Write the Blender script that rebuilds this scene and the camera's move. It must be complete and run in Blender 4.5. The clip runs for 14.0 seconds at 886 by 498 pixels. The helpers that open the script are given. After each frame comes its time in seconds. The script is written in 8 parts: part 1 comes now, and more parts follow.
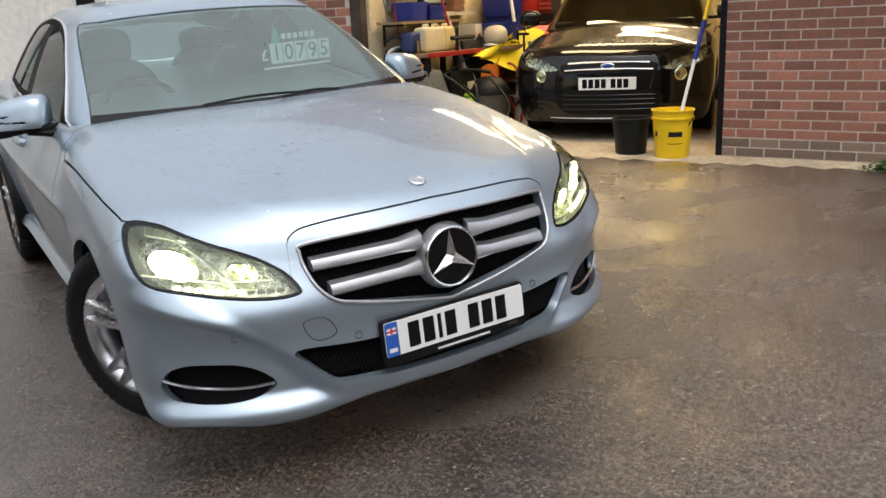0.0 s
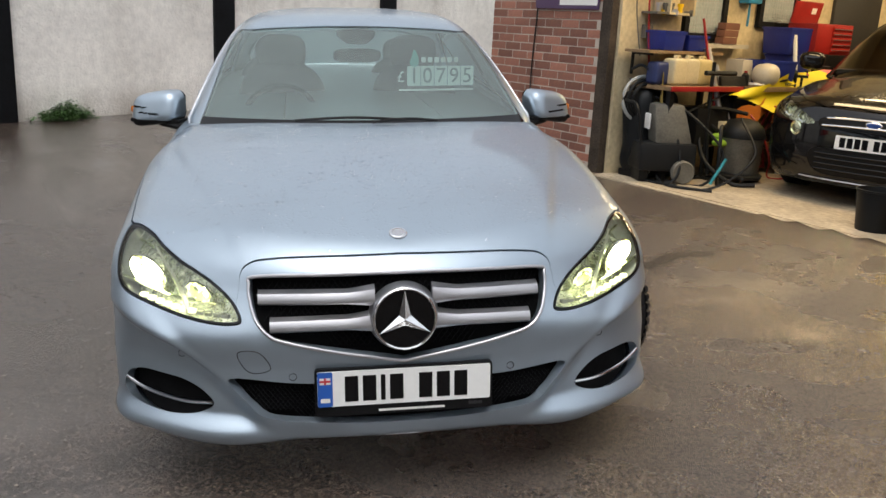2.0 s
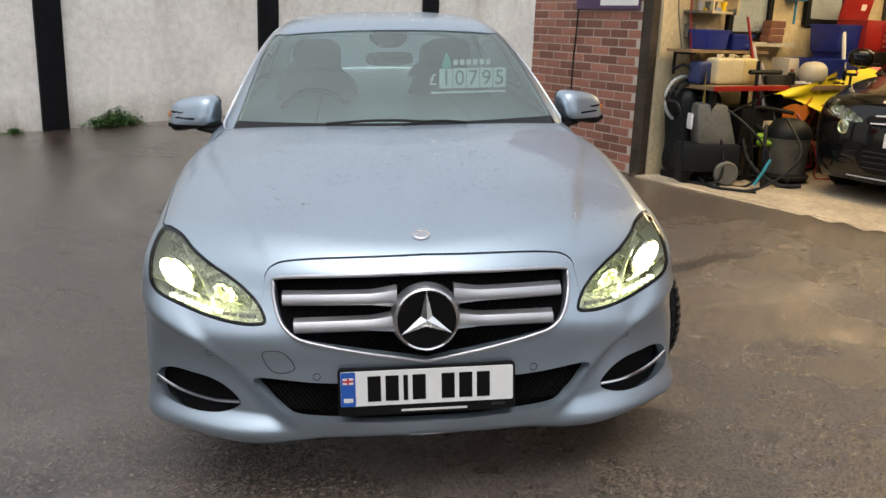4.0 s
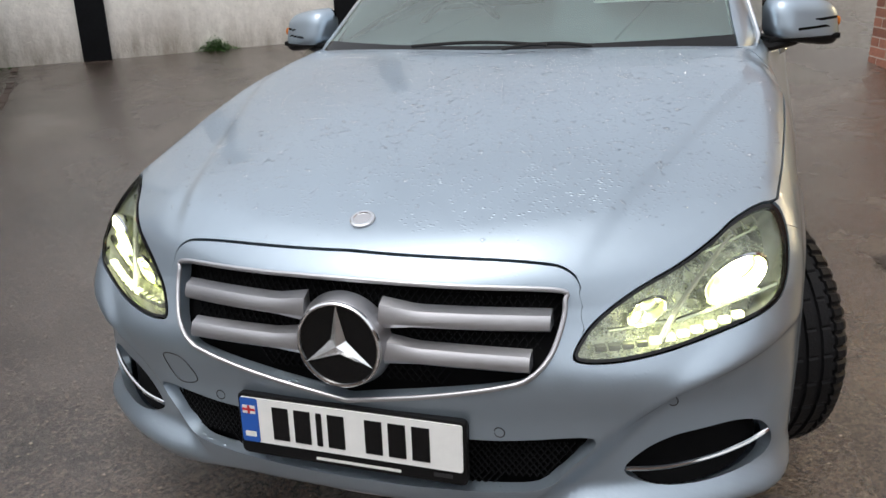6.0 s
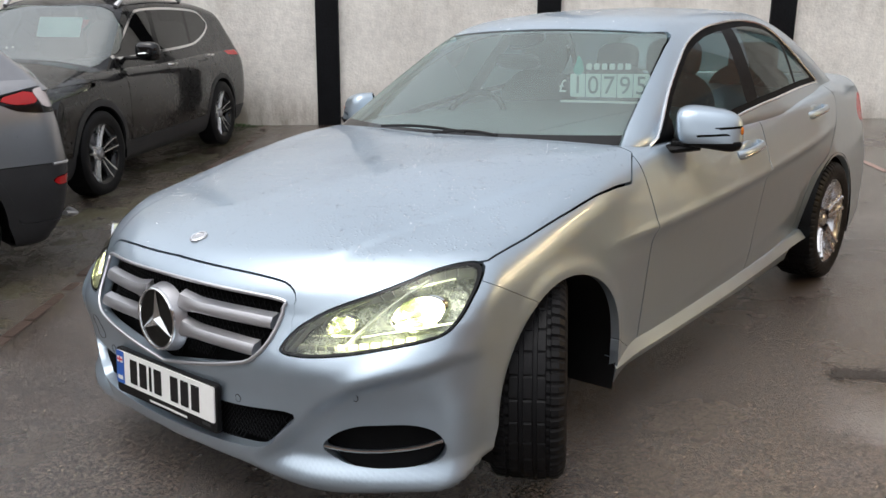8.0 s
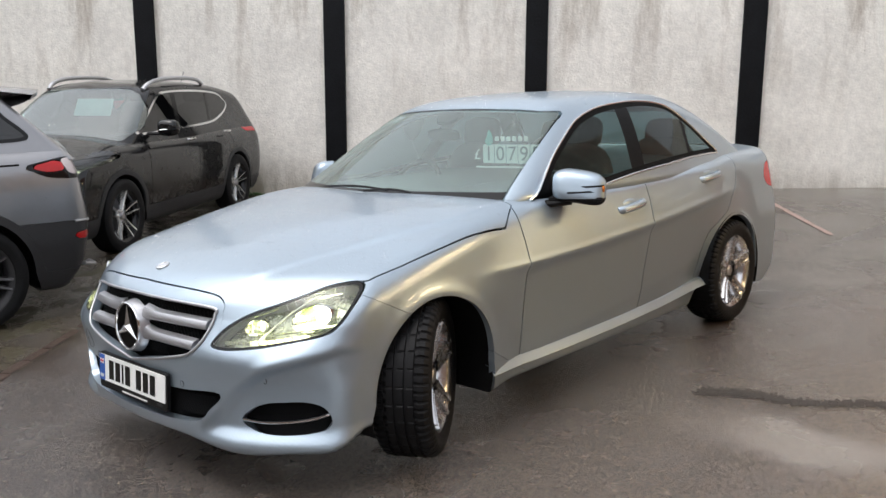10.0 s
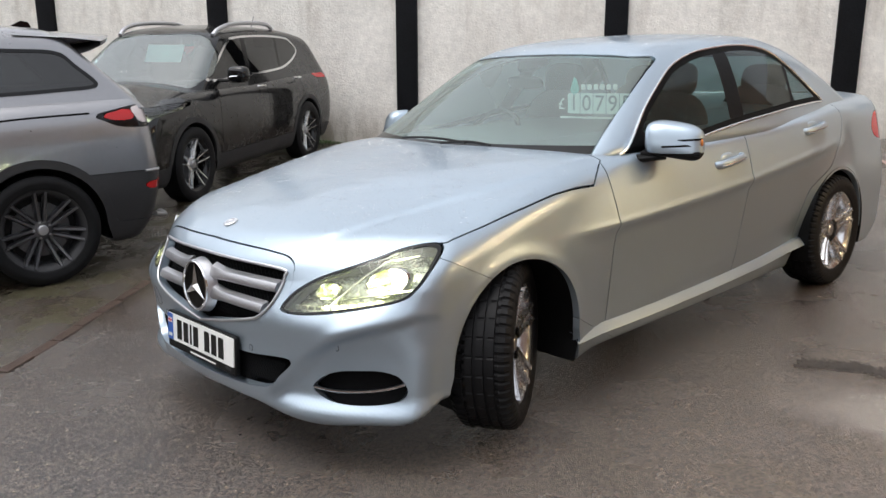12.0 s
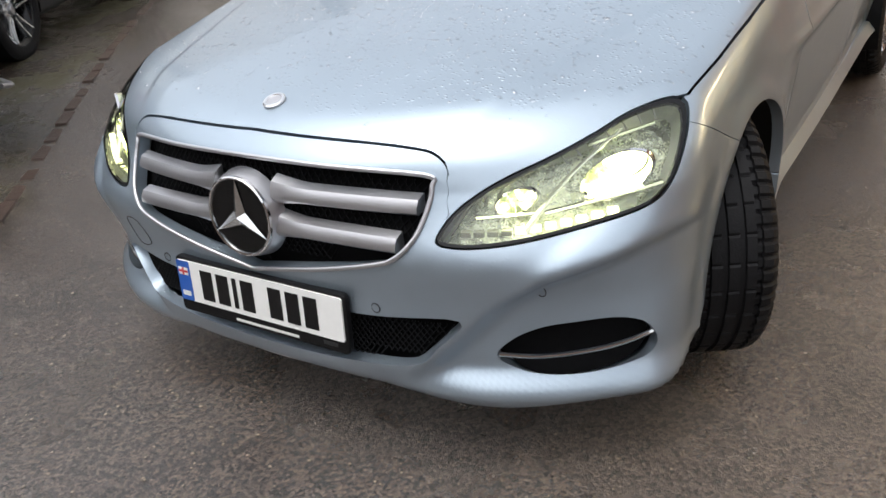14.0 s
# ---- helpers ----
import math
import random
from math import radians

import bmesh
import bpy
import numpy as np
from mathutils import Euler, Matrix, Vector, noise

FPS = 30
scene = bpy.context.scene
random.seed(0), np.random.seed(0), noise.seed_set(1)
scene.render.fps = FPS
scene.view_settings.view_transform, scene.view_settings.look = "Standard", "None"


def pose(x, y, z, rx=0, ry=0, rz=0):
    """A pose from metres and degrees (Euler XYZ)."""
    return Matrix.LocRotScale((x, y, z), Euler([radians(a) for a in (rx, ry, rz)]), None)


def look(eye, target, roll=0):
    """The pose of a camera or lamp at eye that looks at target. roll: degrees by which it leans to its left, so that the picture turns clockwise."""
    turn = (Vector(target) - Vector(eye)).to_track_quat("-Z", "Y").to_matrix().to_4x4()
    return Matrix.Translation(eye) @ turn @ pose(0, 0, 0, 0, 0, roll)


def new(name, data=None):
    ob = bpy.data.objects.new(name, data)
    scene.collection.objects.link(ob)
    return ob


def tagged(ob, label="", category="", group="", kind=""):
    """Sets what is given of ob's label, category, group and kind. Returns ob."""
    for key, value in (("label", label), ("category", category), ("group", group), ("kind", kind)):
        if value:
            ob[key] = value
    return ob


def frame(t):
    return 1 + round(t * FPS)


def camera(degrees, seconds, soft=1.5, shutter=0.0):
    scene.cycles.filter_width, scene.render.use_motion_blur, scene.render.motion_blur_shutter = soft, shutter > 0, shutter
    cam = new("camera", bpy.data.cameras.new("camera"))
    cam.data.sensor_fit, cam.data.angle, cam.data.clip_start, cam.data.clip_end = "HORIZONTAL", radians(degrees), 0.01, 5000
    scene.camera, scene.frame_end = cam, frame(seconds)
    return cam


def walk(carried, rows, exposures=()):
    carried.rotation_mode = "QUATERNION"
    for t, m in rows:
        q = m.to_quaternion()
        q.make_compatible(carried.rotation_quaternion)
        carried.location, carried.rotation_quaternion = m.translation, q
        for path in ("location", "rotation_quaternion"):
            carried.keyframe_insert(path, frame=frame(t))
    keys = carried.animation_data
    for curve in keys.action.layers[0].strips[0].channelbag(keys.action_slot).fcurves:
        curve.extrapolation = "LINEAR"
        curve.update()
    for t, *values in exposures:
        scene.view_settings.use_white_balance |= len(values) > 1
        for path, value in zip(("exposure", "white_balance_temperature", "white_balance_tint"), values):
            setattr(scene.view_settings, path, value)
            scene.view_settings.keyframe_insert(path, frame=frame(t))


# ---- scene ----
cam = camera(54.6, 14.0, soft=1.5, shutter=0.0)
PATH = [
    (0, (-1.394, -2.151, 1.292), (-0.37, -0.514, 0.775), -2.6),
    (0.5, (-0.961, -2.092, 1.351), (-0.059, -0.388, 0.818), -1.3),
    (1, (-0.567, -2.129, 1.389), (0.07, -0.305, 0.874), 0.8),
    (1.5, (-0.441, -2.245, 1.396), (0.012, -0.366, 0.884), 2.4),
    (2, (-0.338, -2.354, 1.426), (0.006, -0.451, 0.917), 3.0),
    (2.5, (-0.283, -2.39, 1.441), (0.009, -0.474, 0.947), 2.9),
    (3, (-0.285, -2.4, 1.443), (-0.016, -0.479, 0.955), 2.8),
    (3.5, (-0.297, -2.396, 1.438), (-0.047, -0.473, 0.948), 2.5),
    (3.7, (-0.296, -2.392, 1.432), (-0.053, -0.47, 0.937), 2.3),
    (5.8, (0.61, -1.583, 1.413), (0.206, 0.248, 0.718), -0.6),
    (6, (0.714, -1.414, 1.403), (0.101, 0.347, 0.68), -1.1),
    (6.5, (1.031, -1.313, 1.442), (0.009, 0.282, 0.802), -0.9),
    (7, (1.401, -1.324, 1.443), (0.309, 0.222, 0.798), 2.3),
    (7.5, (1.773, -1.224, 1.433), (0.631, 0.289, 0.797), 1.5),
    (8, (2.175, -1.300, 1.483), (0.948, 0.181, 0.940), 0.5),
    (8.5, (2.532, -1.401, 1.512), (1.253, 0.072, 1.077), 0.7),
    (8.7, (2.644, -1.392, 1.524), (1.358, 0.089, 1.141), 0.7),
    (10.8, (3.183, -1.657, 1.516), (1.805, -0.267, 1.106), 0.2),
    (11, (3.158, -1.658, 1.509), (1.759, -0.295, 1.082), 0.1),
    (11.5, (3.065, -1.555, 1.51), (1.641, -0.228, 1.05), -0.0),
    (12, (2.897, -1.427, 1.52), (1.481, -0.106, 1.022), -0.1),
    (12.5, (2.633, -1.365, 1.5), (1.255, -0.025, 0.947), -0.6),
    (13, (2.257, -1.289, 1.476), (0.96, 0.091, 0.832), -1.3),
    (13.5, (1.791, -1.222, 1.423), (0.596, 0.179, 0.644), -2.7),
    (14, (1.334, -1.21, 1.369), (0.35, 0.273, 0.457), -3.6),
]
EXPOSURES = [(0.0, 1.00), (1.0, 0.86), (3.5, 0.86), (6.0, 0.92), (7.2, 0.96), (8.0, 1.06), (11.0, 1.17), (12.5, 1.19), (14.0, 1.14)]
walk(cam, [(t, look(eye, target, roll)) for t, eye, target, roll in PATH], EXPOSURES)


# ---- sky and light: a wet overcast afternoon, with a lit workshop ----
world = bpy.data.worlds.new("overcast_sky")
scene.world = world
world.use_nodes = True
wn, wl = world.node_tree.nodes, world.node_tree.links
sky = wn.new("ShaderNodeTexSky")
sky.sky_type, sky.sun_disc = "NISHITA", False
sky.sun_elevation, sky.sun_rotation = radians(68), radians(200)
sky.air_density, sky.dust_density, sky.ozone_density = 1.2, 3.0, 1.0
grey = wn.new("ShaderNodeHueSaturation")
grey.inputs["Saturation"].default_value = 0.24
wl.new(sky.outputs["Color"], grey.inputs["Color"])
wl.new(grey.outputs["Color"], wn["Background"].inputs["Color"])
wn["Background"].inputs["Strength"].default_value = 0.135

sun = new("sun", bpy.data.lights.new("sun", "SUN"))
sun.data.energy, sun.data.angle, sun.data.color = 0.3, radians(40), (1.0, 0.98, 0.95)
sun.matrix_world = look((-3.3, -7.2, 20), (0, 0, 0))


# ---- materials ----
def mat(name, color, rough=0.5, metal=0.0, vary=0.15, scale=6.0, bump=0.0, bump_scale=80.0, coat=0.0, second=None, rough_vary=0.1, alpha=1.0, glow=None, power=0.0, spec=0.5):
    """A surface with colour that varies at two scales, wear in its gloss, and fine relief; sizes in metres."""
    m = bpy.data.materials.new(name)
    m.use_nodes = True
    n, l = m.node_tree.nodes, m.node_tree.links
    b = n["Principled BSDF"]
    co = n.new("ShaderNodeTexCoord")
    big, fine = n.new("ShaderNodeTexNoise"), n.new("ShaderNodeTexNoise")
    big.inputs["Scale"].default_value, fine.inputs["Scale"].default_value = scale, scale * 9
    big.inputs["Detail"].default_value, fine.inputs["Detail"].default_value = 4, 3
    for t in (big, fine):
        l.new(co.outputs["Object"], t.inputs["Vector"])
    both = n.new("ShaderNodeMath")
    both.operation = "MULTIPLY_ADD"
    both.inputs[1].default_value = 0.45
    l.new(fine.outputs["Fac"], both.inputs[0])
    half = n.new("ShaderNodeMath")
    half.operation = "MULTIPLY"
    half.inputs[1].default_value = 0.55
    l.new(big.outputs["Fac"], half.inputs[0])
    l.new(half.outputs[0], both.inputs[2])
    mix = n.new("ShaderNodeMix")
    mix.data_type = "RGBA"
    lo = second or tuple(c * (1 - vary) for c in color)
    hi = color if second else tuple(min(1, c * (1 + vary)) for c in color)
    mix.inputs["A"].default_value, mix.inputs["B"].default_value = (*lo, 1), (*hi, 1)
    span = n.new("ShaderNodeMapRange")
    span.inputs["From Min"].default_value, span.inputs["From Max"].default_value = 0.35, 0.65
    l.new(both.outputs[0], span.inputs["Value"])
    l.new(span.outputs["Result"], mix.inputs["Factor"])
    l.new(mix.outputs["Result"], b.inputs["Base Color"])
    rv = n.new("ShaderNodeMapRange")
    rv.inputs["To Min"].default_value, rv.inputs["To Max"].default_value = max(0.0, rough * (1 - rough_vary)), min(1.0, rough * (1 + rough_vary))
    l.new(span.outputs["Result"], rv.inputs["Value"])
    l.new(rv.outputs["Result"], b.inputs["Roughness"])
    b.inputs["Metallic"].default_value, b.inputs["Coat Weight"].default_value, b.inputs["Coat Roughness"].default_value = metal, coat, 0.04
    b.inputs["Specular IOR Level"].default_value = spec
    b.inputs["Alpha"].default_value = alpha
    if bump:
        t, bp = n.new("ShaderNodeTexNoise"), n.new("ShaderNodeBump")
        t.inputs["Scale"].default_value, t.inputs["Detail"].default_value = bump_scale, 5
        bp.inputs["Strength"].default_value, bp.inputs["Distance"].default_value = min(1.0, bump), 0.01
        l.new(co.outputs["Object"], t.inputs["Vector"])
        l.new(t.outputs["Fac"], bp.inputs["Height"])
        l.new(bp.outputs["Normal"], b.inputs["Normal"])
    if glow:
        b.inputs["Emission Color"].default_value, b.inputs["Emission Strength"].default_value = (*glow, 1), power
    return m


def glass(name, tint=(0.8, 0.86, 0.84), opacity=0.25, sky_haze=0.0, ior=1.5, beads=0.0):
    """A thin pane: clear with a tint, mirror-like at a glancing view."""
    m = bpy.data.materials.new(name)
    m.use_nodes = True
    n, l = m.node_tree.nodes, m.node_tree.links
    n.remove(n["Principled BSDF"])
    clear, mirror, mix, fr = n.new("ShaderNodeBsdfTransparent"), n.new("ShaderNodeBsdfGlossy"), n.new("ShaderNodeMixShader"), n.new("ShaderNodeFresnel")
    clear.inputs["Color"].default_value = (*tint, 1)
    mirror.inputs["Roughness"].default_value = 0.02
    fr.inputs["IOR"].default_value = ior
    lift = n.new("ShaderNodeMath")
    lift.operation = "MULTIPLY_ADD"
    lift.inputs[1].default_value, lift.inputs[2].default_value = 1.0, opacity
    lift.use_clamp = True
    l.new(fr.outputs["Fac"], lift.inputs[0])
    l.new(lift.outputs[0], mix.inputs["Fac"])
    l.new(clear.outputs[0], mix.inputs[1])
    l.new(mirror.outputs[0], mix.inputs[2])
    # a pale green diffuse layer, painted for the sky that the pane reflects
    if sky_haze:
        sky_film, over, spots = n.new("ShaderNodeBsdfDiffuse"), n.new("ShaderNodeMixShader"), n.new("ShaderNodeTexNoise")
        sky_film.inputs["Color"].default_value = (0.50, 0.62, 0.58, 1)
        co, span = n.new("ShaderNodeTexCoord"), n.new("ShaderNodeMapRange")
        spots.inputs["Scale"].default_value, spots.inputs["Detail"].default_value = 5.0, 8.0
        span.inputs["To Min"].default_value, span.inputs["To Max"].default_value = sky_haze * 0.6, sky_haze * 1.4
        l.new(co.outputs["Object"], spots.inputs["Vector"])
        l.new(spots.outputs["Fac"], span.inputs["Value"])
        fac = span.outputs["Result"]
        if beads:
            v, near, some, each, add = n.new("ShaderNodeTexVoronoi"), n.new("ShaderNodeMapRange"), n.new("ShaderNodeTexNoise"), n.new("ShaderNodeMapRange"), n.new("ShaderNodeMath")
            v.inputs["Scale"].default_value, some.inputs["Scale"].default_value = 75.0, 16.0
            near.inputs["From Min"].default_value, near.inputs["From Max"].default_value, near.inputs["To Max"].default_value = 0.26, 0.10, beads
            each.inputs["From Min"].default_value, each.inputs["From Max"].default_value = 0.42, 0.62
            add.operation, add.use_clamp = "MULTIPLY_ADD", True
            l.new(co.outputs["Object"], v.inputs["Vector"])
            l.new(co.outputs["Object"], some.inputs["Vector"])
            l.new(v.outputs["Distance"], near.inputs["Value"])
            l.new(some.outputs["Fac"], each.inputs["Value"])
            l.new(near.outputs["Result"], add.inputs[0])
            l.new(each.outputs["Result"], add.inputs[1])
            l.new(fac, add.inputs[2])
            fac = add.outputs[0]
        l.new(fac, over.inputs["Fac"])
        l.new(mix.outputs[0], over.inputs[1])
        l.new(sky_film.outputs[0], over.inputs[2])
        mix = over
    l.new(mix.outputs[0], n["Material Output"].inputs["Surface"])
    return m


def wet_paint(name, color, metal=0.65, rough=0.42, drops=0.65, spec=0.5):
    """Car paint under clear coat, with beads of rain standing on it."""
    m = mat(name, color, rough, metal, 0.03, 3.0, coat=1.0, rough_vary=0.15, spec=spec)
    n, l = m.node_tree.nodes, m.node_tree.links
    co, b = n["Texture Coordinate"], n["Principled BSDF"]
    warp = n.new("ShaderNodeMapping")
    warp.inputs["Scale"].default_value = (62, 96, 80)
    v = n.new("ShaderNodeTexVoronoi")
    v.inputs["Scale"].default_value, v.inputs["Randomness"].default_value = 1.0, 1.0
    few = n.new("ShaderNodeTexNoise")
    few.inputs["Scale"].default_value = 14.0
    bead = n.new("ShaderNodeMapRange")
    bead.inputs["From Min"].default_value, bead.inputs["From Max"].default_value = 0.33, 0.06
    part_of = n.new("ShaderNodeMapRange")
    part_of.inputs["From Min"].default_value, part_of.inputs["From Max"].default_value = 0.38, 0.54
    both, bp = n.new("ShaderNodeMath"), n.new("ShaderNodeBump")
    both.operation = "MULTIPLY"
    bp.inputs["Distance"].default_value = 0.0030
    # rain stands on what faces up, and runs off the rest
    geo, up, level = n.new("ShaderNodeNewGeometry"), n.new("ShaderNodeSeparateXYZ"), n.new("ShaderNodeMapRange")
    level.inputs["From Min"].default_value, level.inputs["From Max"].default_value = 0.88, 0.985
    level.inputs["To Min"].default_value, level.inputs["To Max"].default_value = 0.06 * drops, drops
    l.new(geo.outputs["Normal"], up.inputs[0])
    l.new(up.outputs["Z"], level.inputs["Value"])
    l.new(level.outputs[0], bp.inputs["Strength"])
    l.new(co.outputs["Object"], warp.inputs["Vector"])
    l.new(warp.outputs[0], v.inputs["Vector"])
    l.new(co.outputs["Object"], few.inputs["Vector"])
    l.new(v.outputs["Distance"], bead.inputs["Value"])
    l.new(few.outputs["Fac"], part_of.inputs["Value"])
    l.new(bead.outputs[0], both.inputs[0])
    l.new(part_of.outputs[0], both.inputs[1])
    l.new(both.outputs[0], bp.inputs["Height"])
    l.new(bp.outputs["Normal"], b.inputs["Coat Normal"])
    l.new(bp.outputs["Normal"], b.inputs["Normal"])
    return m


def wet_ground(name):
    """Old tarmac under a film of rain: stones in it, dull patches, standing water, moss past the brick edging."""
    m = bpy.data.materials.new(name)
    m.use_nodes = True
    n, l = m.node_tree.nodes, m.node_tree.links
    b, co = n["Principled BSDF"], n.new("ShaderNodeTexCoord")

    def noise_at(scale, detail=4.0, rough=0.55):
        t = n.new("ShaderNodeTexNoise")
        t.inputs["Scale"].default_value, t.inputs["Detail"].default_value, t.inputs["Roughness"].default_value = scale, detail, rough
        l.new(co.outputs["Object"], t.inputs["Vector"])
        return t.outputs["Fac"]

    def mapped(value, a, c, lo=0.0, hi=1.0):
        t = n.new("ShaderNodeMapRange")
        for key, v in zip(("From Min", "From Max", "To Min", "To Max"), (a, c, lo, hi)):
            t.inputs[key].default_value = v
        l.new(value, t.inputs["Value"])
        return t.outputs["Result"]

    def blend(fac, a, c):
        t = n.new("ShaderNodeMix")
        t.data_type = "RGBA"
        l.new(fac, t.inputs["Factor"])
        for key, v in (("A", a), ("B", c)):
            if isinstance(v, tuple):
                t.inputs[key].default_value = (*v, 1)
            else:
                l.new(v, t.inputs[key])
        return t.outputs["Result"]

    def math_of(op, a, c):
        t = n.new("ShaderNodeMath")
        t.operation = op
        for k, v in enumerate((a, c)):
            if isinstance(v, float):
                t.inputs[k].default_value = v
            else:
                l.new(v, t.inputs[k])
        return t.outputs[0]

    stones = n.new("ShaderNodeTexVoronoi")
    stones.inputs["Scale"].default_value = 115.0
    l.new(co.outputs["Object"], stones.inputs["Vector"])
    grain, patch, broad = noise_at(170.0, 5, 0.75), noise_at(2.3, 8, 0.65), noise_at(0.55, 6, 0.65)
    tone = blend(mapped(stones.outputs["Color"], 0.15, 0.95), (0.006, 0.0047, 0.0038), (0.185, 0.138, 0.108))
    tone = blend(mapped(grain, 0.42, 0.66, 0.0, 0.75), tone, (0.009, 0.0072, 0.0060))
    worn = math_of("MULTIPLY", mapped(patch, 0.32, 0.70), mapped(broad, 0.30, 0.65, 0.35, 1.0))
    tone = blend(mapped(worn, 0.0, 1.0, 0.0, 0.45), tone, (0.075, 0.056, 0.045))
    # dark grit lies in ragged drifts
    grit = math_of("MULTIPLY", mapped(noise_at(0.9, 9, 0.78), 0.55, 0.63, 0.0, 0.75), mapped(noise_at(38.0, 3, 0.6), 0.40, 0.55))
    tone = blend(grit, tone, (0.012, 0.0095, 0.0076))
    # paler stones towards the workshop door: its light on wet tarmac, put into colour
    spot = n.new("ShaderNodeSeparateXYZ")
    l.new(co.outputs["Object"], spot.inputs[0])
    way = math_of("ADD", spot.outputs["X"], math_of("MULTIPLY", patch, 1.6))
    tone = blend(math_of("MULTIPLY", mapped(way, 1.2, 3.2, 0.0, 0.75), mapped(stones.outputs["Color"], 0.20, 0.90, 0.25, 1.0)), tone, (0.145, 0.108, 0.082))
    # a smooth puddle-like patch beside the saloon, its paleness put into the colour
    dx = math_of("MULTIPLY", math_of("ADD", spot.outputs["X"], -1.95), 1 / 0.60)
    dy = math_of("MULTIPLY", math_of("ADD", spot.outputs["Y"], -1.92), 1 / 0.27)
    reach = math_of("SQRT", math_of("ADD", math_of("MULTIPLY", dx, dx), math_of("MULTIPLY", dy, dy)), 0.0)
    pale_patch = mapped(math_of("ADD", reach, math_of("MULTIPLY", noise_at(5.0, 8, 0.7), 1.6)), 1.95, 1.25, 0.0, 0.85)
    tone = blend(pale_patch, tone, (0.165, 0.137, 0.113))
    # moss grows left of the edging
    where = n.new("ShaderNodeSeparateXYZ")
    l.new(co.outputs["Object"], where.inputs[0])
    side = math_of("ADD", math_of("MULTIPLY", where.outputs["X"], -0.787), math_of("MULTIPLY", where.outputs["Y"], -0.617))
    side = math_of("ADD", side, math_of("MULTIPLY", patch, 0.8))
    moss = math_of("MULTIPLY", mapped(side, 1.62, 2.0, 0.0, 0.8), mapped(noise_at(2.4, 9, 0.8), 0.43, 0.58))
    tone = blend(moss, tone, (0.062, 0.058, 0.024))
    l.new(tone, b.inputs["Base Color"])
    pool = mapped(math_of("ADD", math_of("MULTIPLY", broad, 0.65), math_of("MULTIPLY", patch, 0.35)), 0.42, 0.62)
    l.new(math_of("MAXIMUM", mapped(pool, 0.0, 1.0, 0.30, 0.18), math_of("MULTIPLY", moss, 0.75)), b.inputs["Roughness"])
    l.new(mapped(moss, 0.0, 1.0, 1.0, 0.05), b.inputs["Coat Weight"])
    b.inputs["Specular IOR Level"].default_value = 0.4
    l.new(mapped(pool, 0.0, 1.0, 0.18, 0.08), b.inputs["Coat Roughness"])
    b.inputs["Coat IOR"].default_value = 1.72
    bp = n.new("ShaderNodeBump")
    l.new(math_of("MULTIPLY", mapped(pool, 0.0, 1.0, 0.95, 0.35), mapped(pale_patch, 0.0, 0.85, 1.0, 0.25)), bp.inputs["Strength"])
    bp.inputs["Distance"].default_value = 0.006
    l.new(math_of("ADD", math_of("MULTIPLY", stones.outputs["Distance"], -0.5), grain), bp.inputs["Height"])
    l.new(bp.outputs["Normal"], b.inputs["Normal"])
    l.new(bp.outputs["Normal"], b.inputs["Coat Normal"])
    return m


M_PAINT = wet_paint("silver_blue_paint", (0.385, 0.462, 0.535), 0.82, 0.42)
M_PAINT.node_tree.nodes["Principled BSDF"].inputs["Coat Weight"].default_value = 0.75
M_BLACK_PAINT = wet_paint("black_paint", (0.003, 0.003, 0.0035), 0.0, 0.4, 0.3, 0.08)
M_BLACK_PAINT.node_tree.nodes["Principled BSDF"].inputs["Coat Weight"].default_value = 0.9
M_GREY_PAINT = wet_paint("graphite_paint", (0.29, 0.29, 0.303), 0.8, 0.32)
M_DARK = mat("black_plastic", (0.005, 0.005, 0.0055), 0.5, spec=0.2, bump=0.15, bump_scale=300)
M_GLOSS = mat("gloss_black", (0.003, 0.003, 0.0035), 0.14, spec=0.35)
M_TRIM = mat("grey_plastic", (0.022, 0.022, 0.024), 0.5, bump=0.2, bump_scale=250)
M_CHROME = mat("chrome", (0.80, 0.80, 0.81), 0.10, 1.0, 0.02)
M_SILVER = mat("satin_silver", (0.54, 0.54, 0.56), 0.42, 1.0, 0.03)
M_ALLOY = mat("alloy", (0.58, 0.58, 0.60), 0.26, 0.9, 0.05)
M_ALLOY_DARK = mat("dark_alloy", (0.14, 0.14, 0.15), 0.3, 0.8, 0.06)
M_RUBBER = mat("tyre_rubber", (0.009, 0.009, 0.0098), 0.52, spec=0.16, vary=0.25, scale=9, bump=0.15, bump_scale=160)
M_GLASS = glass("window_glass", (0.60, 0.72, 0.68), 0.07, 0.15, beads=0.10)
M_SCREEN = glass("sky_lit_screen", (0.46, 0.64, 0.62), 0.19, 0.08)
M_TINT = glass("privacy_glass", (0.10, 0.11, 0.11), 0.05)
M_DROP = glass("rain_drop", (0.95, 0.96, 0.97), 0.16, ior=1.4)
M_LENS = glass("lamp_lens", (0.95, 0.97, 0.92), 0.02)
M_RED = mat("red_lens", (0.45, 0.010, 0.012), 0.12, vary=0.05)
M_AMBER = mat("amber_lens", (0.55, 0.16, 0.02), 0.15, vary=0.05)
M_FABRIC = mat("seat_cloth", (0.05, 0.05, 0.052), 0.85, bump=0.3, bump_scale=400)
M_WHITE = mat("white_plastic", (0.75, 0.75, 0.72), 0.4, vary=0.05)
M_REFLECT = mat("lamp_reflector", (0.80, 0.84, 0.60), 0.18, 1.0, 0.05)
M_LAMP = mat("headlamp_glow", (0.9, 0.95, 0.75), 0.3, glow=(1.0, 1.0, 0.74), power=11.0)
M_GROUND = wet_ground("wet_tarmac")


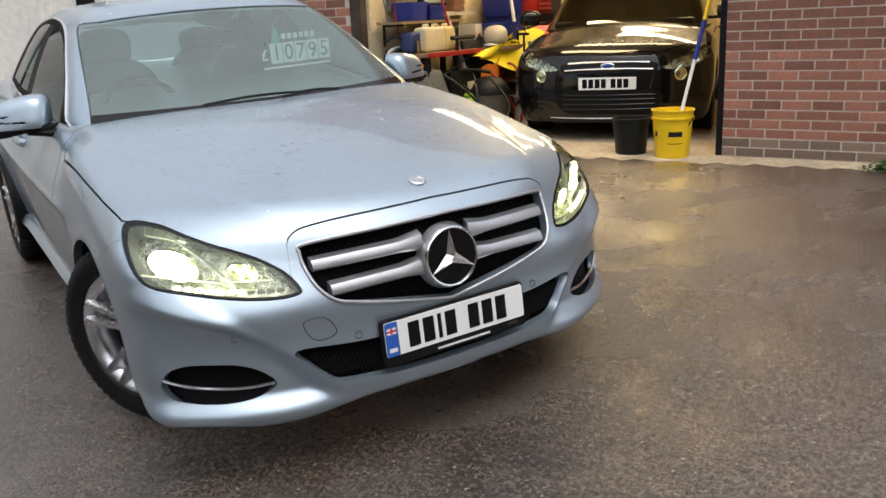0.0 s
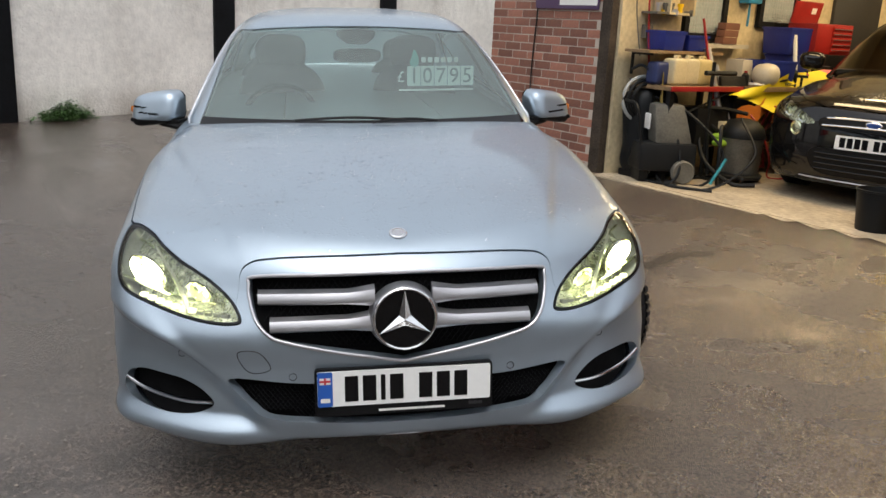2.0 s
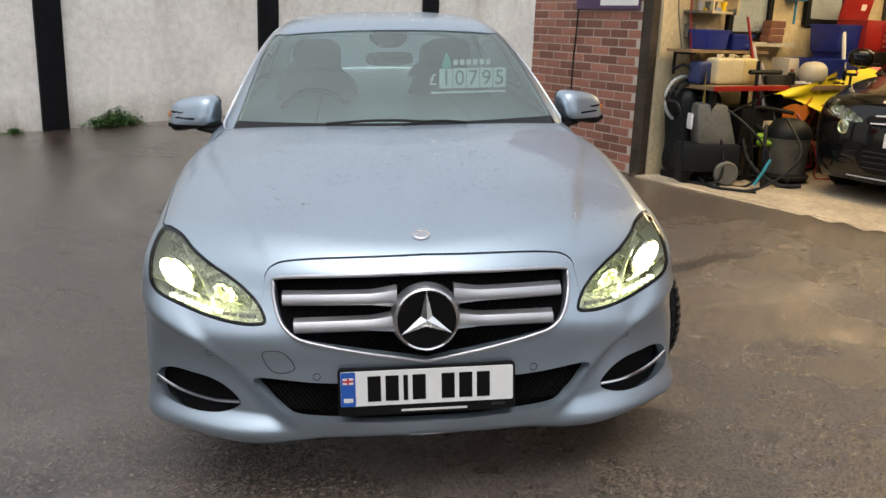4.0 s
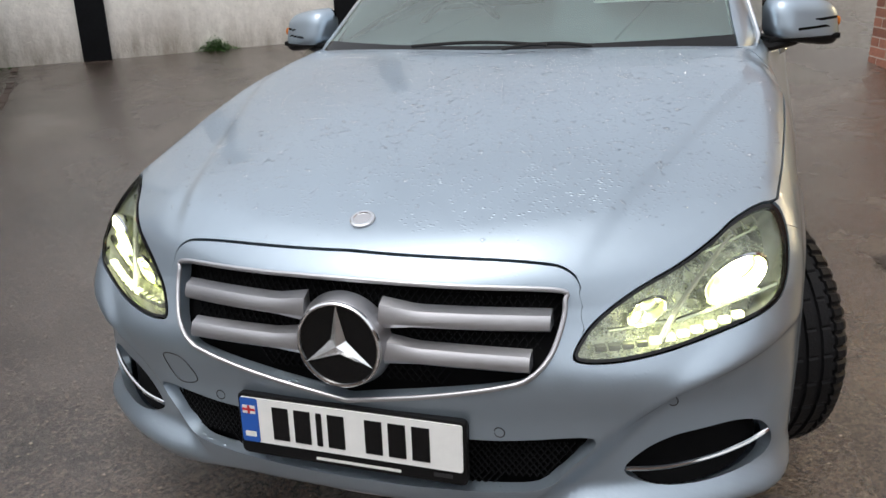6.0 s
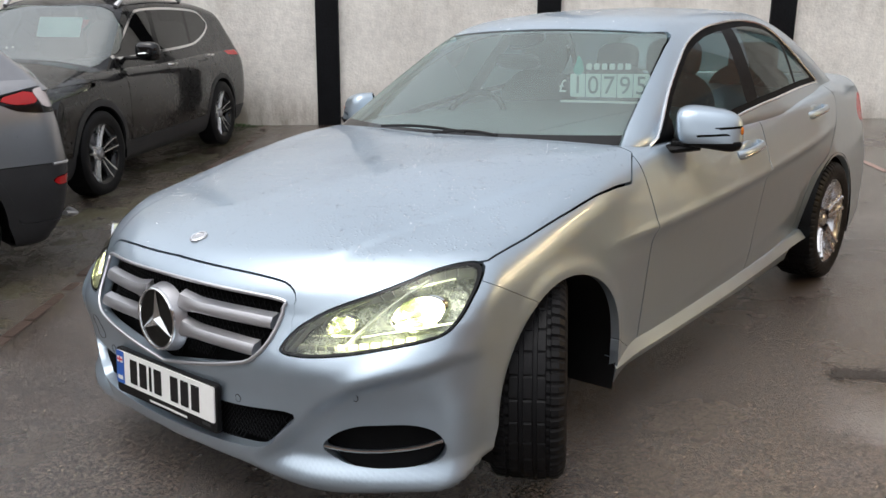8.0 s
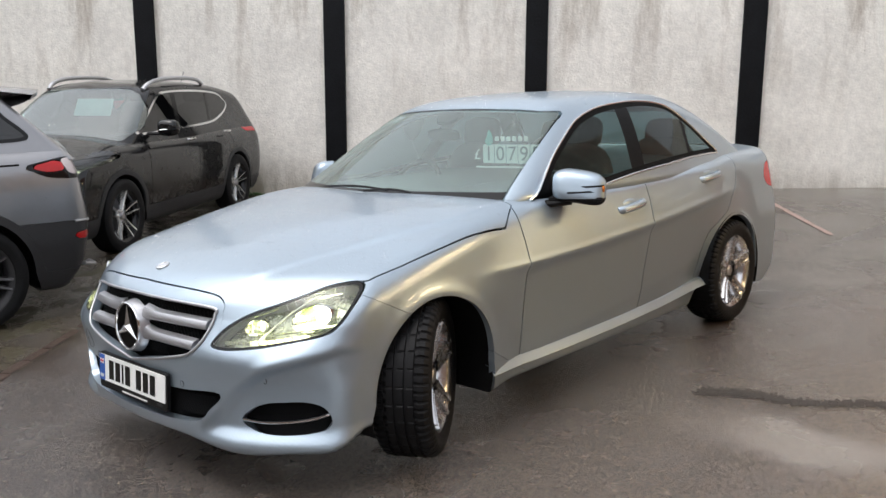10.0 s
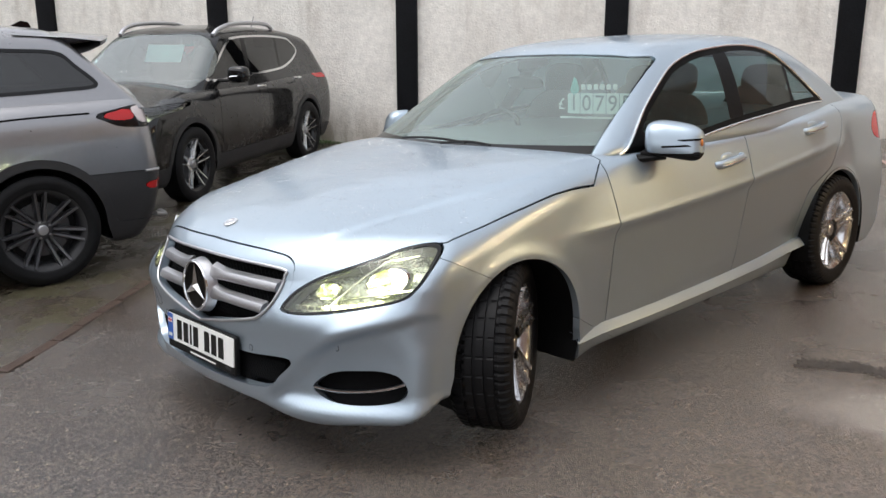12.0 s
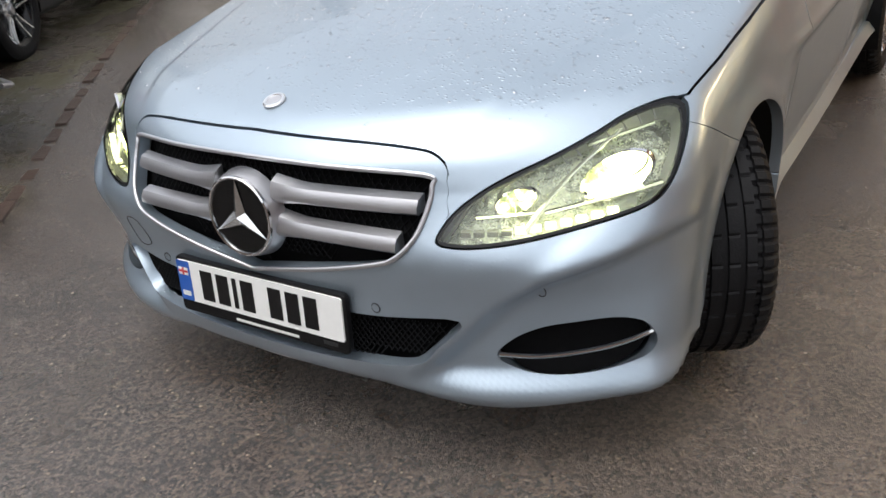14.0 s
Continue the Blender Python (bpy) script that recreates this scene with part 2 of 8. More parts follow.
# ---- mesh tools ----
class Skin:
    """Points, triangles and smooth normals."""
    def __init__(self, v, f, n=None):
        self.v, self.f = np.asarray(v, float).reshape(-1, 3), np.asarray(f, int).reshape(-1, 3)
        self.n = normals(self.v, self.f) if n is None else n


def normals(v, f):
    a, b, c = v[f[:, 0]], v[f[:, 1]], v[f[:, 2]]
    fn, out = np.cross(b - a, c - a), np.zeros_like(v)
    for k in range(3):
        np.add.at(out, f[:, k], fn)
    return out / np.maximum(np.linalg.norm(out, axis=1, keepdims=True), 1e-12)


def clip(skin, field):
    """The piece of a skin where the field, a value at each point, is above nought."""
    v, f, n = skin.v, skin.f, skin.n
    s = field > 0
    c = s[f].sum(1)
    keep, extra = f[c == 3], []
    nv, nn, cut = [], [], {}

    def mid(a, b):
        key = (a, b) if a < b else (b, a)
        if key not in cut:
            a, b = key
            t = field[a] / (field[a] - field[b])
            nv.append(v[a] + t * (v[b] - v[a]))
            nn.append(n[a] + t * (n[b] - n[a]))
            cut[key] = len(v) + len(nv) - 1
        return cut[key]

    for tri in f[(c == 1) | (c == 2)]:
        k = [int(i) for i in tri]
        ins = [s[i] for i in k]
        if sum(ins) == 1:
            r = ins.index(True)
            a, b, d = k[r], k[(r + 1) % 3], k[(r + 2) % 3]
            extra.append((a, mid(a, b), mid(a, d)))
        else:
            r = ins.index(False)
            a, b, d = k[r], k[(r + 1) % 3], k[(r + 2) % 3]
            p, q = mid(a, b), mid(a, d)
            extra += [(p, b, d), (p, d, q)]
    allv = np.vstack([v, np.array(nv).reshape(-1, 3)])
    alln = np.vstack([n, np.array(nn).reshape(-1, 3)])
    allf = np.vstack([keep, np.array(extra, int).reshape(-1, 3)])
    used, inv = np.unique(allf, return_inverse=True)
    alln = alln[used]
    return Skin(allv[used], inv.reshape(-1, 3), alln / np.maximum(np.linalg.norm(alln, axis=1, keepdims=True), 1e-9))


def split(skin, region, gap=0.005):
    """Cuts a region out of a skin, with a shut line between: the piece, and the rest."""
    return clip(skin, region - gap / 2), clip(skin, -region - gap / 2)


def smooth_loop(points, steps=8):
    """A closed curve through corner points."""
    p = np.array(points, float)
    out = []
    for i in range(len(p)):
        a, b, c, d = p[i - 1], p[i], p[(i + 1) % len(p)], p[(i + 2) % len(p)]
        for t in np.arange(steps) / steps:
            out.append(0.5 * (2 * b + (c - a) * t + (2 * a - 5 * b + 4 * c - d) * t * t + (3 * b - a - 3 * c + d) * t ** 3))
    return np.array(out)


def smooth_line(points, steps=10):
    p = np.array(points, float)
    p = np.vstack([2 * p[0] - p[1], p, 2 * p[-1] - p[-2]])
    out = []
    for i in range(1, len(p) - 2):
        a, b, c, d = p[i - 1], p[i], p[i + 1], p[i + 2]
        for t in np.arange(steps) / steps:
            out.append(0.5 * (2 * b + (c - a) * t + (2 * a - 5 * b + 4 * c - d) * t * t + (3 * b - a - 3 * c + d) * t ** 3))
    return np.array(out + [p[-2]])


def inside(loop, q):
    """How deep points of a plane lie within a closed outline; below nought outside."""
    loop = np.asarray(loop, float)
    best, odd = np.full(len(q), 1e9), np.zeros(len(q), bool)
    for a, b in zip(loop, np.roll(loop, -1, 0)):
        e = b - a
        t = np.clip(((q - a) @ e) / max(e @ e, 1e-12), 0, 1)
        best = np.minimum(best, ((q - a - t[:, None] * e) ** 2).sum(1))
        if a[1] != b[1]:
            cross = (a[1] > q[:, 1]) != (b[1] > q[:, 1])
            odd ^= cross & (q[:, 0] < (b[0] - a[0]) * (q[:, 1] - a[1]) / (b[1] - a[1]) + a[0])
    return np.where(odd, 1, -1) * np.sqrt(best)


def wrap(field, ya, yb, z0, around, front, middle, rear, far=3.0):
    """A closed skin on a field's zero, by rays out of the line from (0, ya, z0) to (0, yb, z0)."""
    th = np.arange(around) / around * 2 * np.pi
    ring = np.stack([np.cos(th), np.zeros(around), np.sin(th)], 1)
    o, d = [], []
    for e in np.linspace(0.0, np.pi / 2, front)[1:]:
        o.append(np.tile((0, ya, z0), (around, 1)))
        d.append(np.sin(e) * ring + (0, -np.cos(e), 0))
    for y in np.linspace(ya, yb, middle)[1:-1]:
        o.append(np.tile((0, y, z0), (around, 1)))
        d.append(ring)
    for e in np.linspace(np.pi / 2, 0.0, rear)[:-1]:
        o.append(np.tile((0, yb, z0), (around, 1)))
        d.append(np.sin(e) * ring + (0, np.cos(e), 0))
    rows = len(o)
    o = np.vstack(o + [np.array([(0, ya, z0), (0, yb, z0)])])
    d = np.vstack(d + [np.array([(0, -1, 0), (0, 1, 0)])])
    lo, hi = np.zeros(len(o)), np.full(len(o), far)
    for _ in range(34):
        m = (lo + hi) / 2
        hit = field(o + m[:, None] * d) > 0
        lo, hi = np.where(hit, lo, m), np.where(hit, m, hi)
    v = o + lo[:, None] * d
    i, j = np.meshgrid(np.arange(rows - 1), np.arange(around), indexing="ij")
    a, b = i * around + j, i * around + (j + 1) % around
    c, e = a + around, b + around
    f = np.vstack([np.stack([a, c, b], -1).reshape(-1, 3), np.stack([b, c, e], -1).reshape(-1, 3)])
    j = np.arange(around)
    k = (j + 1) % around
    last = (rows - 1) * around
    f = np.vstack([f, np.stack([np.full(around, rows * around), j, k], -1), np.stack([np.full(around, rows * around + 1), last + k, last + j], -1)])
    s = Skin(v, f)
    if (s.n[:, 0] * s.v[:, 0]).sum() < 0:
        s = Skin(v, f[:, ::-1])
    return s


def link(name, v, f, material, parent=None, label="", sharp=35, custom=None):
    me = bpy.data.meshes.new(name)
    me.from_pydata([tuple(map(float, p)) for p in v], [], [tuple(map(int, q)) for q in f])
    me.materials.append(material)
    me.polygons.foreach_set("use_smooth", [True] * len(me.polygons))
    if custom is not None:
        me.normals_split_custom_set_from_vertices([tuple(map(float, q)) for q in custom])
    elif sharp:
        me.set_sharp_from_angle(angle=radians(sharp))
    ob = new(name, me)
    if parent is not None:
        ob.parent = parent
    if label:
        ob["label"] = label
    return ob


def panel(name, skin, material, parent, label="", depth=0.014):
    """A skin as a sheet with a turned-in edge."""
    v, f, n = skin.v, skin.f, skin.n
    if depth and len(f):
        e = np.vstack([f[:, [0, 1]], f[:, [1, 2]], f[:, [2, 0]]])
        key = np.sort(e, 1)
        _, first, count = np.unique(key, axis=0, return_index=True, return_counts=True)
        rim = e[first[count == 1]]
        ids, inv = np.unique(rim, return_inverse=True)
        inv = inv.reshape(-1, 2)
        base, k = len(v), len(ids)
        out = np.zeros((k, 3))
        for a, b in rim:
            w = np.cross(v[b] - v[a], n[a])
            for q in (a, b):
                out[np.searchsorted(ids, q)] += w
        out /= np.maximum(np.linalg.norm(out, axis=1, keepdims=True), 1e-9)
        v = np.vstack([v, v[ids], v[ids] - n[ids] * depth])
        n = np.vstack([n, out, out])
        f = np.vstack([f, np.stack([base + inv[:, 1], base + inv[:, 0], base + k + inv[:, 0]], 1), np.stack([base + inv[:, 1], base + k + inv[:, 0], base + k + inv[:, 1]], 1)])
    return link(name, v, f, material, parent, label, custom=n)


def pushed(skin, depth):
    return Skin(skin.v - skin.n * depth, skin.f, skin.n)


def joined(*pieces):
    v, f, k = [], [], 0
    for a, b in pieces:
        a = np.asarray(a, float)
        v.append(a)
        f += [tuple(int(i) + k for i in q) for q in b]
        k += len(a)
    return np.vstack(v), f


def moved(piece, m):
    v, f = piece
    mm = np.array(m)
    return np.asarray(v, float) @ mm[:3, :3].T + mm[:3, 3], f


def box(sx, sy, sz, at=(0, 0, 0), bevel=0.0, taper=1.0):
    """A box standing on its base at a place, edges rounded; taper: size of its top to that of its base."""
    bm = bmesh.new()
    bmesh.ops.create_cube(bm, size=1.0)
    for q in bm.verts:
        k = taper if q.co.z > 0 else 1.0
        q.co = Vector((q.co.x * sx * k, q.co.y * sy * k, (q.co.z + 0.5) * sz))
    if bevel:
        bmesh.ops.bevel(bm, geom=bm.edges[:], offset=bevel, segments=2, affect="EDGES", profile=0.6)
    bm.verts.index_update()
    v = np.array([q.co[:] for q in bm.verts]) + at
    f = [[q.index for q in p.verts] for p in bm.faces]
    bm.free()
    return v, f


def lathe(profile, around=32, axis="z"):
    """A turned shape from (radius, height) pairs."""
    p = np.array(profile, float)
    th = np.arange(around) / around * 2 * np.pi
    v = np.stack([p[:, None, 0] * np.cos(th), p[:, None, 0] * np.sin(th), np.repeat(p[:, 1:2], around, 1)], -1).reshape(-1, 3)
    f = [(i * around + j, i * around + (j + 1) % around, (i + 1) * around + (j + 1) % around, (i + 1) * around + j) for i in range(len(p) - 1) for j in range(around)]
    if axis == "x":
        v = v[:, [2, 0, 1]]
    elif axis == "y":
        v = v[:, [1, 2, 0]]
    return v, f


def tube(path, r, around=8, flat=1.0, caps=True):
    """A bar along a path; flat squeezes it in height."""
    p = np.array(path, float)
    rr = np.broadcast_to(np.asarray(r, float), (len(p),))
    t = np.gradient(p, axis=0)
    t /= np.maximum(np.linalg.norm(t, axis=1, keepdims=True), 1e-9)
    up = np.array([0, 0, 1.0]) if np.abs(t[:, 2]).mean() < 0.9 else np.array([0, 1.0, 0])
    a = np.cross(t, up)
    a /= np.maximum(np.linalg.norm(a, axis=1, keepdims=True), 1e-9)
    b = np.cross(a, t)
    th = np.arange(around) / around * 2 * np.pi
    v = p[:, None] + rr[:, None, None] * (np.cos(th)[None, :, None] * a[:, None] + flat * np.sin(th)[None, :, None] * b[:, None])
    f = [(i * around + j, i * around + (j + 1) % around, (i + 1) * around + (j + 1) % around, (i + 1) * around + j) for i in range(len(p) - 1) for j in range(around)]
    if caps:
        f += [tuple(range(around))[::-1], tuple((len(p) - 1) * around + j for j in range(around))]
    return v.reshape(-1, 3), f


def blob(sx, sy, sz, at=(0, 0, 0), power=2.6, rows=16, around=24):
    """A rounded body, from ball to soft box."""
    th, ph = np.arange(around) / around * 2 * np.pi, np.linspace(-np.pi / 2, np.pi / 2, rows)
    s = lambda a: np.sign(a) * np.abs(a) ** (2 / power)  # noqa: E731
    v = np.stack([np.outer(s(np.cos(ph)), s(np.cos(th))) * sx / 2, np.outer(s(np.cos(ph)), s(np.sin(th))) * sy / 2, np.outer(s(np.sin(ph)), np.ones(around)) * sz / 2], -1).reshape(-1, 3) + at
    f = [(i * around + j, i * around + (j + 1) % around, (i + 1) * around + (j + 1) % around, (i + 1) * around + j) for i in range(rows - 1) for j in range(around)]
    return v, f


def slab(loop, depth, bevel=0.0):
    """A flat outline (x, y) given thickness, z from nought up."""
    p = np.asarray(loop, float)
    k = len(p)
    if bevel:
        c = p.mean(0)
        q = c + (p - c) * (1 - bevel / np.maximum(np.linalg.norm(p - c, axis=1, keepdims=True), 1e-6))
        v = np.vstack([np.c_[p, np.zeros(k)], np.c_[p, np.full(k, depth - bevel)], np.c_[q, np.full(k, depth)]])
    else:
        v = np.vstack([np.c_[p, np.zeros(k)], np.c_[p, np.full(k, depth)]])
    rows = len(v) // k
    f = [(i * k + j, i * k + (j + 1) % k, (i + 1) * k + (j + 1) % k, (i + 1) * k + j) for i in range(rows - 1) for j in range(k)]
    return v, f + [tuple(range(k))[::-1], tuple((rows - 1) * k + j for j in range(k))]


def part(name, piece, material, parent=None, label="", sharp=35):
    return link(name, piece[0], piece[1], material, parent, label, sharp)


def thing(name, label, category, at=None, group="", kind=""):
    ob = new(name)
    ob.empty_display_size = 0.2
    if at is not None:
        ob.matrix_basis = at
    return tagged(ob, label, category, group, kind)


def words(name, text, size, material, parent, m, label="", spacing=1.0, thick=0.0008):
    """Lettering as a mesh."""
    cu = bpy.data.curves.new(name, "FONT")
    cu.body, cu.size, cu.align_x, cu.align_y, cu.extrude, cu.space_character = text, size, "CENTER", "CENTER", thick, spacing
    tmp = new(name + "_tmp", cu)
    me = bpy.data.meshes.new_from_object(tmp)
    me.transform(m)
    bpy.data.objects.remove(tmp)
    me.materials.clear()
    me.materials.append(material)
    ob = new(name, me)
    ob.parent = parent
    if label:
        ob["label"] = label
    return ob


# ---- shaping tools ----
def curve(keys):
    """A smooth function through (at, value) pairs, with no overshoot."""
    k = np.array(keys, float)
    xs, ys = k[:, 0], k[:, 1]
    h, d = np.diff(xs), np.diff(ys) / np.diff(xs)
    m = np.zeros(len(xs))
    m[0], m[-1] = d[0], d[-1]
    for i in range(1, len(xs) - 1):
        if d[i - 1] * d[i] > 0:
            a, b = 2 * h[i] + h[i - 1], h[i] + 2 * h[i - 1]
            m[i] = (a + b) / (a / d[i - 1] + b / d[i])

    def f(x):
        x = np.asarray(x, float)
        xc = np.clip(x, xs[0], xs[-1])
        i = np.clip(np.searchsorted(xs, xc) - 1, 0, len(xs) - 2)
        t = (xc - xs[i]) / h[i]
        v = ((1 + 2 * t) * (1 - t) ** 2 * ys[i] + t * (1 - t) ** 2 * h[i] * m[i]
             + t * t * (3 - 2 * t) * ys[i + 1] + t * t * (t - 1) * h[i] * m[i + 1])
        return v + np.where(x < xs[0], (x - xs[0]) * m[0], 0) + np.where(x > xs[-1], (x - xs[-1]) * m[-1], 0)
    return f


def smax(a, b, r):
    """The greater of two fields, rounded over r."""
    h = np.clip(0.5 + 0.5 * (a - b) / r, 0, 1)
    return b + (a - b) * h + r * h * (1 - h)


def ramp(x, a, b):
    t = np.clip((x - a) / (b - a), 0, 1)
    return t * t * (3 - 2 * t)


# ---- the saloon's own lines ----
saloon_top = curve([(-0.05, 0.60), (0.03, 0.700), (0.08, 0.742), (0.18, 0.788), (0.55, 0.880), (1.0, 0.957), (1.4, 0.998), (2.4, 1.02), (3.9, 1.080), (4.6, 1.085), (5.0, 1.05)])
saloon_nose = curve([(0.14, 0.075), (0.21, 0.03), (0.28, 0.012), (0.42, 0.022), (0.50, 0.012), (0.60, 0.018), (0.70, 0.045), (0.80, 0.12)])
saloon_tail = curve([(0.18, 4.62), (0.30, 4.74), (0.55, 4.775), (0.75, 4.75), (0.95, 4.70), (1.15, 4.68)])
saloon_wide = curve([(0.1, 0.84), (0.20, 0.900), (0.32, 0.915), (0.60, 0.919), (0.78, 0.893), (0.95, 0.861), (1.15, 0.76)])


saloon_tuck = curve([(1.2, 0.27), (1.55, 0.305), (2.07, 0.345), (2.62, 0.405), (3.15, 0.475), (3.6, 0.53)])
saloon_crease = curve([(1.0, 0.706), (1.48, 0.712), (1.9, 0.726), (2.54, 0.765), (3.14, 0.817), (3.65, 0.860), (4.3, 0.91)])
HUBS = (0.830, 3.60)


def nose_sweep(x, z):
    """How far the nose falls back from its middle: full and flat at the bumper, swept at the lamps."""
    x = np.abs(x)
    high = ramp(z, 0.50, 0.66)
    low = 0.06 * x ** 2 + 0.345 * x ** 3.3
    lamp = 0.433 * x ** 2 + 1.15 * np.clip(z - 0.64, 0, 0.2) * x ** 3
    return low + (lamp - low) * high


def saloon(p):
    """Below nought within the saloon's lower body."""
    x, y, z = np.abs(p[:, 0]), p[:, 1], p[:, 2]
    # doors: widest at a crease that climbs to the tail, leaning in above and below it, more so under a second crease
    line, under = z - saloon_crease(y), saloon_tuck(y) - z
    doors = 0.914 - np.where(line > 0, 0.30 * line + 0.45 * line ** 2, 0.014 * ramp(-line, 0.0, 0.06) - 0.13 * line) + 0.005 * np.exp(-(line / 0.016) ** 2) - 0.10 * np.clip(under, 0, 0.3)
    along = ramp(y, 1.05, 1.45) * (1 - ramp(y, 3.15, 3.75))
    wide = saloon_wide(z) * (1 - along) + doors * along
    side = x - wide + 0.045 * np.clip((1.0 - y) / 1.0, 0, 1) ** 2 + 0.105 * np.clip((y - 2.7) / 2.0, 0, 1) ** 2
    # the bumper's foot flares out to the wheel
    side = side - 0.020 * ramp(0.285 - z, 0.0, 0.07) * (1 - ramp(y, 0.55, 0.75))
    # lips round the wheels
    for hub in HUBS:
        d = np.hypot(y - hub, z - 0.33)
        side = side - 0.007 * np.exp(-((d - 0.352) / 0.030) ** 2)
    dome = 0.43 + 0.30 * np.clip(y, 0, 1.1)
    top = z - saloon_top(y) + 0.085 * (x / 0.83) ** 2.4 * (1 - 0.5 * ramp(y, 0.5, 1.4)) - 0.009 * ramp(dome - x, -0.020, 0.020)
    front = saloon_nose(z) + nose_sweep(x, z) - y
    # bumper: a hollow about the lower inlets under a sharp shoulder, and a flared lip
    shoulder = 0.400 + 0.58 * np.clip(x - 0.52, 0, 0.16) + 0.36 * np.clip(x - 0.68, 0, 0.20)
    leg = x - (0.428 + 0.95 * (z - 0.288))
    edge = 0.056 * ramp(shoulder - z, -0.004, 0.036) - 0.014 * (1 - ramp(z - shoulder, 0.0, 0.12))
    front = front + edge * ramp(z, 0.205, 0.275) * ramp(leg, 0.0, 0.08)
    front = front - 0.022 * ramp(0.27 - z, 0.0, 0.08) * ramp(x, 0.28, 0.60)
    rear = y - saloon_tail(z) + 0.62 * x ** 3
    low = 0.190 - (0.030 * ramp(x, 0.28, 0.55) - 0.022 * ramp(x, 0.58, 0.80)) * (1 - ramp(y, 0.5, 0.9)) + 0.065 * ramp(y, 0.27, 0.47) * (1 - ramp(y, 0.5, 0.9)) - 0.02 * ramp(y, 0.6, 1.0) - z
    f = smax(side, top, 0.09 - 0.055 * ramp(y, 1.35, 1.6) * (1 - ramp(y, 3.7, 4.1)))
    f = smax(f, front, 0.05 + 0.06 * ramp(z, 0.40, 0.50) * (1 - ramp(z, 0.60, 0.70)))
    f = smax(f, rear, 0.08)
    return smax(f, low, 0.018)


# ---- the yard ----
SLOPE = math.tan(radians(2.3))
WALL_AT, WALL_TURN, POST_GAP = np.array([-5.359, 5.680]), 33.87, 2.520
WALL_WAY = np.array([math.cos(radians(WALL_TURN)), math.sin(radians(WALL_TURN))])
WALL_OUT = np.array([-WALL_WAY[1], WALL_WAY[0]])
SHOP_AT, SHOP_IN, SHOP_ALONG = np.array([2.51, 5.27]), np.array([0.912, 0.41]), np.array([0.41, -0.912])
SHOP_FLOOR = 0.125
SHOP_TURN = math.degrees(math.atan2(SHOP_ALONG[1], SHOP_ALONG[0]))


rise_right = curve([(2.0, 0.0), (3.6, 0.015), (5.0, 0.10), (7.7, 0.34), (9.0, 0.36), (12.0, 0.36)])
rise_left = curve([(0.8, 0.0), (2.0, 0.04), (3.0, 0.12), (4.1, 0.21), (6.6, 0.265), (7.7, 0.34), (9.0, 0.36), (12.0, 0.36)])


def ground_z(x, y):
    """The yard falls from the workshop and rises to the white wall."""
    x, y = np.asarray(x, float), np.asarray(y, float)
    d = -0.558 * x + 0.83 * y
    left = ramp(-x, 1.2, 2.6)
    rise = (1 - left) * rise_right(d) + left * rise_left(d)
    z = SLOPE * np.clip(x, -7.5, 4.5) + rise
    q = (x - SHOP_AT[0]) * SHOP_IN[0] + (y - SHOP_AT[1]) * SHOP_IN[1]
    r = (x - SHOP_AT[0]) * SHOP_ALONG[0] + (y - SHOP_AT[1]) * SHOP_ALONG[1]
    under = ramp(q, 0.02, 0.12) * ramp(r, -0.1, 0.05)
    return z - under * np.clip(z - SHOP_FLOOR + 0.06, 0, 1)


def shop(m, r, z=0.0, turn=0.0):
    """A pose in the workshop: metres in from its front, along the front from the door post, above its floor."""
    p = SHOP_AT + m * SHOP_IN + r * SHOP_ALONG
    return pose(p[0], p[1], SHOP_FLOOR + z, 0, 0, SHOP_TURN + turn)


def wall_pose(u, z=0.0):
    p = WALL_AT + u * WALL_WAY
    return pose(p[0], p[1], z, 0, 0, WALL_TURN)


def yard():
    near = np.linspace(-12, 12, 193)
    far = np.array([14, 17, 22, 30, 45, 80, 160, 400, 900.0])
    c = np.concatenate([-far[::-1], near, far])
    x, y = np.meshgrid(c, c + 2.0, indexing="ij")
    z = ground_z(x, y)
    q = (x - SHOP_AT[0]) * SHOP_IN[0] + (y - SHOP_AT[1]) * SHOP_IN[1]
    z += np.where(np.abs(x) < 13, 0.0036 * np.sin(1.7 * x + 0.8 * np.sin(1.1 * y)) * np.sin(1.3 * y + 0.5), 0) * (1 - ramp(q, -1.2, -0.5))
    k = len(c)
    i, j = np.meshgrid(np.arange(k - 1), np.arange(k - 1), indexing="ij")
    a = (i * k + j).ravel()
    f = np.stack([a, a + k, a + k + 1, a + 1], 1)
    v = np.stack([x, y, z], -1).reshape(-1, 3)
    tagged(link("ground", v, f, M_GROUND, sharp=0), "wet dark tarmac yard with puddles and moss", "ground", kind="structure")


yard()

M_RENDER = mat("roughcast_render", (0.80, 0.77, 0.715), 0.92, vary=0.14, scale=1.4, bump=1.0, bump_scale=34)
M_OLD_POST = mat("weathered_post", (0.050, 0.038, 0.028), 0.75, spec=0.2, vary=0.5, scale=7, bump=0.7, bump_scale=50)
M_TIMBER = mat("black_timber", (0.006, 0.0065, 0.008), 0.65, spec=0.15, vary=0.4, scale=5, bump=0.5, bump_scale=40)


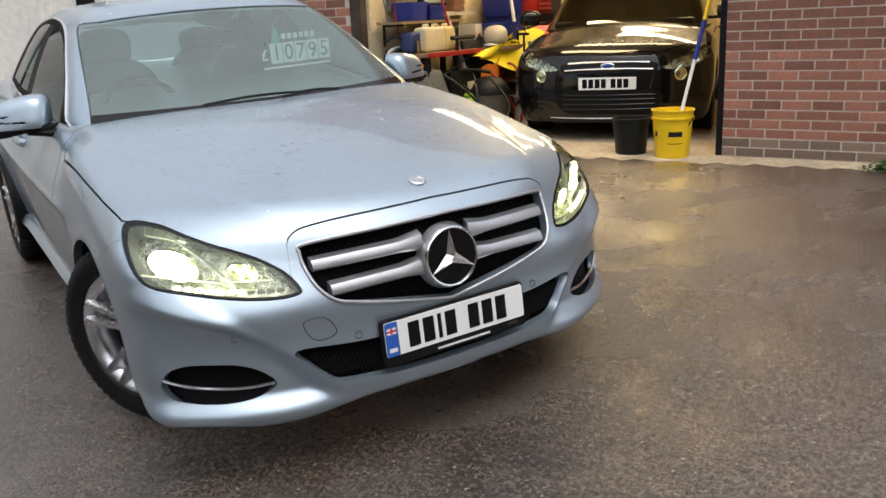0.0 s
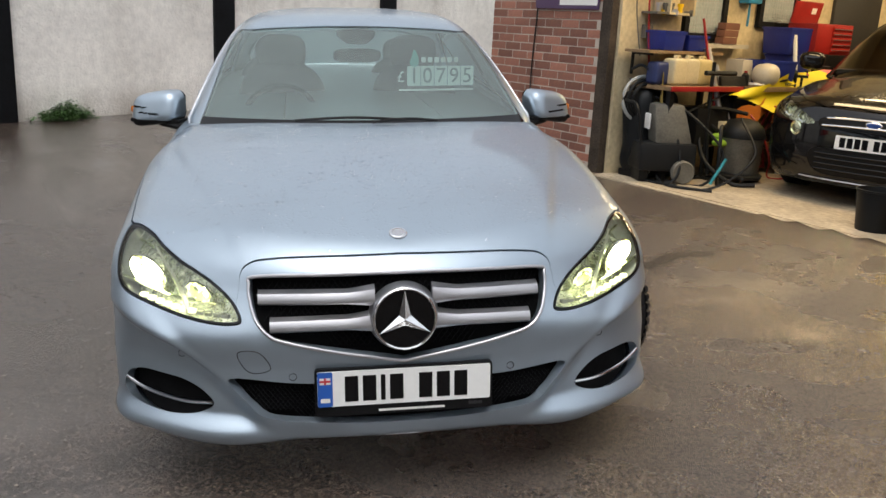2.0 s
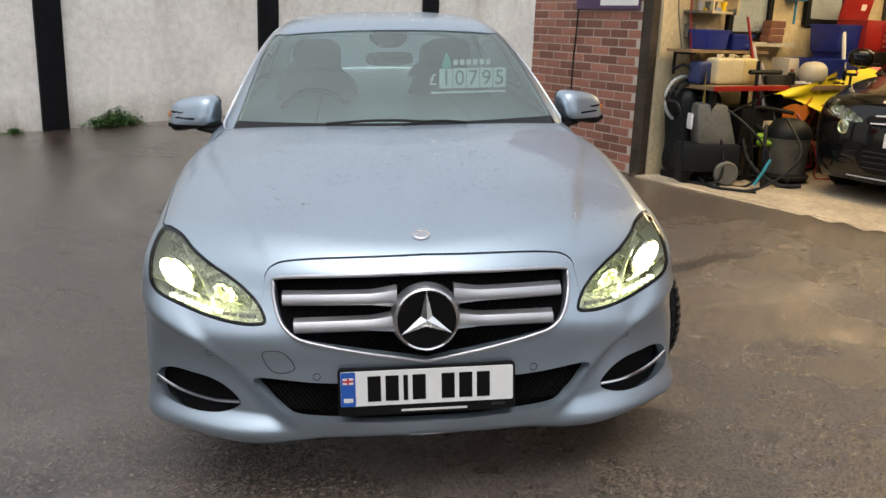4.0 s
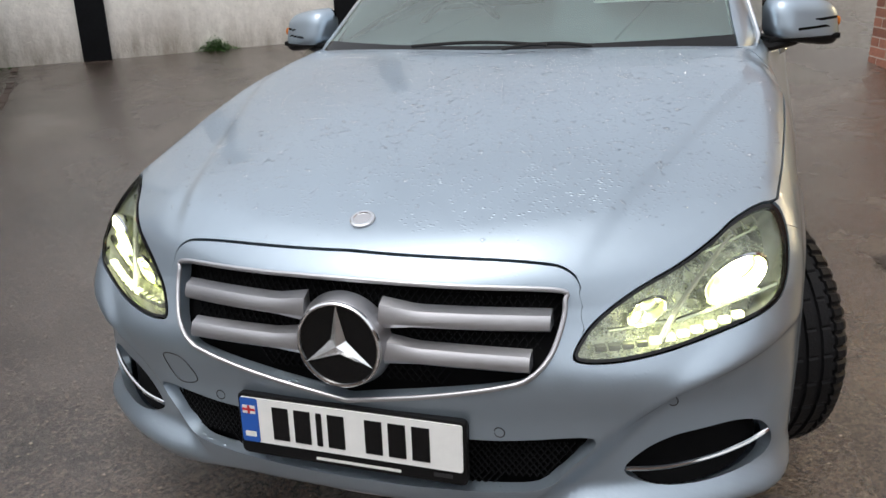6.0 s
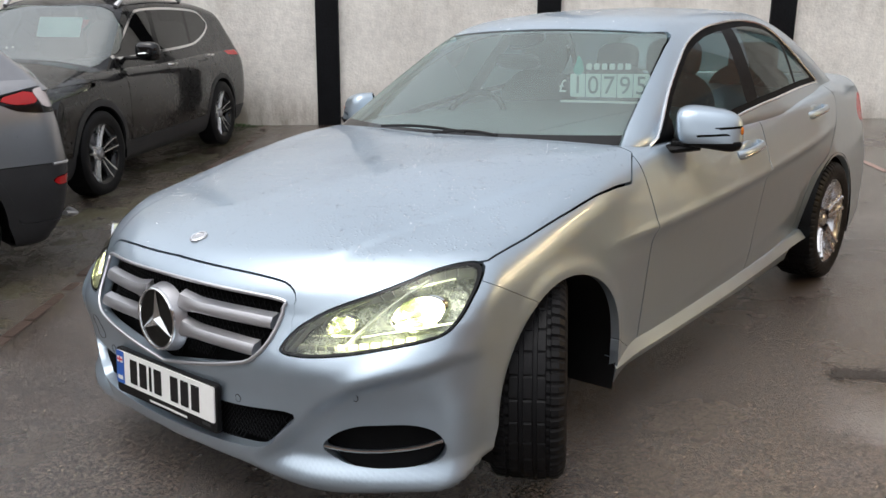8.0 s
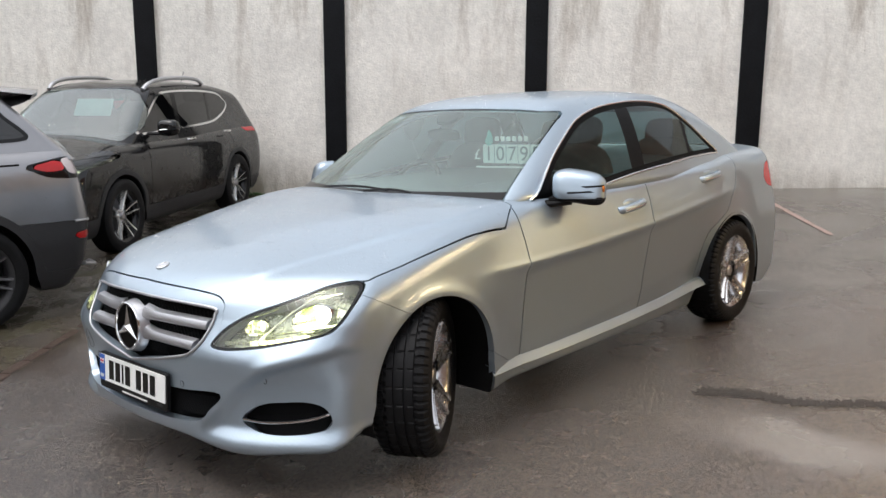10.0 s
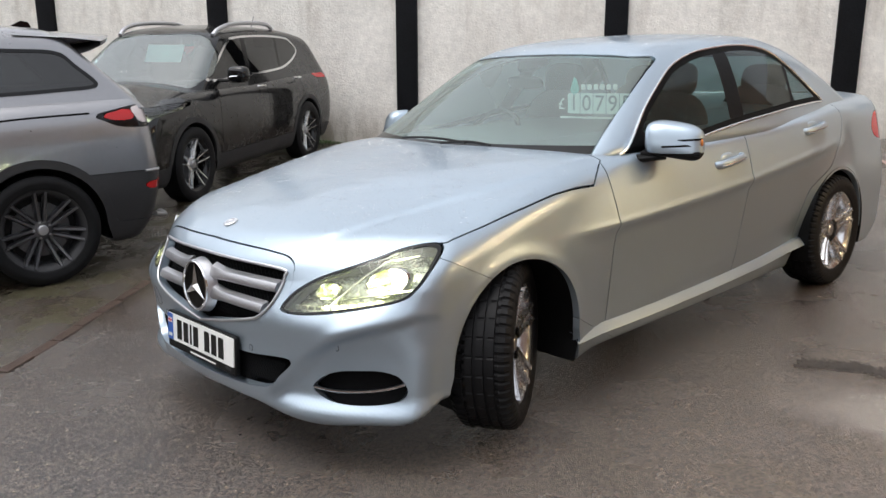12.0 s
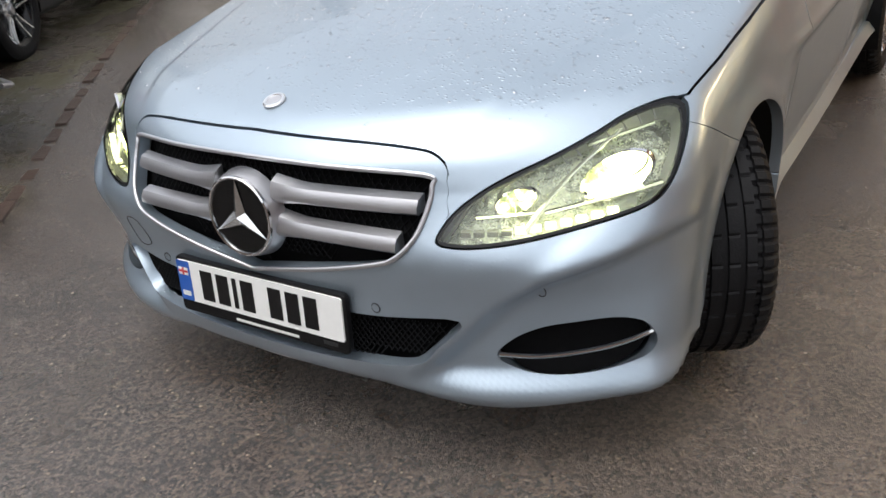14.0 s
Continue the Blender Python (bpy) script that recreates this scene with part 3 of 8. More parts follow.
def stain_wall(m):
    """Brown damp at the top, splashed dirt at the foot, and fine dark specks all over."""
    n, l = m.node_tree.nodes, m.node_tree.links
    b, co = n["Principled BSDF"], n["Texture Coordinate"]
    src = b.inputs["Base Color"].links[0].from_socket
    sep, runs, fine = n.new("ShaderNodeSeparateXYZ"), n.new("ShaderNodeTexNoise"), n.new("ShaderNodeTexNoise")
    stretch = n.new("ShaderNodeMapping")
    stretch.inputs["Scale"].default_value = (2.2, 2.2, 0.5)
    runs.inputs["Scale"].default_value, runs.inputs["Detail"].default_value, runs.inputs["Roughness"].default_value = 1.0, 8.0, 0.7
    fine.inputs["Scale"].default_value, fine.inputs["Detail"].default_value = 45.0, 4.0
    l.new(co.outputs["Object"], sep.inputs[0])
    l.new(co.outputs["Object"], stretch.inputs["Vector"])
    l.new(stretch.outputs[0], runs.inputs["Vector"])
    l.new(co.outputs["Object"], fine.inputs["Vector"])

    def ranged(value, a, c, lo, hi):
        t = n.new("ShaderNodeMapRange")
        for key, v in zip(("From Min", "From Max", "To Min", "To Max"), (a, c, lo, hi)):
            t.inputs[key].default_value = v
        l.new(value, t.inputs["Value"])
        return t.outputs["Result"]

    def times(a, c, op="MULTIPLY"):
        t = n.new("ShaderNodeMath")
        t.operation, t.use_clamp = op, True
        l.new(a, t.inputs[0])
        l.new(c, t.inputs[1])
        return t.outputs[0]
    damp = times(ranged(sep.outputs["Z"], 1.2, 2.6, 0.12, 1.0), ranged(runs.outputs["Fac"], 0.50, 0.66, 0.0, 0.75))
    foot = times(ranged(sep.outputs["Z"], 0.62, 0.22, 0.0, 1.0), ranged(runs.outputs["Fac"], 0.35, 0.60, 0.1, 0.8))
    dark_specks = ranged(fine.outputs["Fac"], 0.36, 0.30, 0.0, 0.45)
    for fac, tone in ((damp, (0.27, 0.21, 0.15, 1)), (foot, (0.20, 0.165, 0.12, 1)), (dark_specks, (0.30, 0.27, 0.23, 1))):
        mix = n.new("ShaderNodeMix")
        mix.data_type = "RGBA"
        mix.inputs["B"].default_value = tone
        l.new(fac, mix.inputs["Factor"])
        l.new(src, mix.inputs["A"])
        src = mix.outputs["Result"]
    l.new(src, b.inputs["Base Color"])


stain_wall(M_RENDER)


def white_wall():
    a, b = -14.0, 12.0
    w = link("wall_white", *box(b - a, 0.25, 4.4, ((a + b) / 2, 0.125, -0.3)), M_RENDER)
    w.matrix_basis = wall_pose(0)
    tagged(w, "tall white roughcast wall with dark stains", "wall", kind="structure")
    for k in range(-5, 5):
        link("timber_post", *box(0.265, 0.07, 4.3, (k * POST_GAP, -0.015, -0.2), 0.008), M_TIMBER, w)


white_wall()


def unseen_wall(name, x0, y0, x1, y1, label):
    """An unseen plain wall, added to close the yard and hold back low sky light."""
    n = math.hypot(x1 - x0, y1 - y0)
    ob = link(name, *box(n, 0.25, 7.4, (n / 2, 0, -1.2)), mat("dull_brown_wall", (0.20, 0.15, 0.12), 0.9, vary=0.25, scale=1.5, bump=0.4))
    ob.matrix_basis = pose(x0, y0, 0, 0, 0, math.degrees(math.atan2(y1 - y0, x1 - x0)))
    tagged(ob, label, "wall", kind="structure")


# both stand out of view, added to darken reflections near the horizon
unseen_wall("wall_unseen_south", -15.5, -12.0, 16.0, -12.0, "unseen plain brown wall added to block low sky light")
unseen_wall("wall_unseen_west", -15.0, -3.4, -15.0, -12.5, "unseen plain brown wall added to block low sky light at the side")

M_BRICK = mat("red_brick", (0.37, 0.155, 0.100), 0.85, scale=7, second=(0.21, 0.092, 0.066), bump=0.5, bump_scale=120)


def shade_each(m, low, high):
    """Lets each piece that wears a material differ a little in tone."""
    n, l = m.node_tree.nodes, m.node_tree.links
    info, hsv, span = n.new("ShaderNodeObjectInfo"), n.new("ShaderNodeHueSaturation"), n.new("ShaderNodeMapRange")
    span.inputs["To Min"].default_value, span.inputs["To Max"].default_value = low, high
    b = n["Principled BSDF"]
    src = b.inputs["Base Color"].links[0].from_socket
    l.new(info.outputs["Random"], span.inputs["Value"])
    l.new(span.outputs["Result"], hsv.inputs["Value"])
    l.new(src, hsv.inputs["Color"])
    l.new(hsv.outputs["Color"], b.inputs["Base Color"])


M_OLD_BRICK = mat("mossy_old_brick", (0.25, 0.165, 0.120), 0.9, scale=6, second=(0.15, 0.11, 0.085), bump=0.6, bump_scale=100)
shade_each(M_BRICK, 0.55, 1.3)
shade_each(M_OLD_BRICK, 0.7, 1.2)
M_MORTAR = mat("mortar", (0.46, 0.40, 0.34), 0.95, vary=0.15, scale=20, bump=0.5, bump_scale=150)
M_CREAM = mat("cream_wall_paint", (0.55, 0.46, 0.29), 0.75, vary=0.22, scale=2.5, bump=0.2, bump_scale=60)
M_CONCRETE = mat("dusty_concrete", (0.36, 0.295, 0.205), 0.8, vary=0.40, scale=2.2, bump=0.3, bump_scale=90)
DOOR_WIDE, SHOP_HIGH, SHOP_DEEP, SHOP_WIDE = 3.36, 2.9, 6.5, 5.2


def shop_piece(name, sx, sy, sz, m, r, z, material, label, category="wall"):
    """A block of the building: sx along the front, sy inwards."""
    ob = link(name, *box(sx, sy, sz, (0, 0, 0)), material)
    ob.matrix_basis = shop(m, r, z)
    return tagged(ob, label, category, kind="structure")


def brick_run(name, r0, r1, high, label, back=0.155, pitch=0.082, long=0.2455, plinth=0):
    """A brick wall along the front of the workshop, each brick a piece of its own proud of the mortar."""
    core = shop_piece(name, r1 - r0, 0.30, high + 0.35, back, (r0 + r1) / 2, -0.35, M_MORTAR, label)
    wide, tall = long - 0.011, pitch - 0.011
    meshes = {(w, m): brick_mesh("brick", w, tall, m) for w in (wide, wide / 2 - 0.005) for m in (M_BRICK, M_OLD_BRICK)}
    rows, count = int(high / pitch), 0
    rest = []
    for k in range(-3, rows):
        x = r0 + (0.0 if k % 2 else -long / 2)
        tone = M_OLD_BRICK if k < plinth else M_BRICK
        while x < r1 - 0.03:
            a, b = max(x, r0), min(x + wide, r1)
            of = wide if b - a > wide * 0.85 else wide / 2 - 0.005
            if b - a > 0.06:
                at = ((a + b) / 2 - (r0 + r1) / 2, -0.1465 + random.uniform(-0.001, 0.001), 0.35 + k * pitch + 0.005)
                if count < 300 and k * pitch < 2.3:
                    ob = new("brick", meshes[of, tone])
                    ob.parent, ob.location, ob.rotation_euler = core, at, (random.uniform(-0.008, 0.008), 0, random.uniform(-0.006, 0.006))
                    ob.scale = ((b - a) / of, 1, 1)
                    count += 1
                else:
                    rest.append(box(b - a, 0.012, tall, at))
            x += long
    if rest:
        tagged(part("bricks", joined(*rest), M_BRICK, core), kind="stuff")
    return core


def brick_mesh(name, wide, tall, material):
    v, f = box(wide, 0.014, tall, (0, 0, 0), 0.003)
    me = bpy.data.meshes.new(name)
    me.from_pydata([tuple(q) for q in v], [], f)
    me.materials.append(material)
    return me


def workshop():
    shop_piece("floor", SHOP_WIDE + 0.4, SHOP_DEEP, 0.3, SHOP_DEEP / 2 + 0.02, SHOP_WIDE / 2 - 0.1, -0.3, M_CONCRETE, "dusty stained concrete workshop floor", "floor")
    shop_piece("wall_left", 0.155, SHOP_DEEP + 0.22, SHOP_HIGH, SHOP_DEEP / 2 + 0.20, -0.1025, 0, M_CREAM, "cream painted block wall")
    shop_piece("wall_right", 0.2, SHOP_DEEP, SHOP_HIGH, SHOP_DEEP / 2 + 0.31, SHOP_WIDE - 0.2, 0, M_CREAM, "cream painted block wall")
    shop_piece("wall_back", SHOP_WIDE + 0.2, 0.2, SHOP_HIGH, SHOP_DEEP + 0.42, SHOP_WIDE / 2, 0, M_CREAM, "cream painted back wall")
    shop_piece("ceiling", SHOP_WIDE + 0.6, SHOP_DEEP + 0.5, 0.2, SHOP_DEEP / 2 + 0.32, SHOP_WIDE / 2, SHOP_HIGH, M_CREAM, "pale boarded workshop ceiling", "ceiling")
    shop_piece("wall_lintel", DOOR_WIDE + 0.16, 0.30, 1.1, 0.155, DOOR_WIDE / 2 - 0.08, 2.45, M_BRICK, "brick lintel over the workshop door")
    shop_piece("trim_door_post", 0.13, 0.085, 2.45, 0.0375, -0.118, 0, M_OLD_POST, "weathered black timber door post", "door frame")
    shop_piece("trim_door_post", 0.05, 0.20, 2.45, 0.50, DOOR_WIDE - 0.145, 0, M_TIMBER, "weathered black timber door post", "door frame")
    brick_run("wall_brick_left", -1.83, -0.185, 3.5, "red brick pier beside the workshop door")
    brick_run("wall_brick_right", DOOR_WIDE - 0.115, DOOR_WIDE + 4.5, 3.5, "red brick wall beside the workshop door", 0.54, 0.075, 0.222, 2)
    shop_piece("wall_step", DOOR_WIDE + 0.1, 0.16, 0.30, 0.03, DOOR_WIDE / 2, -0.305, M_CONCRETE, "worn concrete sill of the workshop door", "floor")


workshop()


M_BOWL = mat("faceted_reflector", (0.60, 0.62, 0.50), 0.27, 0.85, 0.35, 25, bump=0.8, bump_scale=45)
M_BEZEL = mat("satin_bezel", (0.27, 0.28, 0.27), 0.4, 0.1, 0.15)
M_VOID = mat("matt_black", (0.004, 0.004, 0.0045), 0.8, spec=0.12)
M_MESH = mat("black_mesh", (0.0025, 0.0025, 0.003), 0.5, spec=0.10)
M_BRIGHT = mat("bright_trim", (0.84, 0.85, 0.86), 0.24, 1.0, 0.03)
M_SIDE_GLASS = glass("green_side_glass", (0.34, 0.44, 0.40), 0.0, 0.022, 1.26, beads=0.34)
M_GUIDE = mat("light_guide", (0.85, 0.87, 0.72), 0.18, 0.6, 0.05)
M_LED = mat("led_glow", (0.9, 0.95, 0.75), 0.3, glow=(1.0, 1.0, 0.55), power=1.3)
HEADLAMP = 0.30


# ---- wheels ----
def tyre_mesh(radius, rim, width, around=360, grooves=True):
    """A tyre about the x axis, with grooves round it and sipes across its shoulders."""
    h = width / 2
    prof = [(rim, -h * 0.80), (rim + 0.012, -h * 0.92), (rim + 0.045, -h * 1.0), (radius - 0.045, -h * 1.0), (radius - 0.020, -h * 0.93), (radius - 0.006, -h * 0.80)]
    if grooves:
        for g in (-0.46, -0.12, 0.22, 0.54):
            prof += [(radius - 0.001, h * (g - 0.065)), (radius - 0.009, h * (g - 0.05)), (radius - 0.009, h * (g + 0.05)), (radius - 0.001, h * (g + 0.065))]
    prof += [(radius - 0.006, h * 0.80), (radius - 0.020, h * 0.93), (radius - 0.045, h * 1.0), (rim + 0.045, h * 1.0), (rim + 0.012, h * 0.92), (rim, h * 0.80)]
    v, f = lathe(prof, around, "x")
    if grooves:
        rad = np.hypot(v[:, 1], v[:, 2])
        idx = np.tile(np.arange(around), len(prof))
        cut = (idx % 6 < 2) & (np.abs(v[:, 0]) > h * 0.50) & (rad > radius - 0.03)
        fine = (idx % 12 == 3) & (np.abs(v[:, 0]) < h * 0.50) & (rad > radius - 0.004)
        k = np.where(cut, (rad - 0.008) / rad, np.where(fine, (rad - 0.004) / rad, 1.0))
        v[:, 1:] *= k[:, None]
    return v, f


def spoke_ring(n, r0, r1, w0, w1, x0, x1, thick, pair=0.0, skew=0.0):
    """Spokes from hub to rim, in pairs if asked, dished from x1 at the rim to x0 at the hub."""
    out = []
    for k in range(n):
        for s in ((-1, 1) if pair else (0,)):
            a = 2 * np.pi * k / n
            steps = np.linspace(0, 1, 7)
            rows = []
            for t in steps:
                r = r0 + (r1 - r0) * t
                w = w0 + (w1 - w0) * t
                x = x0 + (x1 - x0) * t ** 1.5
                off = s * pair * (0.45 + 0.55 * t) + skew * t
                rows.append([(x, -w / 2 + off, r), (x + thick * 0.6, -w / 4 + off, r), (x + thick * 0.6, w / 4 + off, r), (x, w / 2 + off, r), (x - thick, w / 2 + off, r), (x - thick, -w / 2 + off, r)])
            v = np.array(rows).reshape(-1, 3)
            c, sn = np.cos(a), np.sin(a)
            v = np.stack([v[:, 0], v[:, 1] * c - v[:, 2] * sn, v[:, 1] * sn + v[:, 2] * c], 1)
            f = [(i * 6 + j, i * 6 + (j + 1) % 6, i * 6 + 6 + (j + 1) % 6, i * 6 + 6 + j) for i in range(6) for j in range(6)]
            out.append((v, f))
    return joined(*out)


def wheel(parent, at, side, radius, rim, width, spokes, alloy, steer=0.0, hub_cap=M_SILVER, detail=True, barrel_mat=None):
    """A wheel with its outer face to the side (+1: +x)."""
    turn = pose(*at, 0, 0, steer) @ (Matrix.Identity(4) if side > 0 else pose(0, 0, 0, 0, 0, 180))
    w = part("wheel", moved(tyre_mesh(radius, rim, width, 360 if detail else 72, detail), Matrix.Identity(4)), M_RUBBER, parent, "black rubber tyre on an alloy rim", 30)
    w.matrix_basis = turn
    h = width / 2
    barrel = lathe([(rim + 0.004, -h * 0.8), (rim - 0.03, -h * 0.7), (rim - 0.045, 0.0), (rim - 0.03, h * 0.6), (rim - 0.012, h * 0.80), (rim + 0.006, h * 0.86), (rim + 0.008, h * 0.80)], 72, "x")
    part("rim", barrel, barrel_mat or alloy, w)
    part("spokes", spokes(rim, h), alloy, w)
    part("brake_disc", lathe([(0.06, h * 0.1), (rim * 0.68, h * 0.1), (rim * 0.68, h * 0.02), (0.06, h * 0.02)], 48, "x"), M_ALLOY_DARK, w)
    part("backing", lathe([(0.0, -h * 0.1), (rim - 0.03, -h * 0.1), (rim - 0.03, -h * 0.15), (0.0, -h * 0.15)], 48, "x"), M_DARK, w)
    part("centre_cap", lathe([(0.0, h * 0.66), (0.028, h * 0.65), (0.034, h * 0.60), (0.036, h * 0.3)], 24, "x"), hub_cap, w)
    for a in np.arange(5) * 2 * np.pi / 5 + 0.6:
        part("bolt", moved(lathe([(0.0, h * 0.52), (0.009, h * 0.52), (0.011, h * 0.3)], 8, "x"), Matrix.Translation((0, 0.056 * math.cos(a), 0.056 * math.sin(a)))), M_SILVER, w)
    return w


def saloon_spokes(rim, h):
    ring = lathe([(0.03, h * 0.5), (0.07, h * 0.5), (0.085, h * 0.42), (0.085, h * 0.2), (0.03, h * 0.2)], 40, "x")
    return joined(ring, spoke_ring(5, 0.065, rim - 0.008, 0.040, 0.034, h * 0.50, h * 0.78, 0.035, pair=0.034))


# ---- the silver saloon ----
GRILLE = smooth_loop([(-0.430, 0.693), (-0.22, 0.708), (0.0, 0.714), (0.22, 0.708), (0.430, 0.693), (0.450, 0.668), (0.446, 0.620), (0.428, 0.570), (0.390, 0.532), (0.335, 0.514), (0.18, 0.480), (0.03, 0.452), (0.0, 0.447), (-0.03, 0.452), (-0.18, 0.480), (-0.335, 0.514), (-0.390, 0.532), (-0.428, 0.570), (-0.446, 0.620), (-0.450, 0.668)], 6)
LAMP = smooth_loop([(0.474, 0.571), (0.497, 0.618), (0.540, 0.655), (0.590, 0.684), (0.655, 0.712), (0.715, 0.742), (0.755, 0.765), (0.805, 0.777), (0.838, 0.770), (0.858, 0.742), (0.869, 0.700), (0.866, 0.648), (0.842, 0.614), (0.765, 0.592), (0.66, 0.570), (0.57, 0.559), (0.505, 0.559)], 6)
INTAKE = smooth_loop([(-0.515, 0.394), (-0.30, 0.384), (0.0, 0.382), (0.30, 0.384), (0.515, 0.394), (0.468, 0.325), (0.405, 0.275), (0.2, 0.256), (0.0, 0.250), (-0.2, 0.256), (-0.405, 0.275), (-0.468, 0.325)], 5)
FOG = smooth_loop([(0.570, 0.291), (0.605, 0.334), (0.66, 0.360), (0.72, 0.368), (0.79, 0.370), (0.838, 0.352), (0.860, 0.315), (0.858, 0.285), (0.838, 0.266), (0.785, 0.253), (0.70, 0.249), (0.62, 0.260)], 6)
SCREEN = [(-0.670, 0.90), (-0.722, 0.955), (-0.697, 1.04), (-0.595, 1.335), (-0.50, 1.368), (-0.25, 1.384), (0.0, 1.388), (0.25, 1.384), (0.50, 1.368), (0.595, 1.335), (0.697, 1.04), (0.722, 0.955), (0.670, 0.90)]
saloon_roof = curve([(1.9, 1.398), (2.1, 1.436), (2.4, 1.468), (2.75, 1.482), (3.2, 1.474), (3.55, 1.425), (4.0, 1.29)])


def saloon_cabin(p):
    """Below nought within the saloon's cabin."""
    x, y, z = np.abs(p[:, 0]), p[:, 1], p[:, 2]
    screen = (1.27 + 1.75 * (z - 0.985) + 0.40 * x ** 2 - y) * 0.5
    top = z - saloon_roof(y) + 0.055 * (x / 0.6) ** 3
    back = (y - 4.20 + 1.80 * (z - 1.09) + 0.24 * x ** 2) * 0.47
    side = (x - 0.850 + 0.5 * (z - 0.95) + 0.8 * np.clip(0.985 - z, 0, 1) + 0.06 * np.clip((z - 1.0) / 0.45, 0, 1) ** 3 + 0.065 * np.clip((2.9 - y) / 1.44, 0, 1) ** 1.6 + 0.075 * np.clip((y - 2.7) / 1.1, 0, 1.4) ** 1.7) * 0.9
    f = smax(screen, top, 0.06)
    f = smax(f, back, 0.10)
    f = smax(f, side, 0.07)
    return smax(f, 0.80 - z, 0.02)


def flank_x(y, z):
    """How far out the cabin's side lies at each (y, z)."""
    lo, hi = np.full(len(y), 0.2), np.full(len(y), 1.1)
    for _ in range(30):
        m = (lo + hi) / 2
        within = saloon_cabin(np.stack([m, y, z], 1)) < 0
        lo, hi = np.where(within, m, lo), np.where(within, hi, m)
    return lo


def front_of(skin, loop, deep=0.9):
    """Where a skin's nose lies within an outline (x, z), mirrored if the outline is one-sided."""
    return np.minimum(inside(loop, skin.v[:, [0, 2]]), np.minimum(deep - skin.v[:, 1], -skin.n[:, 1] + 0.55))


def mirrored(loop):
    return np.asarray(loop) * (-1, 1)


def side_of(skin, loop, sign, least=0.35):
    """Where a skin's flank lies within an outline (y, z)."""
    return np.minimum(inside(loop, skin.v[:, [1, 2]]), sign * skin.v[:, 0] - least)


def nose_y(x, z):
    return saloon_nose(z) + nose_sweep(x, z)


def skin_y(x, z):
    """Where the body's nose lies at each (x, z), the corner round to the flank too."""
    x, z = np.broadcast_arrays(np.asarray(x, float), np.asarray(z, float))
    lo, hi = np.full(x.size, -0.1), np.full(x.size, 0.9)
    for _ in range(26):
        m = (lo + hi) / 2
        out = saloon(np.stack([x.ravel(), m, z.ravel()], 1)) > 0
        lo, hi = np.where(out, m, lo), np.where(out, hi, m)
    return hi.reshape(x.shape)


def frame_ring(loop, y_of, wide, proud, inset=0.0, around=10):
    """A rounded bar that follows an outline (x, z) on the nose."""
    p = np.vstack([loop, loop[:1]])
    return tube(np.stack([p[:, 0], y_of(p[:, 0], p[:, 1]) - proud + inset, p[:, 1]], 1), wide, around, caps=False)


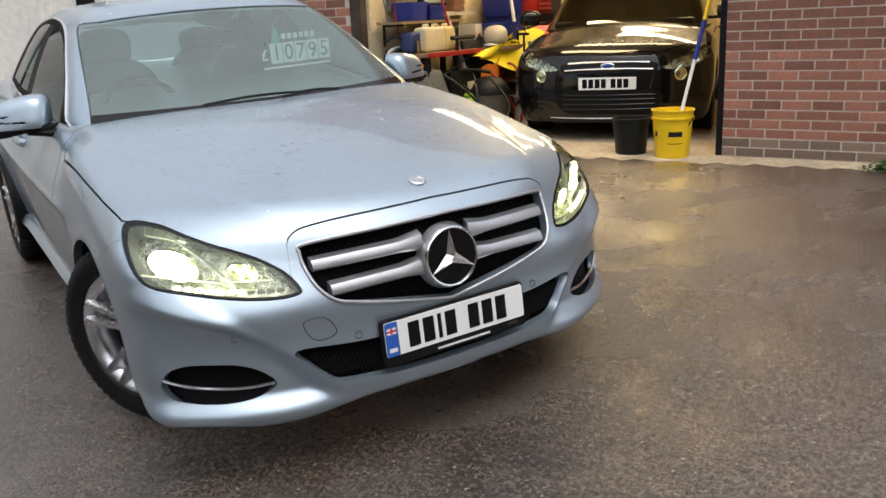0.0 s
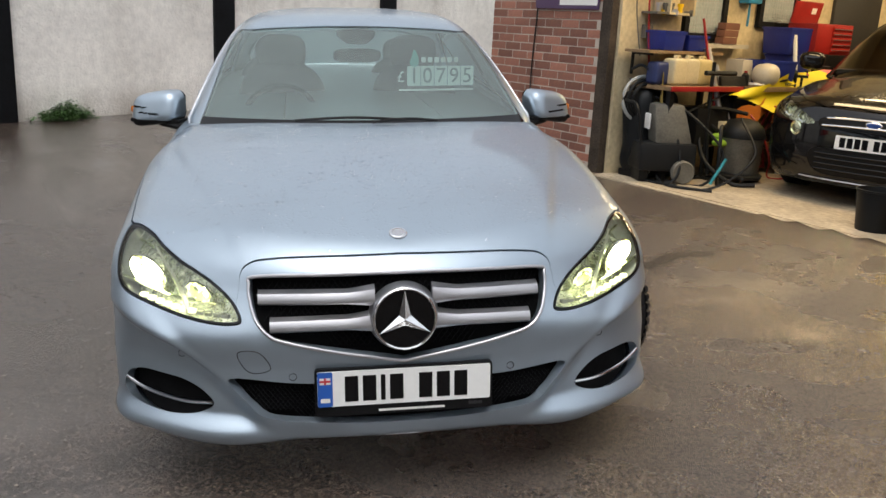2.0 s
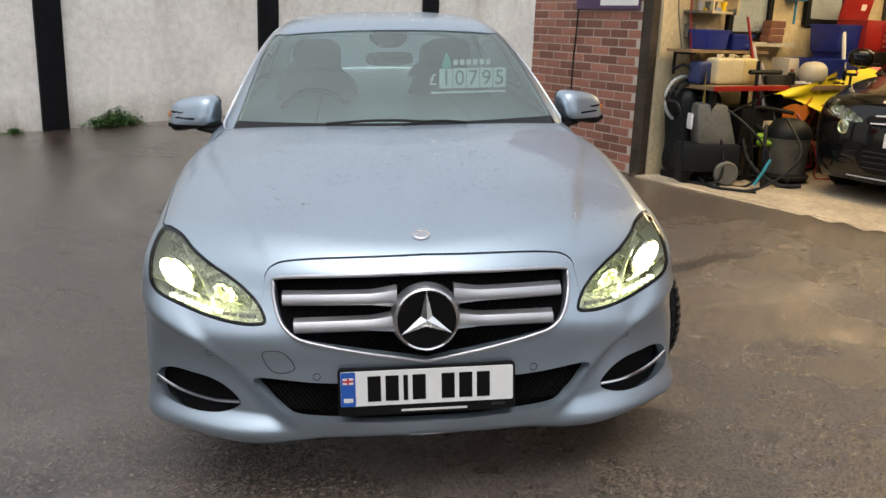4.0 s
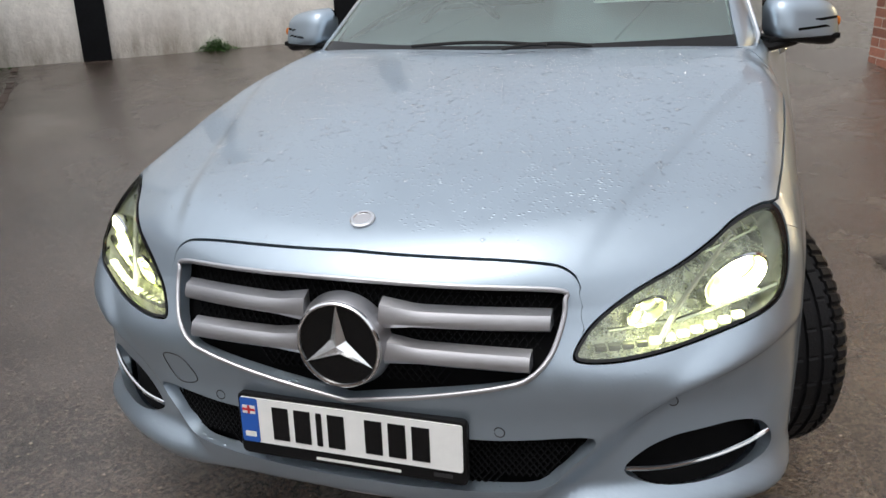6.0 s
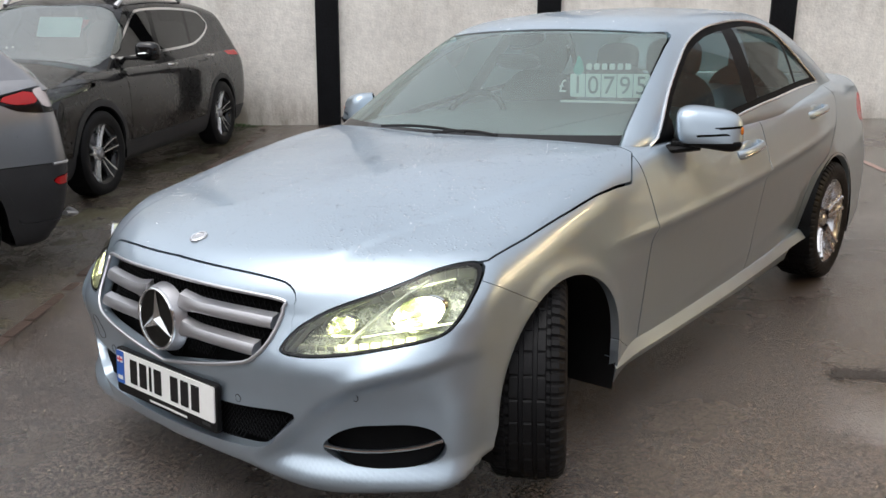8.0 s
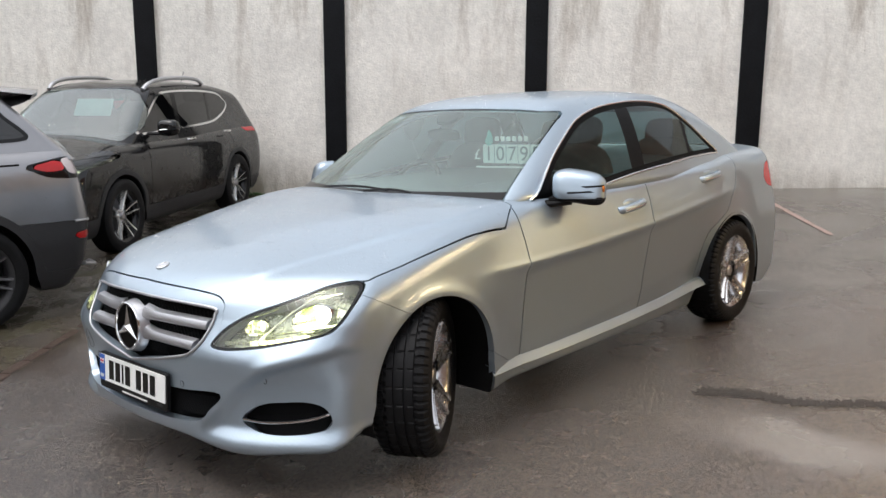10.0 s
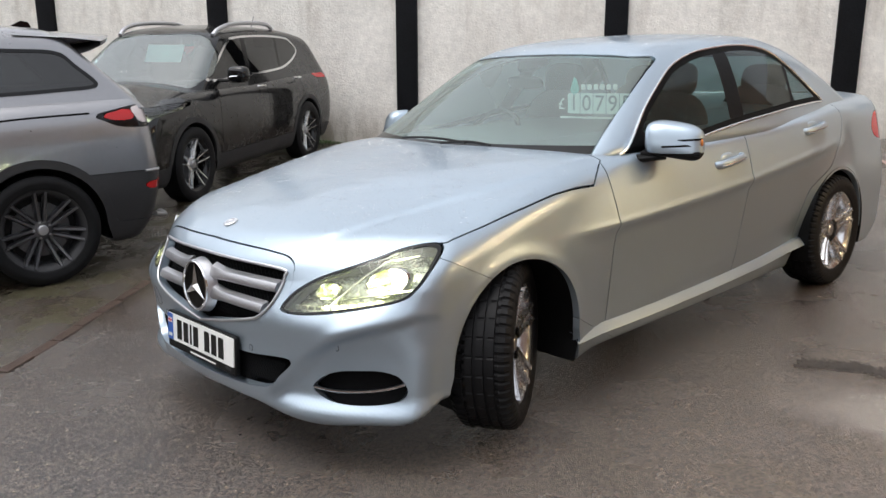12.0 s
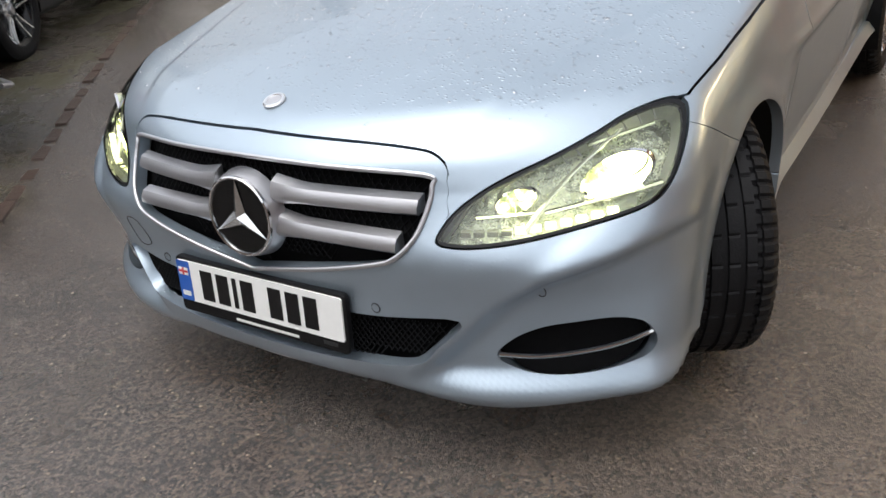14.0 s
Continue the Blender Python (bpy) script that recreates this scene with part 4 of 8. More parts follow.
def saloon_nose_parts(car, body):
    """Grille, badge, lamps, intakes, number plate, on the open nose."""
    # grille: black mesh behind, two silver blades each side, a ringed star
    gx, gz = np.meshgrid(np.linspace(-0.47, 0.47, 61), np.linspace(0.43, 0.73, 21), indexing="ij")
    v = np.stack([gx, nose_y(gx, gz) + 0.055, gz], -1).reshape(-1, 3)
    f = [(i * 21 + j, i * 21 + j + 1, i * 21 + 22 + j, i * 21 + 21 + j) for i in range(60) for j in range(20)]
    part("grille_back", (v, f), M_VOID, car)
    mesh_bars = []
    for k in range(-26, 27):
        for s in (-1, 1):
            x0 = k * 0.018
            zz = np.linspace(0.45, 0.705, 8)
            xx = x0 + s * (zz - 0.58) * 0.75
            ok = inside(GRILLE, np.stack([xx, zz], 1)) > 0.0
            if ok.sum() > 2:
                mesh_bars.append(tube(np.stack([xx, nose_y(xx, zz) + 0.048, zz], 1)[ok], 0.0022, 4))
    part("grille_mesh", joined(*mesh_bars), M_MESH, car)
    part("grille_frame", frame_ring(GRILLE, nose_y, 0.0055, 0.003), M_SILVER, car, "bright chrome grille surround")
    for s in (-1, 1):
        for z0, reach in ((0.635, 0.425), (0.566, 0.392)):
            xs = np.linspace(0.085, reach, 16)
            rows = []
            for x in xs:
                z = z0 - 0.012 * (x / 0.4) ** 2 + (0.004 if z0 > 0.6 else -0.002)
                y = float(nose_y(x, z))
                t = 1.0 + 0.5 * max(0, (0.16 - x) / 0.075)
                rows.append([(s * x, y + 0.034, z + 0.026 * t), (s * x, y + 0.010, z + 0.019 * t), (s * x, y + 0.000, z + 0.004), (s * x, y - 0.001, z - 0.008), (s * x, y + 0.006, z - 0.014 * t), (s * x, y + 0.034, z - 0.010 * t)])
            v = np.array(rows).reshape(-1, 3)
            f = [(i * 6 + j, i * 6 + (j + 1) % 6, i * 6 + 6 + (j + 1) % 6, i * 6 + 6 + j) for i in range(len(xs) - 1) for j in range(6)] + [tuple(range(6)), tuple(len(v) - 6 + j for j in range(6))]
            part("grille_blade", (v, f if s > 0 else [q[::-1] for q in f]), M_SILVER, car, "satin silver grille blade", 30)
    at = Matrix.Translation((0, 0.012, 0.582)) @ pose(0, 0, 0, 86, 0, 0)
    badge = part("badge", moved(lathe([(0.106, -0.034), (0.100, -0.010), (0.0965, 0.002), (0.093, 0.003)], 64), at), M_SILVER, car, "round silver badge with a three pointed star")
    part("badge_rim", moved(lathe([(0.0955, 0.001), (0.0945, 0.008), (0.0915, 0.0105), (0.088, 0.009), (0.0865, 0.003)], 64), at), M_CHROME, badge)
    part("badge_disc", moved(lathe([(0.0, 0.003), (0.05, 0.003), (0.0875, 0.004)], 64), at), M_GLOSS, badge)
    pts = []
    for k in range(3):
        a = np.pi / 2 + k * 2 * np.pi / 3
        tip, w1, w2 = (0.087 * math.cos(a), 0.087 * math.sin(a)), a + np.pi / 3, a - np.pi / 3
        pts.append((tip, (0.0200 * math.cos(w2), 0.0200 * math.sin(w2)), (0.0200 * math.cos(w1), 0.0200 * math.sin(w1))))
    v, f = [(0, 0, 0.017)], []
    for tip, a, b in pts:
        k = len(v)
        v += [(*tip, 0.007), (*a, 0.0045), (*b, 0.0045)]
        f += [(0, k + 1, k), (0, k, k + 2)]
    part("star", moved((np.array(v), [q[::-1] for q in f]), at @ Matrix.Scale(-1, 4, (1, 0, 0))), M_BRIGHT, badge, sharp=5)
    # bonnet badge
    deck = [float(saloon_top(y)) + 0.009 for y in (0.158, 0.178, 0.198)]
    em = Matrix.Translation((0, 0.178, deck[1] + 0.003)) @ pose(0, 0, 0, math.degrees(math.atan2(deck[2] - deck[0], 0.04)), 0, 0)
    emblem = part("bonnet_badge", moved(lathe([(0.028, -0.004), (0.028, 0.002), (0.025, 0.004), (0.019, 0.0035), (0.018, 0.0025), (0.0, 0.003)], 40), em), M_SILVER, car, "small round silver bonnet badge")
    part("badge_ring", moved(lathe([(0.0265, 0.0030), (0.0245, 0.0048), (0.0195, 0.0046), (0.0185, 0.0030)], 40), em), M_CHROME, emblem)
    # number plate: white with a blue band, its characters as plain bars
    white, blue, ink = mat("plate_white", (0.80, 0.80, 0.78), 0.35, vary=0.03), mat("plate_blue", (0.02, 0.10, 0.42), 0.35, vary=0.03), M_GLOSS
    pl = pose(0, 0.012, 0.3685, 86, 0, 0)
    plate = part("number_plate", moved(slab(smooth_box(0.536, 0.148, 0.012), 0.016, 0.003), pl @ pose(0, -0.008, -0.010)), M_DARK, car, "white number plate with blue band in a black holder")
    part("plate_face", moved(slab(smooth_box(0.520, 0.108, 0.006), 0.004), pl @ pose(0, 0.004, 0.006)), white, plate, "white plate with dark bars")
    part("plate_band", moved(slab(smooth_box(0.044, 0.107, 0.005), 0.001), pl @ pose(-0.2375, 0.004, 0.0102)), blue, plate, "blue band with small red and white flag")
    flag_red, flag_white = mat("flag_red", (0.55, 0.03, 0.04), 0.4, vary=0.02), M_WHITE
    part("flag", moved(slab(smooth_box(0.032, 0.020, 0.001), 0.0006), pl @ pose(-0.2375, 0.030, 0.0114)), flag_white, plate)
    part("flag_cross", moved(joined(slab(smooth_box(0.032, 0.006, 0.0003), 0.0005), slab(smooth_box(0.006, 0.020, 0.0003), 0.0005)), pl @ pose(-0.2375, 0.030, 0.0121)), flag_red, plate)
    part("band_bar", moved(slab(smooth_box(0.028, 0.013, 0.002), 0.0006), pl @ pose(-0.2375, -0.030, 0.0114)), flag_white, plate)
    x = -0.180
    for w in (0.040, 0.040, 0.014, 0.040, -0.034, 0.040, 0.040, 0.040):
        if w < 0:
            x -= w
            continue
        part("bar", moved(slab(smooth_box(w, 0.079, 0.001), 0.0008), pl @ pose(x + w / 2, 0.003, 0.0104)), ink, plate)
        x += w + 0.0135
    part("holder_bar", moved(slab(smooth_box(0.20, 0.007, 0.001), 0.0006), pl @ pose(0.02, -0.070, 0.0062)), M_WHITE, plate)
    part("holder_mark", moved(slab(smooth_box(0.042, 0.010, 0.001), 0.0006), pl @ pose(0.215, -0.064, 0.0062)), M_TRIM, plate)


def smooth_box(w, h, r, k=4):
    out = []
    for cx, cy, a0 in ((w / 2 - r, h / 2 - r, 0), (-w / 2 + r, h / 2 - r, 90), (-w / 2 + r, -h / 2 + r, 180), (w / 2 - r, -h / 2 + r, 270)):
        for a in np.radians(a0 + np.linspace(0, 90, k)):
            out.append((cx + r * math.cos(a), cy + r * math.sin(a)))
    return out


LAMP_TOP = curve([(0.45, 0.53), (0.474, 0.571), (0.497, 0.618), (0.540, 0.655), (0.590, 0.684), (0.655, 0.712), (0.715, 0.742), (0.755, 0.765), (0.805, 0.777), (0.838, 0.772), (0.90, 0.74)])


def rim_wall(skin, depth):
    """The wall that runs inwards from a skin's edge."""
    v, f, n = skin.v, skin.f, skin.n
    e = np.vstack([f[:, [0, 1]], f[:, [1, 2]], f[:, [2, 0]]])
    _, first, count = np.unique(np.sort(e, 1), axis=0, return_index=True, return_counts=True)
    rim = e[first[count == 1]]
    ids, inv = np.unique(rim, return_inverse=True)
    inv, k = inv.reshape(-1, 2), len(ids)
    return np.vstack([v[ids] - n[ids] * 0.003, v[ids] - n[ids] * depth]), np.stack([inv[:, 0], inv[:, 1], k + inv[:, 1], k + inv[:, 0]], 1)


def headlamp(car, lens, s):
    """A lamp unit behind its clear cover, s its side: a deep lit bowl, a smaller bowl, a bright guide between, a row of light blocks."""
    lamp = panel("headlamp", lens, M_LENS, car, "clear headlamp, lit, with bright reflectors", 0.02)
    lamp.visible_shadow = False
    inner = pushed(lens, 0.070)
    x_in = np.abs(inner.v[:, 0])
    upper = inner.v[:, 2] - LAMP_TOP(x_in) + 0.012 + 0.030 * ramp(x_in, 0.60, 0.72)
    panel("housing", clip(inner, -upper), M_BOWL, lamp, "bright faceted reflector", 0.0)
    panel("eyelid", pushed(largest(clip(inner, upper)), -0.040), M_BEZEL, lamp, "ribbed grey upper bezel", 0.03)
    edge = clip(lens, 0.0075 - inside(LAMP * (s, 1), lens.v[:, [0, 2]]))
    panel("seal", pushed(edge, -0.001), M_GLOSS, lamp, "", 0.01)
    link("lamp_wall", *rim_wall(lens, 0.075), M_BEZEL, lamp, sharp=0)
    # ribs over the eyelid
    for k in range(7):
        x = np.array([0.660, 0.676]) + 0.021 * k
        z = LAMP_TOP(x) - np.array([0.010, 0.034])
        part("rib", tube(np.stack([s * x, skin_y(x, z) + 0.030, z], 1), 0.0022, 5), M_BEZEL, lamp)
    for x, z, r, tall, lit in ((0.768, 0.662, 0.058, 0.80, True), (0.602, 0.630, 0.036, 0.75, False)):
        slope = float(skin_y(x + 0.03, z) - skin_y(x - 0.03, z)) / 0.06
        y = float(skin_y(x, z)) + (0.022 if lit else 0.020)
        deep = 0.070 if lit else 0.040

        def swept(piece):
            v = np.array(piece[0], float)
            v[:, 1] *= tall
            v = np.stack([s * (x + v[:, 0]), y - v[:, 2] + slope * v[:, 0], z + v[:, 1] + 0.30 * v[:, 0]], 1)
            return v, piece[1]
        bowl = part("reflector", swept(lathe([(r, 0.0), (r * 0.97, -deep * 0.25), (r * 0.86, -deep * 0.6), (r * 0.62, -deep * 0.9), (r * 0.30, -deep)], 40)), M_REFLECT, lamp, "mirror-bright lamp bowl")
        part("reflector_ring", swept(lathe([(r + 0.004, -0.006), (r + 0.003, 0.003), (r, 0.003), (r - 0.002, -0.004)], 40)), M_CHROME, bowl)
        if lit:
            part("lamp_core", swept(lathe([(0.0, 0.022 - deep), (r * 0.28, 0.018 - deep), (r * 0.50, 0.006 - deep)], 32)), M_LAMP, bowl, "glowing lamp")
        else:
            part("lamp_core", swept(lathe([(0.0, 0.012 - deep), (r * 0.25, 0.009 - deep), (r * 0.36, 0.001 - deep)], 24)), M_GUIDE, bowl)
    # the slanting guide between the bowls, and ledges round them
    fin = smooth_line([(0.632, 0.577), (0.648, 0.610), (0.680, 0.660), (0.722, 0.708), (0.752, 0.738)], 8)
    part("light_guide", tube(np.stack([s * fin[:, 0], skin_y(fin[:, 0], fin[:, 1]) + 0.022, fin[:, 1]], 1), np.linspace(0.009, 0.004, len(fin)), 8, 0.7), M_GUIDE, lamp, "bright slanting light guide")
    for a, c, r in (((0.530, 0.600), (0.640, 0.606), 0.006), ((0.655, 0.604), (0.845, 0.640), 0.008), ((0.545, 0.648), (0.640, 0.692), 0.005), ((0.700, 0.716), (0.800, 0.738), 0.006)):
        xs, zs = np.linspace(a[0], c[0], 8), np.linspace(a[1], c[1], 8)
        part("ledge", tube(np.stack([s * xs, skin_y(xs, zs) + 0.034, zs], 1), r, 6, 0.6), M_REFLECT, lamp)
    for k in range(11):
        x = 0.520 + 0.0255 * k
        z = 0.5745 + 0.040 * (k / 12) ** 2
        turn = math.degrees(math.atan(float(skin_y(x + 0.01, z) - skin_y(x - 0.01, z)) / 0.02))
        part("light_block", moved(box(0.023, 0.016, 0.013, (0, 0, 0), 0.003), pose(s * x, float(skin_y(x, z)) + 0.026, z - 0.006, 0, 0, s * turn)), M_LED if k > 3 else M_GUIDE, lamp)
    # the lamp's own light inside its housing
    for x, z, watts in ((0.745, 0.655, HEADLAMP), (0.590, 0.625, HEADLAMP * 0.2)):
        y = float(skin_y(x, z)) + 0.012
        bulb = new("headlamp_bulb", bpy.data.lights.new("headlamp_bulb", "AREA"))
        bulb.data.shape, bulb.data.size, bulb.data.energy, bulb.data.color = "DISK", 0.05, watts, (1.0, 0.98, 0.76)
        bulb.matrix_world = pose(0.010, 0, 0, 0, -2.3, 0) @ look((s * x, y, z), (s * (x + 0.2), y + 1.0, z - 0.1))
    return lamp


def arches(skin, hubs, r):
    field = np.full(len(skin.v), 1e9)
    for y, z in hubs:
        dy, dz = np.abs(skin.v[:, 1] - y), skin.v[:, 2] - z
        d = np.where(dz > 0, np.hypot(dy, dz) - r, dy - r + 0.30 * dz)
        field = np.minimum(field, np.maximum(d, 0.45 - np.abs(skin.v[:, 0])))
    return clip(skin, field)


def wheel_well(car, y, z, r, s):
    v, f = lathe([(r + 0.012, 0.0), (r + 0.012, 0.42), (0.05, 0.42)], 48, "x")
    v[:, 0] = s * (0.47 + v[:, 0])
    ok = v[:, 2] > -0.14
    f = [q for q in f if all(ok[i] for i in q)]
    v[:, 1] += y
    v[:, 2] += z
    v[:, 0] = s * (1.36 - np.abs(v[:, 0]))
    part("wheel_liner", (v, f), M_DARK, car)


def largest(skin):
    """The greatest connected piece of a skin."""
    mark = np.arange(len(skin.v))
    for _ in range(400):
        low = mark[skin.f].min(1)
        new_mark = mark.copy()
        for k in range(3):
            np.minimum.at(new_mark, skin.f[:, k], low)
        if (new_mark == mark).all():
            break
        mark = new_mark
    ids, count = np.unique(mark[skin.f[:, 0]], return_counts=True)
    f = skin.f[mark[skin.f[:, 0]] == ids[np.argmax(count)]]
    used, f = np.unique(f, return_inverse=True)
    return Skin(skin.v[used], f.reshape(-1, 3), skin.n[used])


def body_x(y, z):
    """How far out the lower body lies at (y, z)."""
    xs = np.linspace(0.6, 1.0, 400)
    return xs[np.argmin(np.abs(saloon(np.stack([xs, 0 * xs + y, 0 * xs + z], 1))))]


def rain_on(skin, count, seed, share):
    """Flat beads of water in ragged clusters over a skin, as far as share (0 to 1) lets them stand."""
    rng = np.random.default_rng(seed)
    a, b, c = (skin.v[skin.f[:, k]] for k in range(3))
    area = np.linalg.norm(np.cross(b - a, c - a), axis=1) * (skin.n[skin.f[:, 0], 2] > 0.8)
    pick = rng.choice(len(area), count * 4, p=area / area.sum())
    u, w = rng.random(len(pick)), rng.random(len(pick))
    u, w = np.where(u + w > 1, 1 - u, u), np.where(u + w > 1, 1 - w, w)
    p = a[pick] + (b - a)[pick] * u[:, None] + (c - a)[pick] * w[:, None]
    drift = 0.5 + 0.5 * np.sin(23 * p[:, 0] + 3 * np.sin(9 * p[:, 1])) * np.sin(17 * p[:, 1] + 2 * np.sin(14 * p[:, 0]))
    ok = np.flatnonzero(rng.random(len(pick)) < share(p) * (0.25 + 0.75 * drift))[:count]
    p, n = p[ok], skin.n[skin.f[pick[ok], 0]]
    k = len(ok)
    size = 0.0020 + 0.0036 * rng.random(k) ** 3
    long, turn = 1.0 + 0.9 * rng.random(k), rng.normal(0.0, 0.5, k)
    v = []
    for ring, high in ((1.0, -0.06), (0.72, 0.26), (0.0, 0.40)):
        for j in range(7 if ring else 1):
            g = 2 * np.pi * j / 7
            x, y = ring * size * long * math.cos(g), ring * size * math.sin(g)
            off = np.stack([x * np.cos(turn) - y * np.sin(turn), x * np.sin(turn) + y * np.cos(turn), 0 * x], 1)
            off[:, 2] = -(off * n).sum(1) / n[:, 2]
            v.append(p + off + n * (high * size)[:, None])
    v = np.stack(v, 1).reshape(-1, 3)
    one = [q for j in range(7) for q in ((j, (j + 1) % 7, 7 + (j + 1) % 7), (j, 7 + (j + 1) % 7, 7 + j), (7 + j, 7 + (j + 1) % 7, 14))]
    return v, (np.array(one)[None] + 15 * np.arange(k)[:, None, None]).reshape(-1, 3)


SILL_X = curve([(1.18, 0.898), (1.45, 0.870), (2.1, 0.864), (2.7, 0.858), (3.05, 0.860), (3.25, 0.872)])
SILL_Z = curve([(1.18, 0.286), (1.66, 0.276), (2.1, 0.280), (2.7, 0.297), (3.25, 0.340)])


def silver_saloon():
    car = thing("saloon_car", "silver-blue four-door saloon car, wet with rain, headlamps lit, parked", "car", pose(0.010, 0, 0, 0, -2.3, 0))
    hubs = ((HUBS[0], 0.322), (HUBS[1], 0.345))
    body = wrap(saloon, 0.95, 4.0, 0.58, 500, 130, 180, 46)
    body = arches(body, hubs, 0.347)
    _, body = split(body, front_of(body, GRILLE), 0.0)
    _, body = split(body, front_of(body, INTAKE), 0.0)
    for s in (-1, 1):
        loop = LAMP * (s, 1)
        lens, body = split(body, np.minimum(inside(loop, body.v[:, [0, 2]]), 0.8 - body.v[:, 1]), 0.004)
        headlamp(car, lens, s)
        hole, body = split(body, front_of(body, FOG * (s, 1)), 0.0)
        panel("fog_recess", pushed(hole, 0.045), M_VOID, car, "black lower air inlet", 0.0)
        line = smooth_line([(0.574, 0.294), (0.66, 0.289), (0.755, 0.298), (0.812, 0.310), (0.852, 0.325)], 8)
        part("inlet_strip", tube(np.stack([s * line[:, 0], skin_y(line[:, 0], line[:, 1]) + 0.004, line[:, 1]], 1), 0.0055, 8), M_CHROME, car, "thin chrome strip across the inlet")
    # lower intake: black mesh
    gx, gz = np.meshgrid(np.linspace(-0.51, 0.51, 61), np.linspace(0.24, 0.392, 11), indexing="ij")
    v = np.stack([gx, nose_y(gx, gz) + 0.062, gz], -1).reshape(-1, 3)
    part("intake_back", (v, [(i * 11 + j, i * 11 + j + 1, i * 11 + 12 + j, i * 11 + 11 + j) for i in range(60) for j in range(10)]), M_VOID, car)
    bars = []
    for k in range(-40, 41):
        for s in (-1, 1):
            zz = np.linspace(0.236, 0.368, 6)
            xx = k * 0.0145 + s * (zz - 0.3) * 0.8
            ok = inside(INTAKE, np.stack([xx, zz], 1)) > 0
            if ok.sum() > 1:
                bars.append(tube(np.stack([xx, nose_y(xx, zz) + 0.03, zz], 1)[ok], 0.0022, 4))
    part("intake_mesh", joined(*bars), M_MESH, car, "black honeycomb intake mesh")
    # bonnet
    edge = [(0.0, -0.1), (0.45, -0.1), (0.60, 0.05), (0.70, 0.25), (0.80, 0.46), (0.842, 0.53), (0.854, 0.70), (0.862, 0.92), (0.864, 1.15), (0.856, 1.33), (0.78, 1.47), (0.55, 1.36), (0.0, 1.24)]
    loop = np.array(edge + [(-x, y) for x, y in edge[-2:0:-1]])
    up = np.minimum(inside(loop, body.v[:, :2]), np.minimum(body.v[:, 2] - 0.60, body.n[:, 2] + 0.3))
    lip = curve([(0.0, 0.756), (0.25, 0.750), (0.42, 0.735), (0.458, 0.719), (0.476, 0.695), (0.488, 0.60), (1.0, 0.0)])
    up = np.minimum(up, body.v[:, 2] - lip(np.abs(body.v[:, 0])))
    bonnet, body = split(body, up, 0.005)
    deck = panel("bonnet", bonnet, M_PAINT, car, "long silver-blue bonnet beaded with rain")
    tagged(part("standing_rain", rain_on(bonnet, 4200, 4, lambda p: ramp(p[:, 1], 0.10, 0.75) * (1 - 0.7 * ramp(np.abs(p[:, 0]), 0.45, 0.75))), M_DROP, deck, "clear beads of standing rain"), kind="stuff")
    # bumper, wings, doors, tail
    bump = np.minimum(0.474 + 1.9 * (0.735 - body.v[:, 2]) - body.v[:, 1], 0.80 - body.v[:, 2])
    bumper, body = split(body, bump, 0.004)
    panel("bumper", bumper, M_PAINT, car, "silver-blue front bumper", 0.03)
    for s in (-1, 1):
        front = [(1.43, 0.27), (1.425, 0.60), (1.440, 0.90), (1.5, 1.2), (2.60, 1.2), (2.565, 0.95), (2.535, 0.80), (2.505, 0.50), (2.50, 0.27)]
        rear = [(2.50, 0.27), (2.505, 0.50), (2.535, 0.80), (2.565, 0.95), (2.60, 1.2), (3.76, 1.2), (3.72, 0.98), (3.66, 0.88), (3.50, 0.72), (3.27, 0.62), (3.20, 0.50), (3.16, 0.27)]
        door, body = split(body, side_of(body, front, s), 0.006)
        d1 = panel("front_door", door, M_PAINT, car)
        door, body = split(body, side_of(body, rear, s), 0.006)
        d2 = panel("rear_door", door, M_PAINT, car)
        for d, y, z, x in ((d1, 2.36, 0.870, 0.0), (d2, 3.285, 0.953, 0.0)):
            x = float(body_x(y, z))
            part("handle_cup", moved(blob(0.15, 0.03, 0.075, power=2.2), pose(s * (x - 0.014), y, z, 0, 0, 90)), M_PAINT, d)
            bar = smooth_line([(x - 0.006, y - 0.120, z - 0.014), (x + 0.018, y - 0.085, z - 0.008), (x + 0.030, y, z + 0.002), (x + 0.022, y + 0.085, z + 0.010), (x - 0.004, y + 0.120, z + 0.012)], 6) * (s, 1, 1)
            part("handle", tube(bar, [0.016] * len(bar), 10, 1.2), M_PAINT, d, "silver door handle")
            part("handle_trim", tube(bar + (s * 0.012, 0, -0.003), 0.0055, 6), M_BRIGHT, d)
        tail = [(4.20, 0.885), (4.25, 0.955), (4.38, 0.985), (4.90, 0.985), (4.90, 0.80), (4.45, 0.795), (4.26, 0.825)]
        lamp, body = split(body, side_of(body, smooth_loop(tail, 5), s, 0.45), 0.004)
        panel("tail_lamp", lamp, M_RED, car, "red tail lamp")
        # bright sill
        ys = np.linspace(1.185, 3.245, 40)
        rows = [[(s * (x - 0.05), y, z + 0.008), (s * (x - 0.030), y, z + 0.005), (s * (x - 0.026), y, z + 0.001), (s * x, y, z - 0.034), (s * (x - 0.030), y, z - 0.046), (s * (x - 0.10), y, z - 0.062)] for y, x, z in zip(ys, SILL_X(ys), SILL_Z(ys))]
        f = [(i * 6 + j, i * 6 + j + 1, i * 6 + 7 + j, i * 6 + 6 + j) for i in range(39) for j in range(5)]
        part("sill", (np.array(rows).reshape(-1, 3), f if s < 0 else [q[::-1] for q in f]), M_PAINT, car, "", 60)
        for y, z in hubs:
            wheel_well(car, y, z, 0.350, s)
    panel("shell", body, M_PAINT, car, "wings, flanks and tail in silver-blue paint", 0.03)
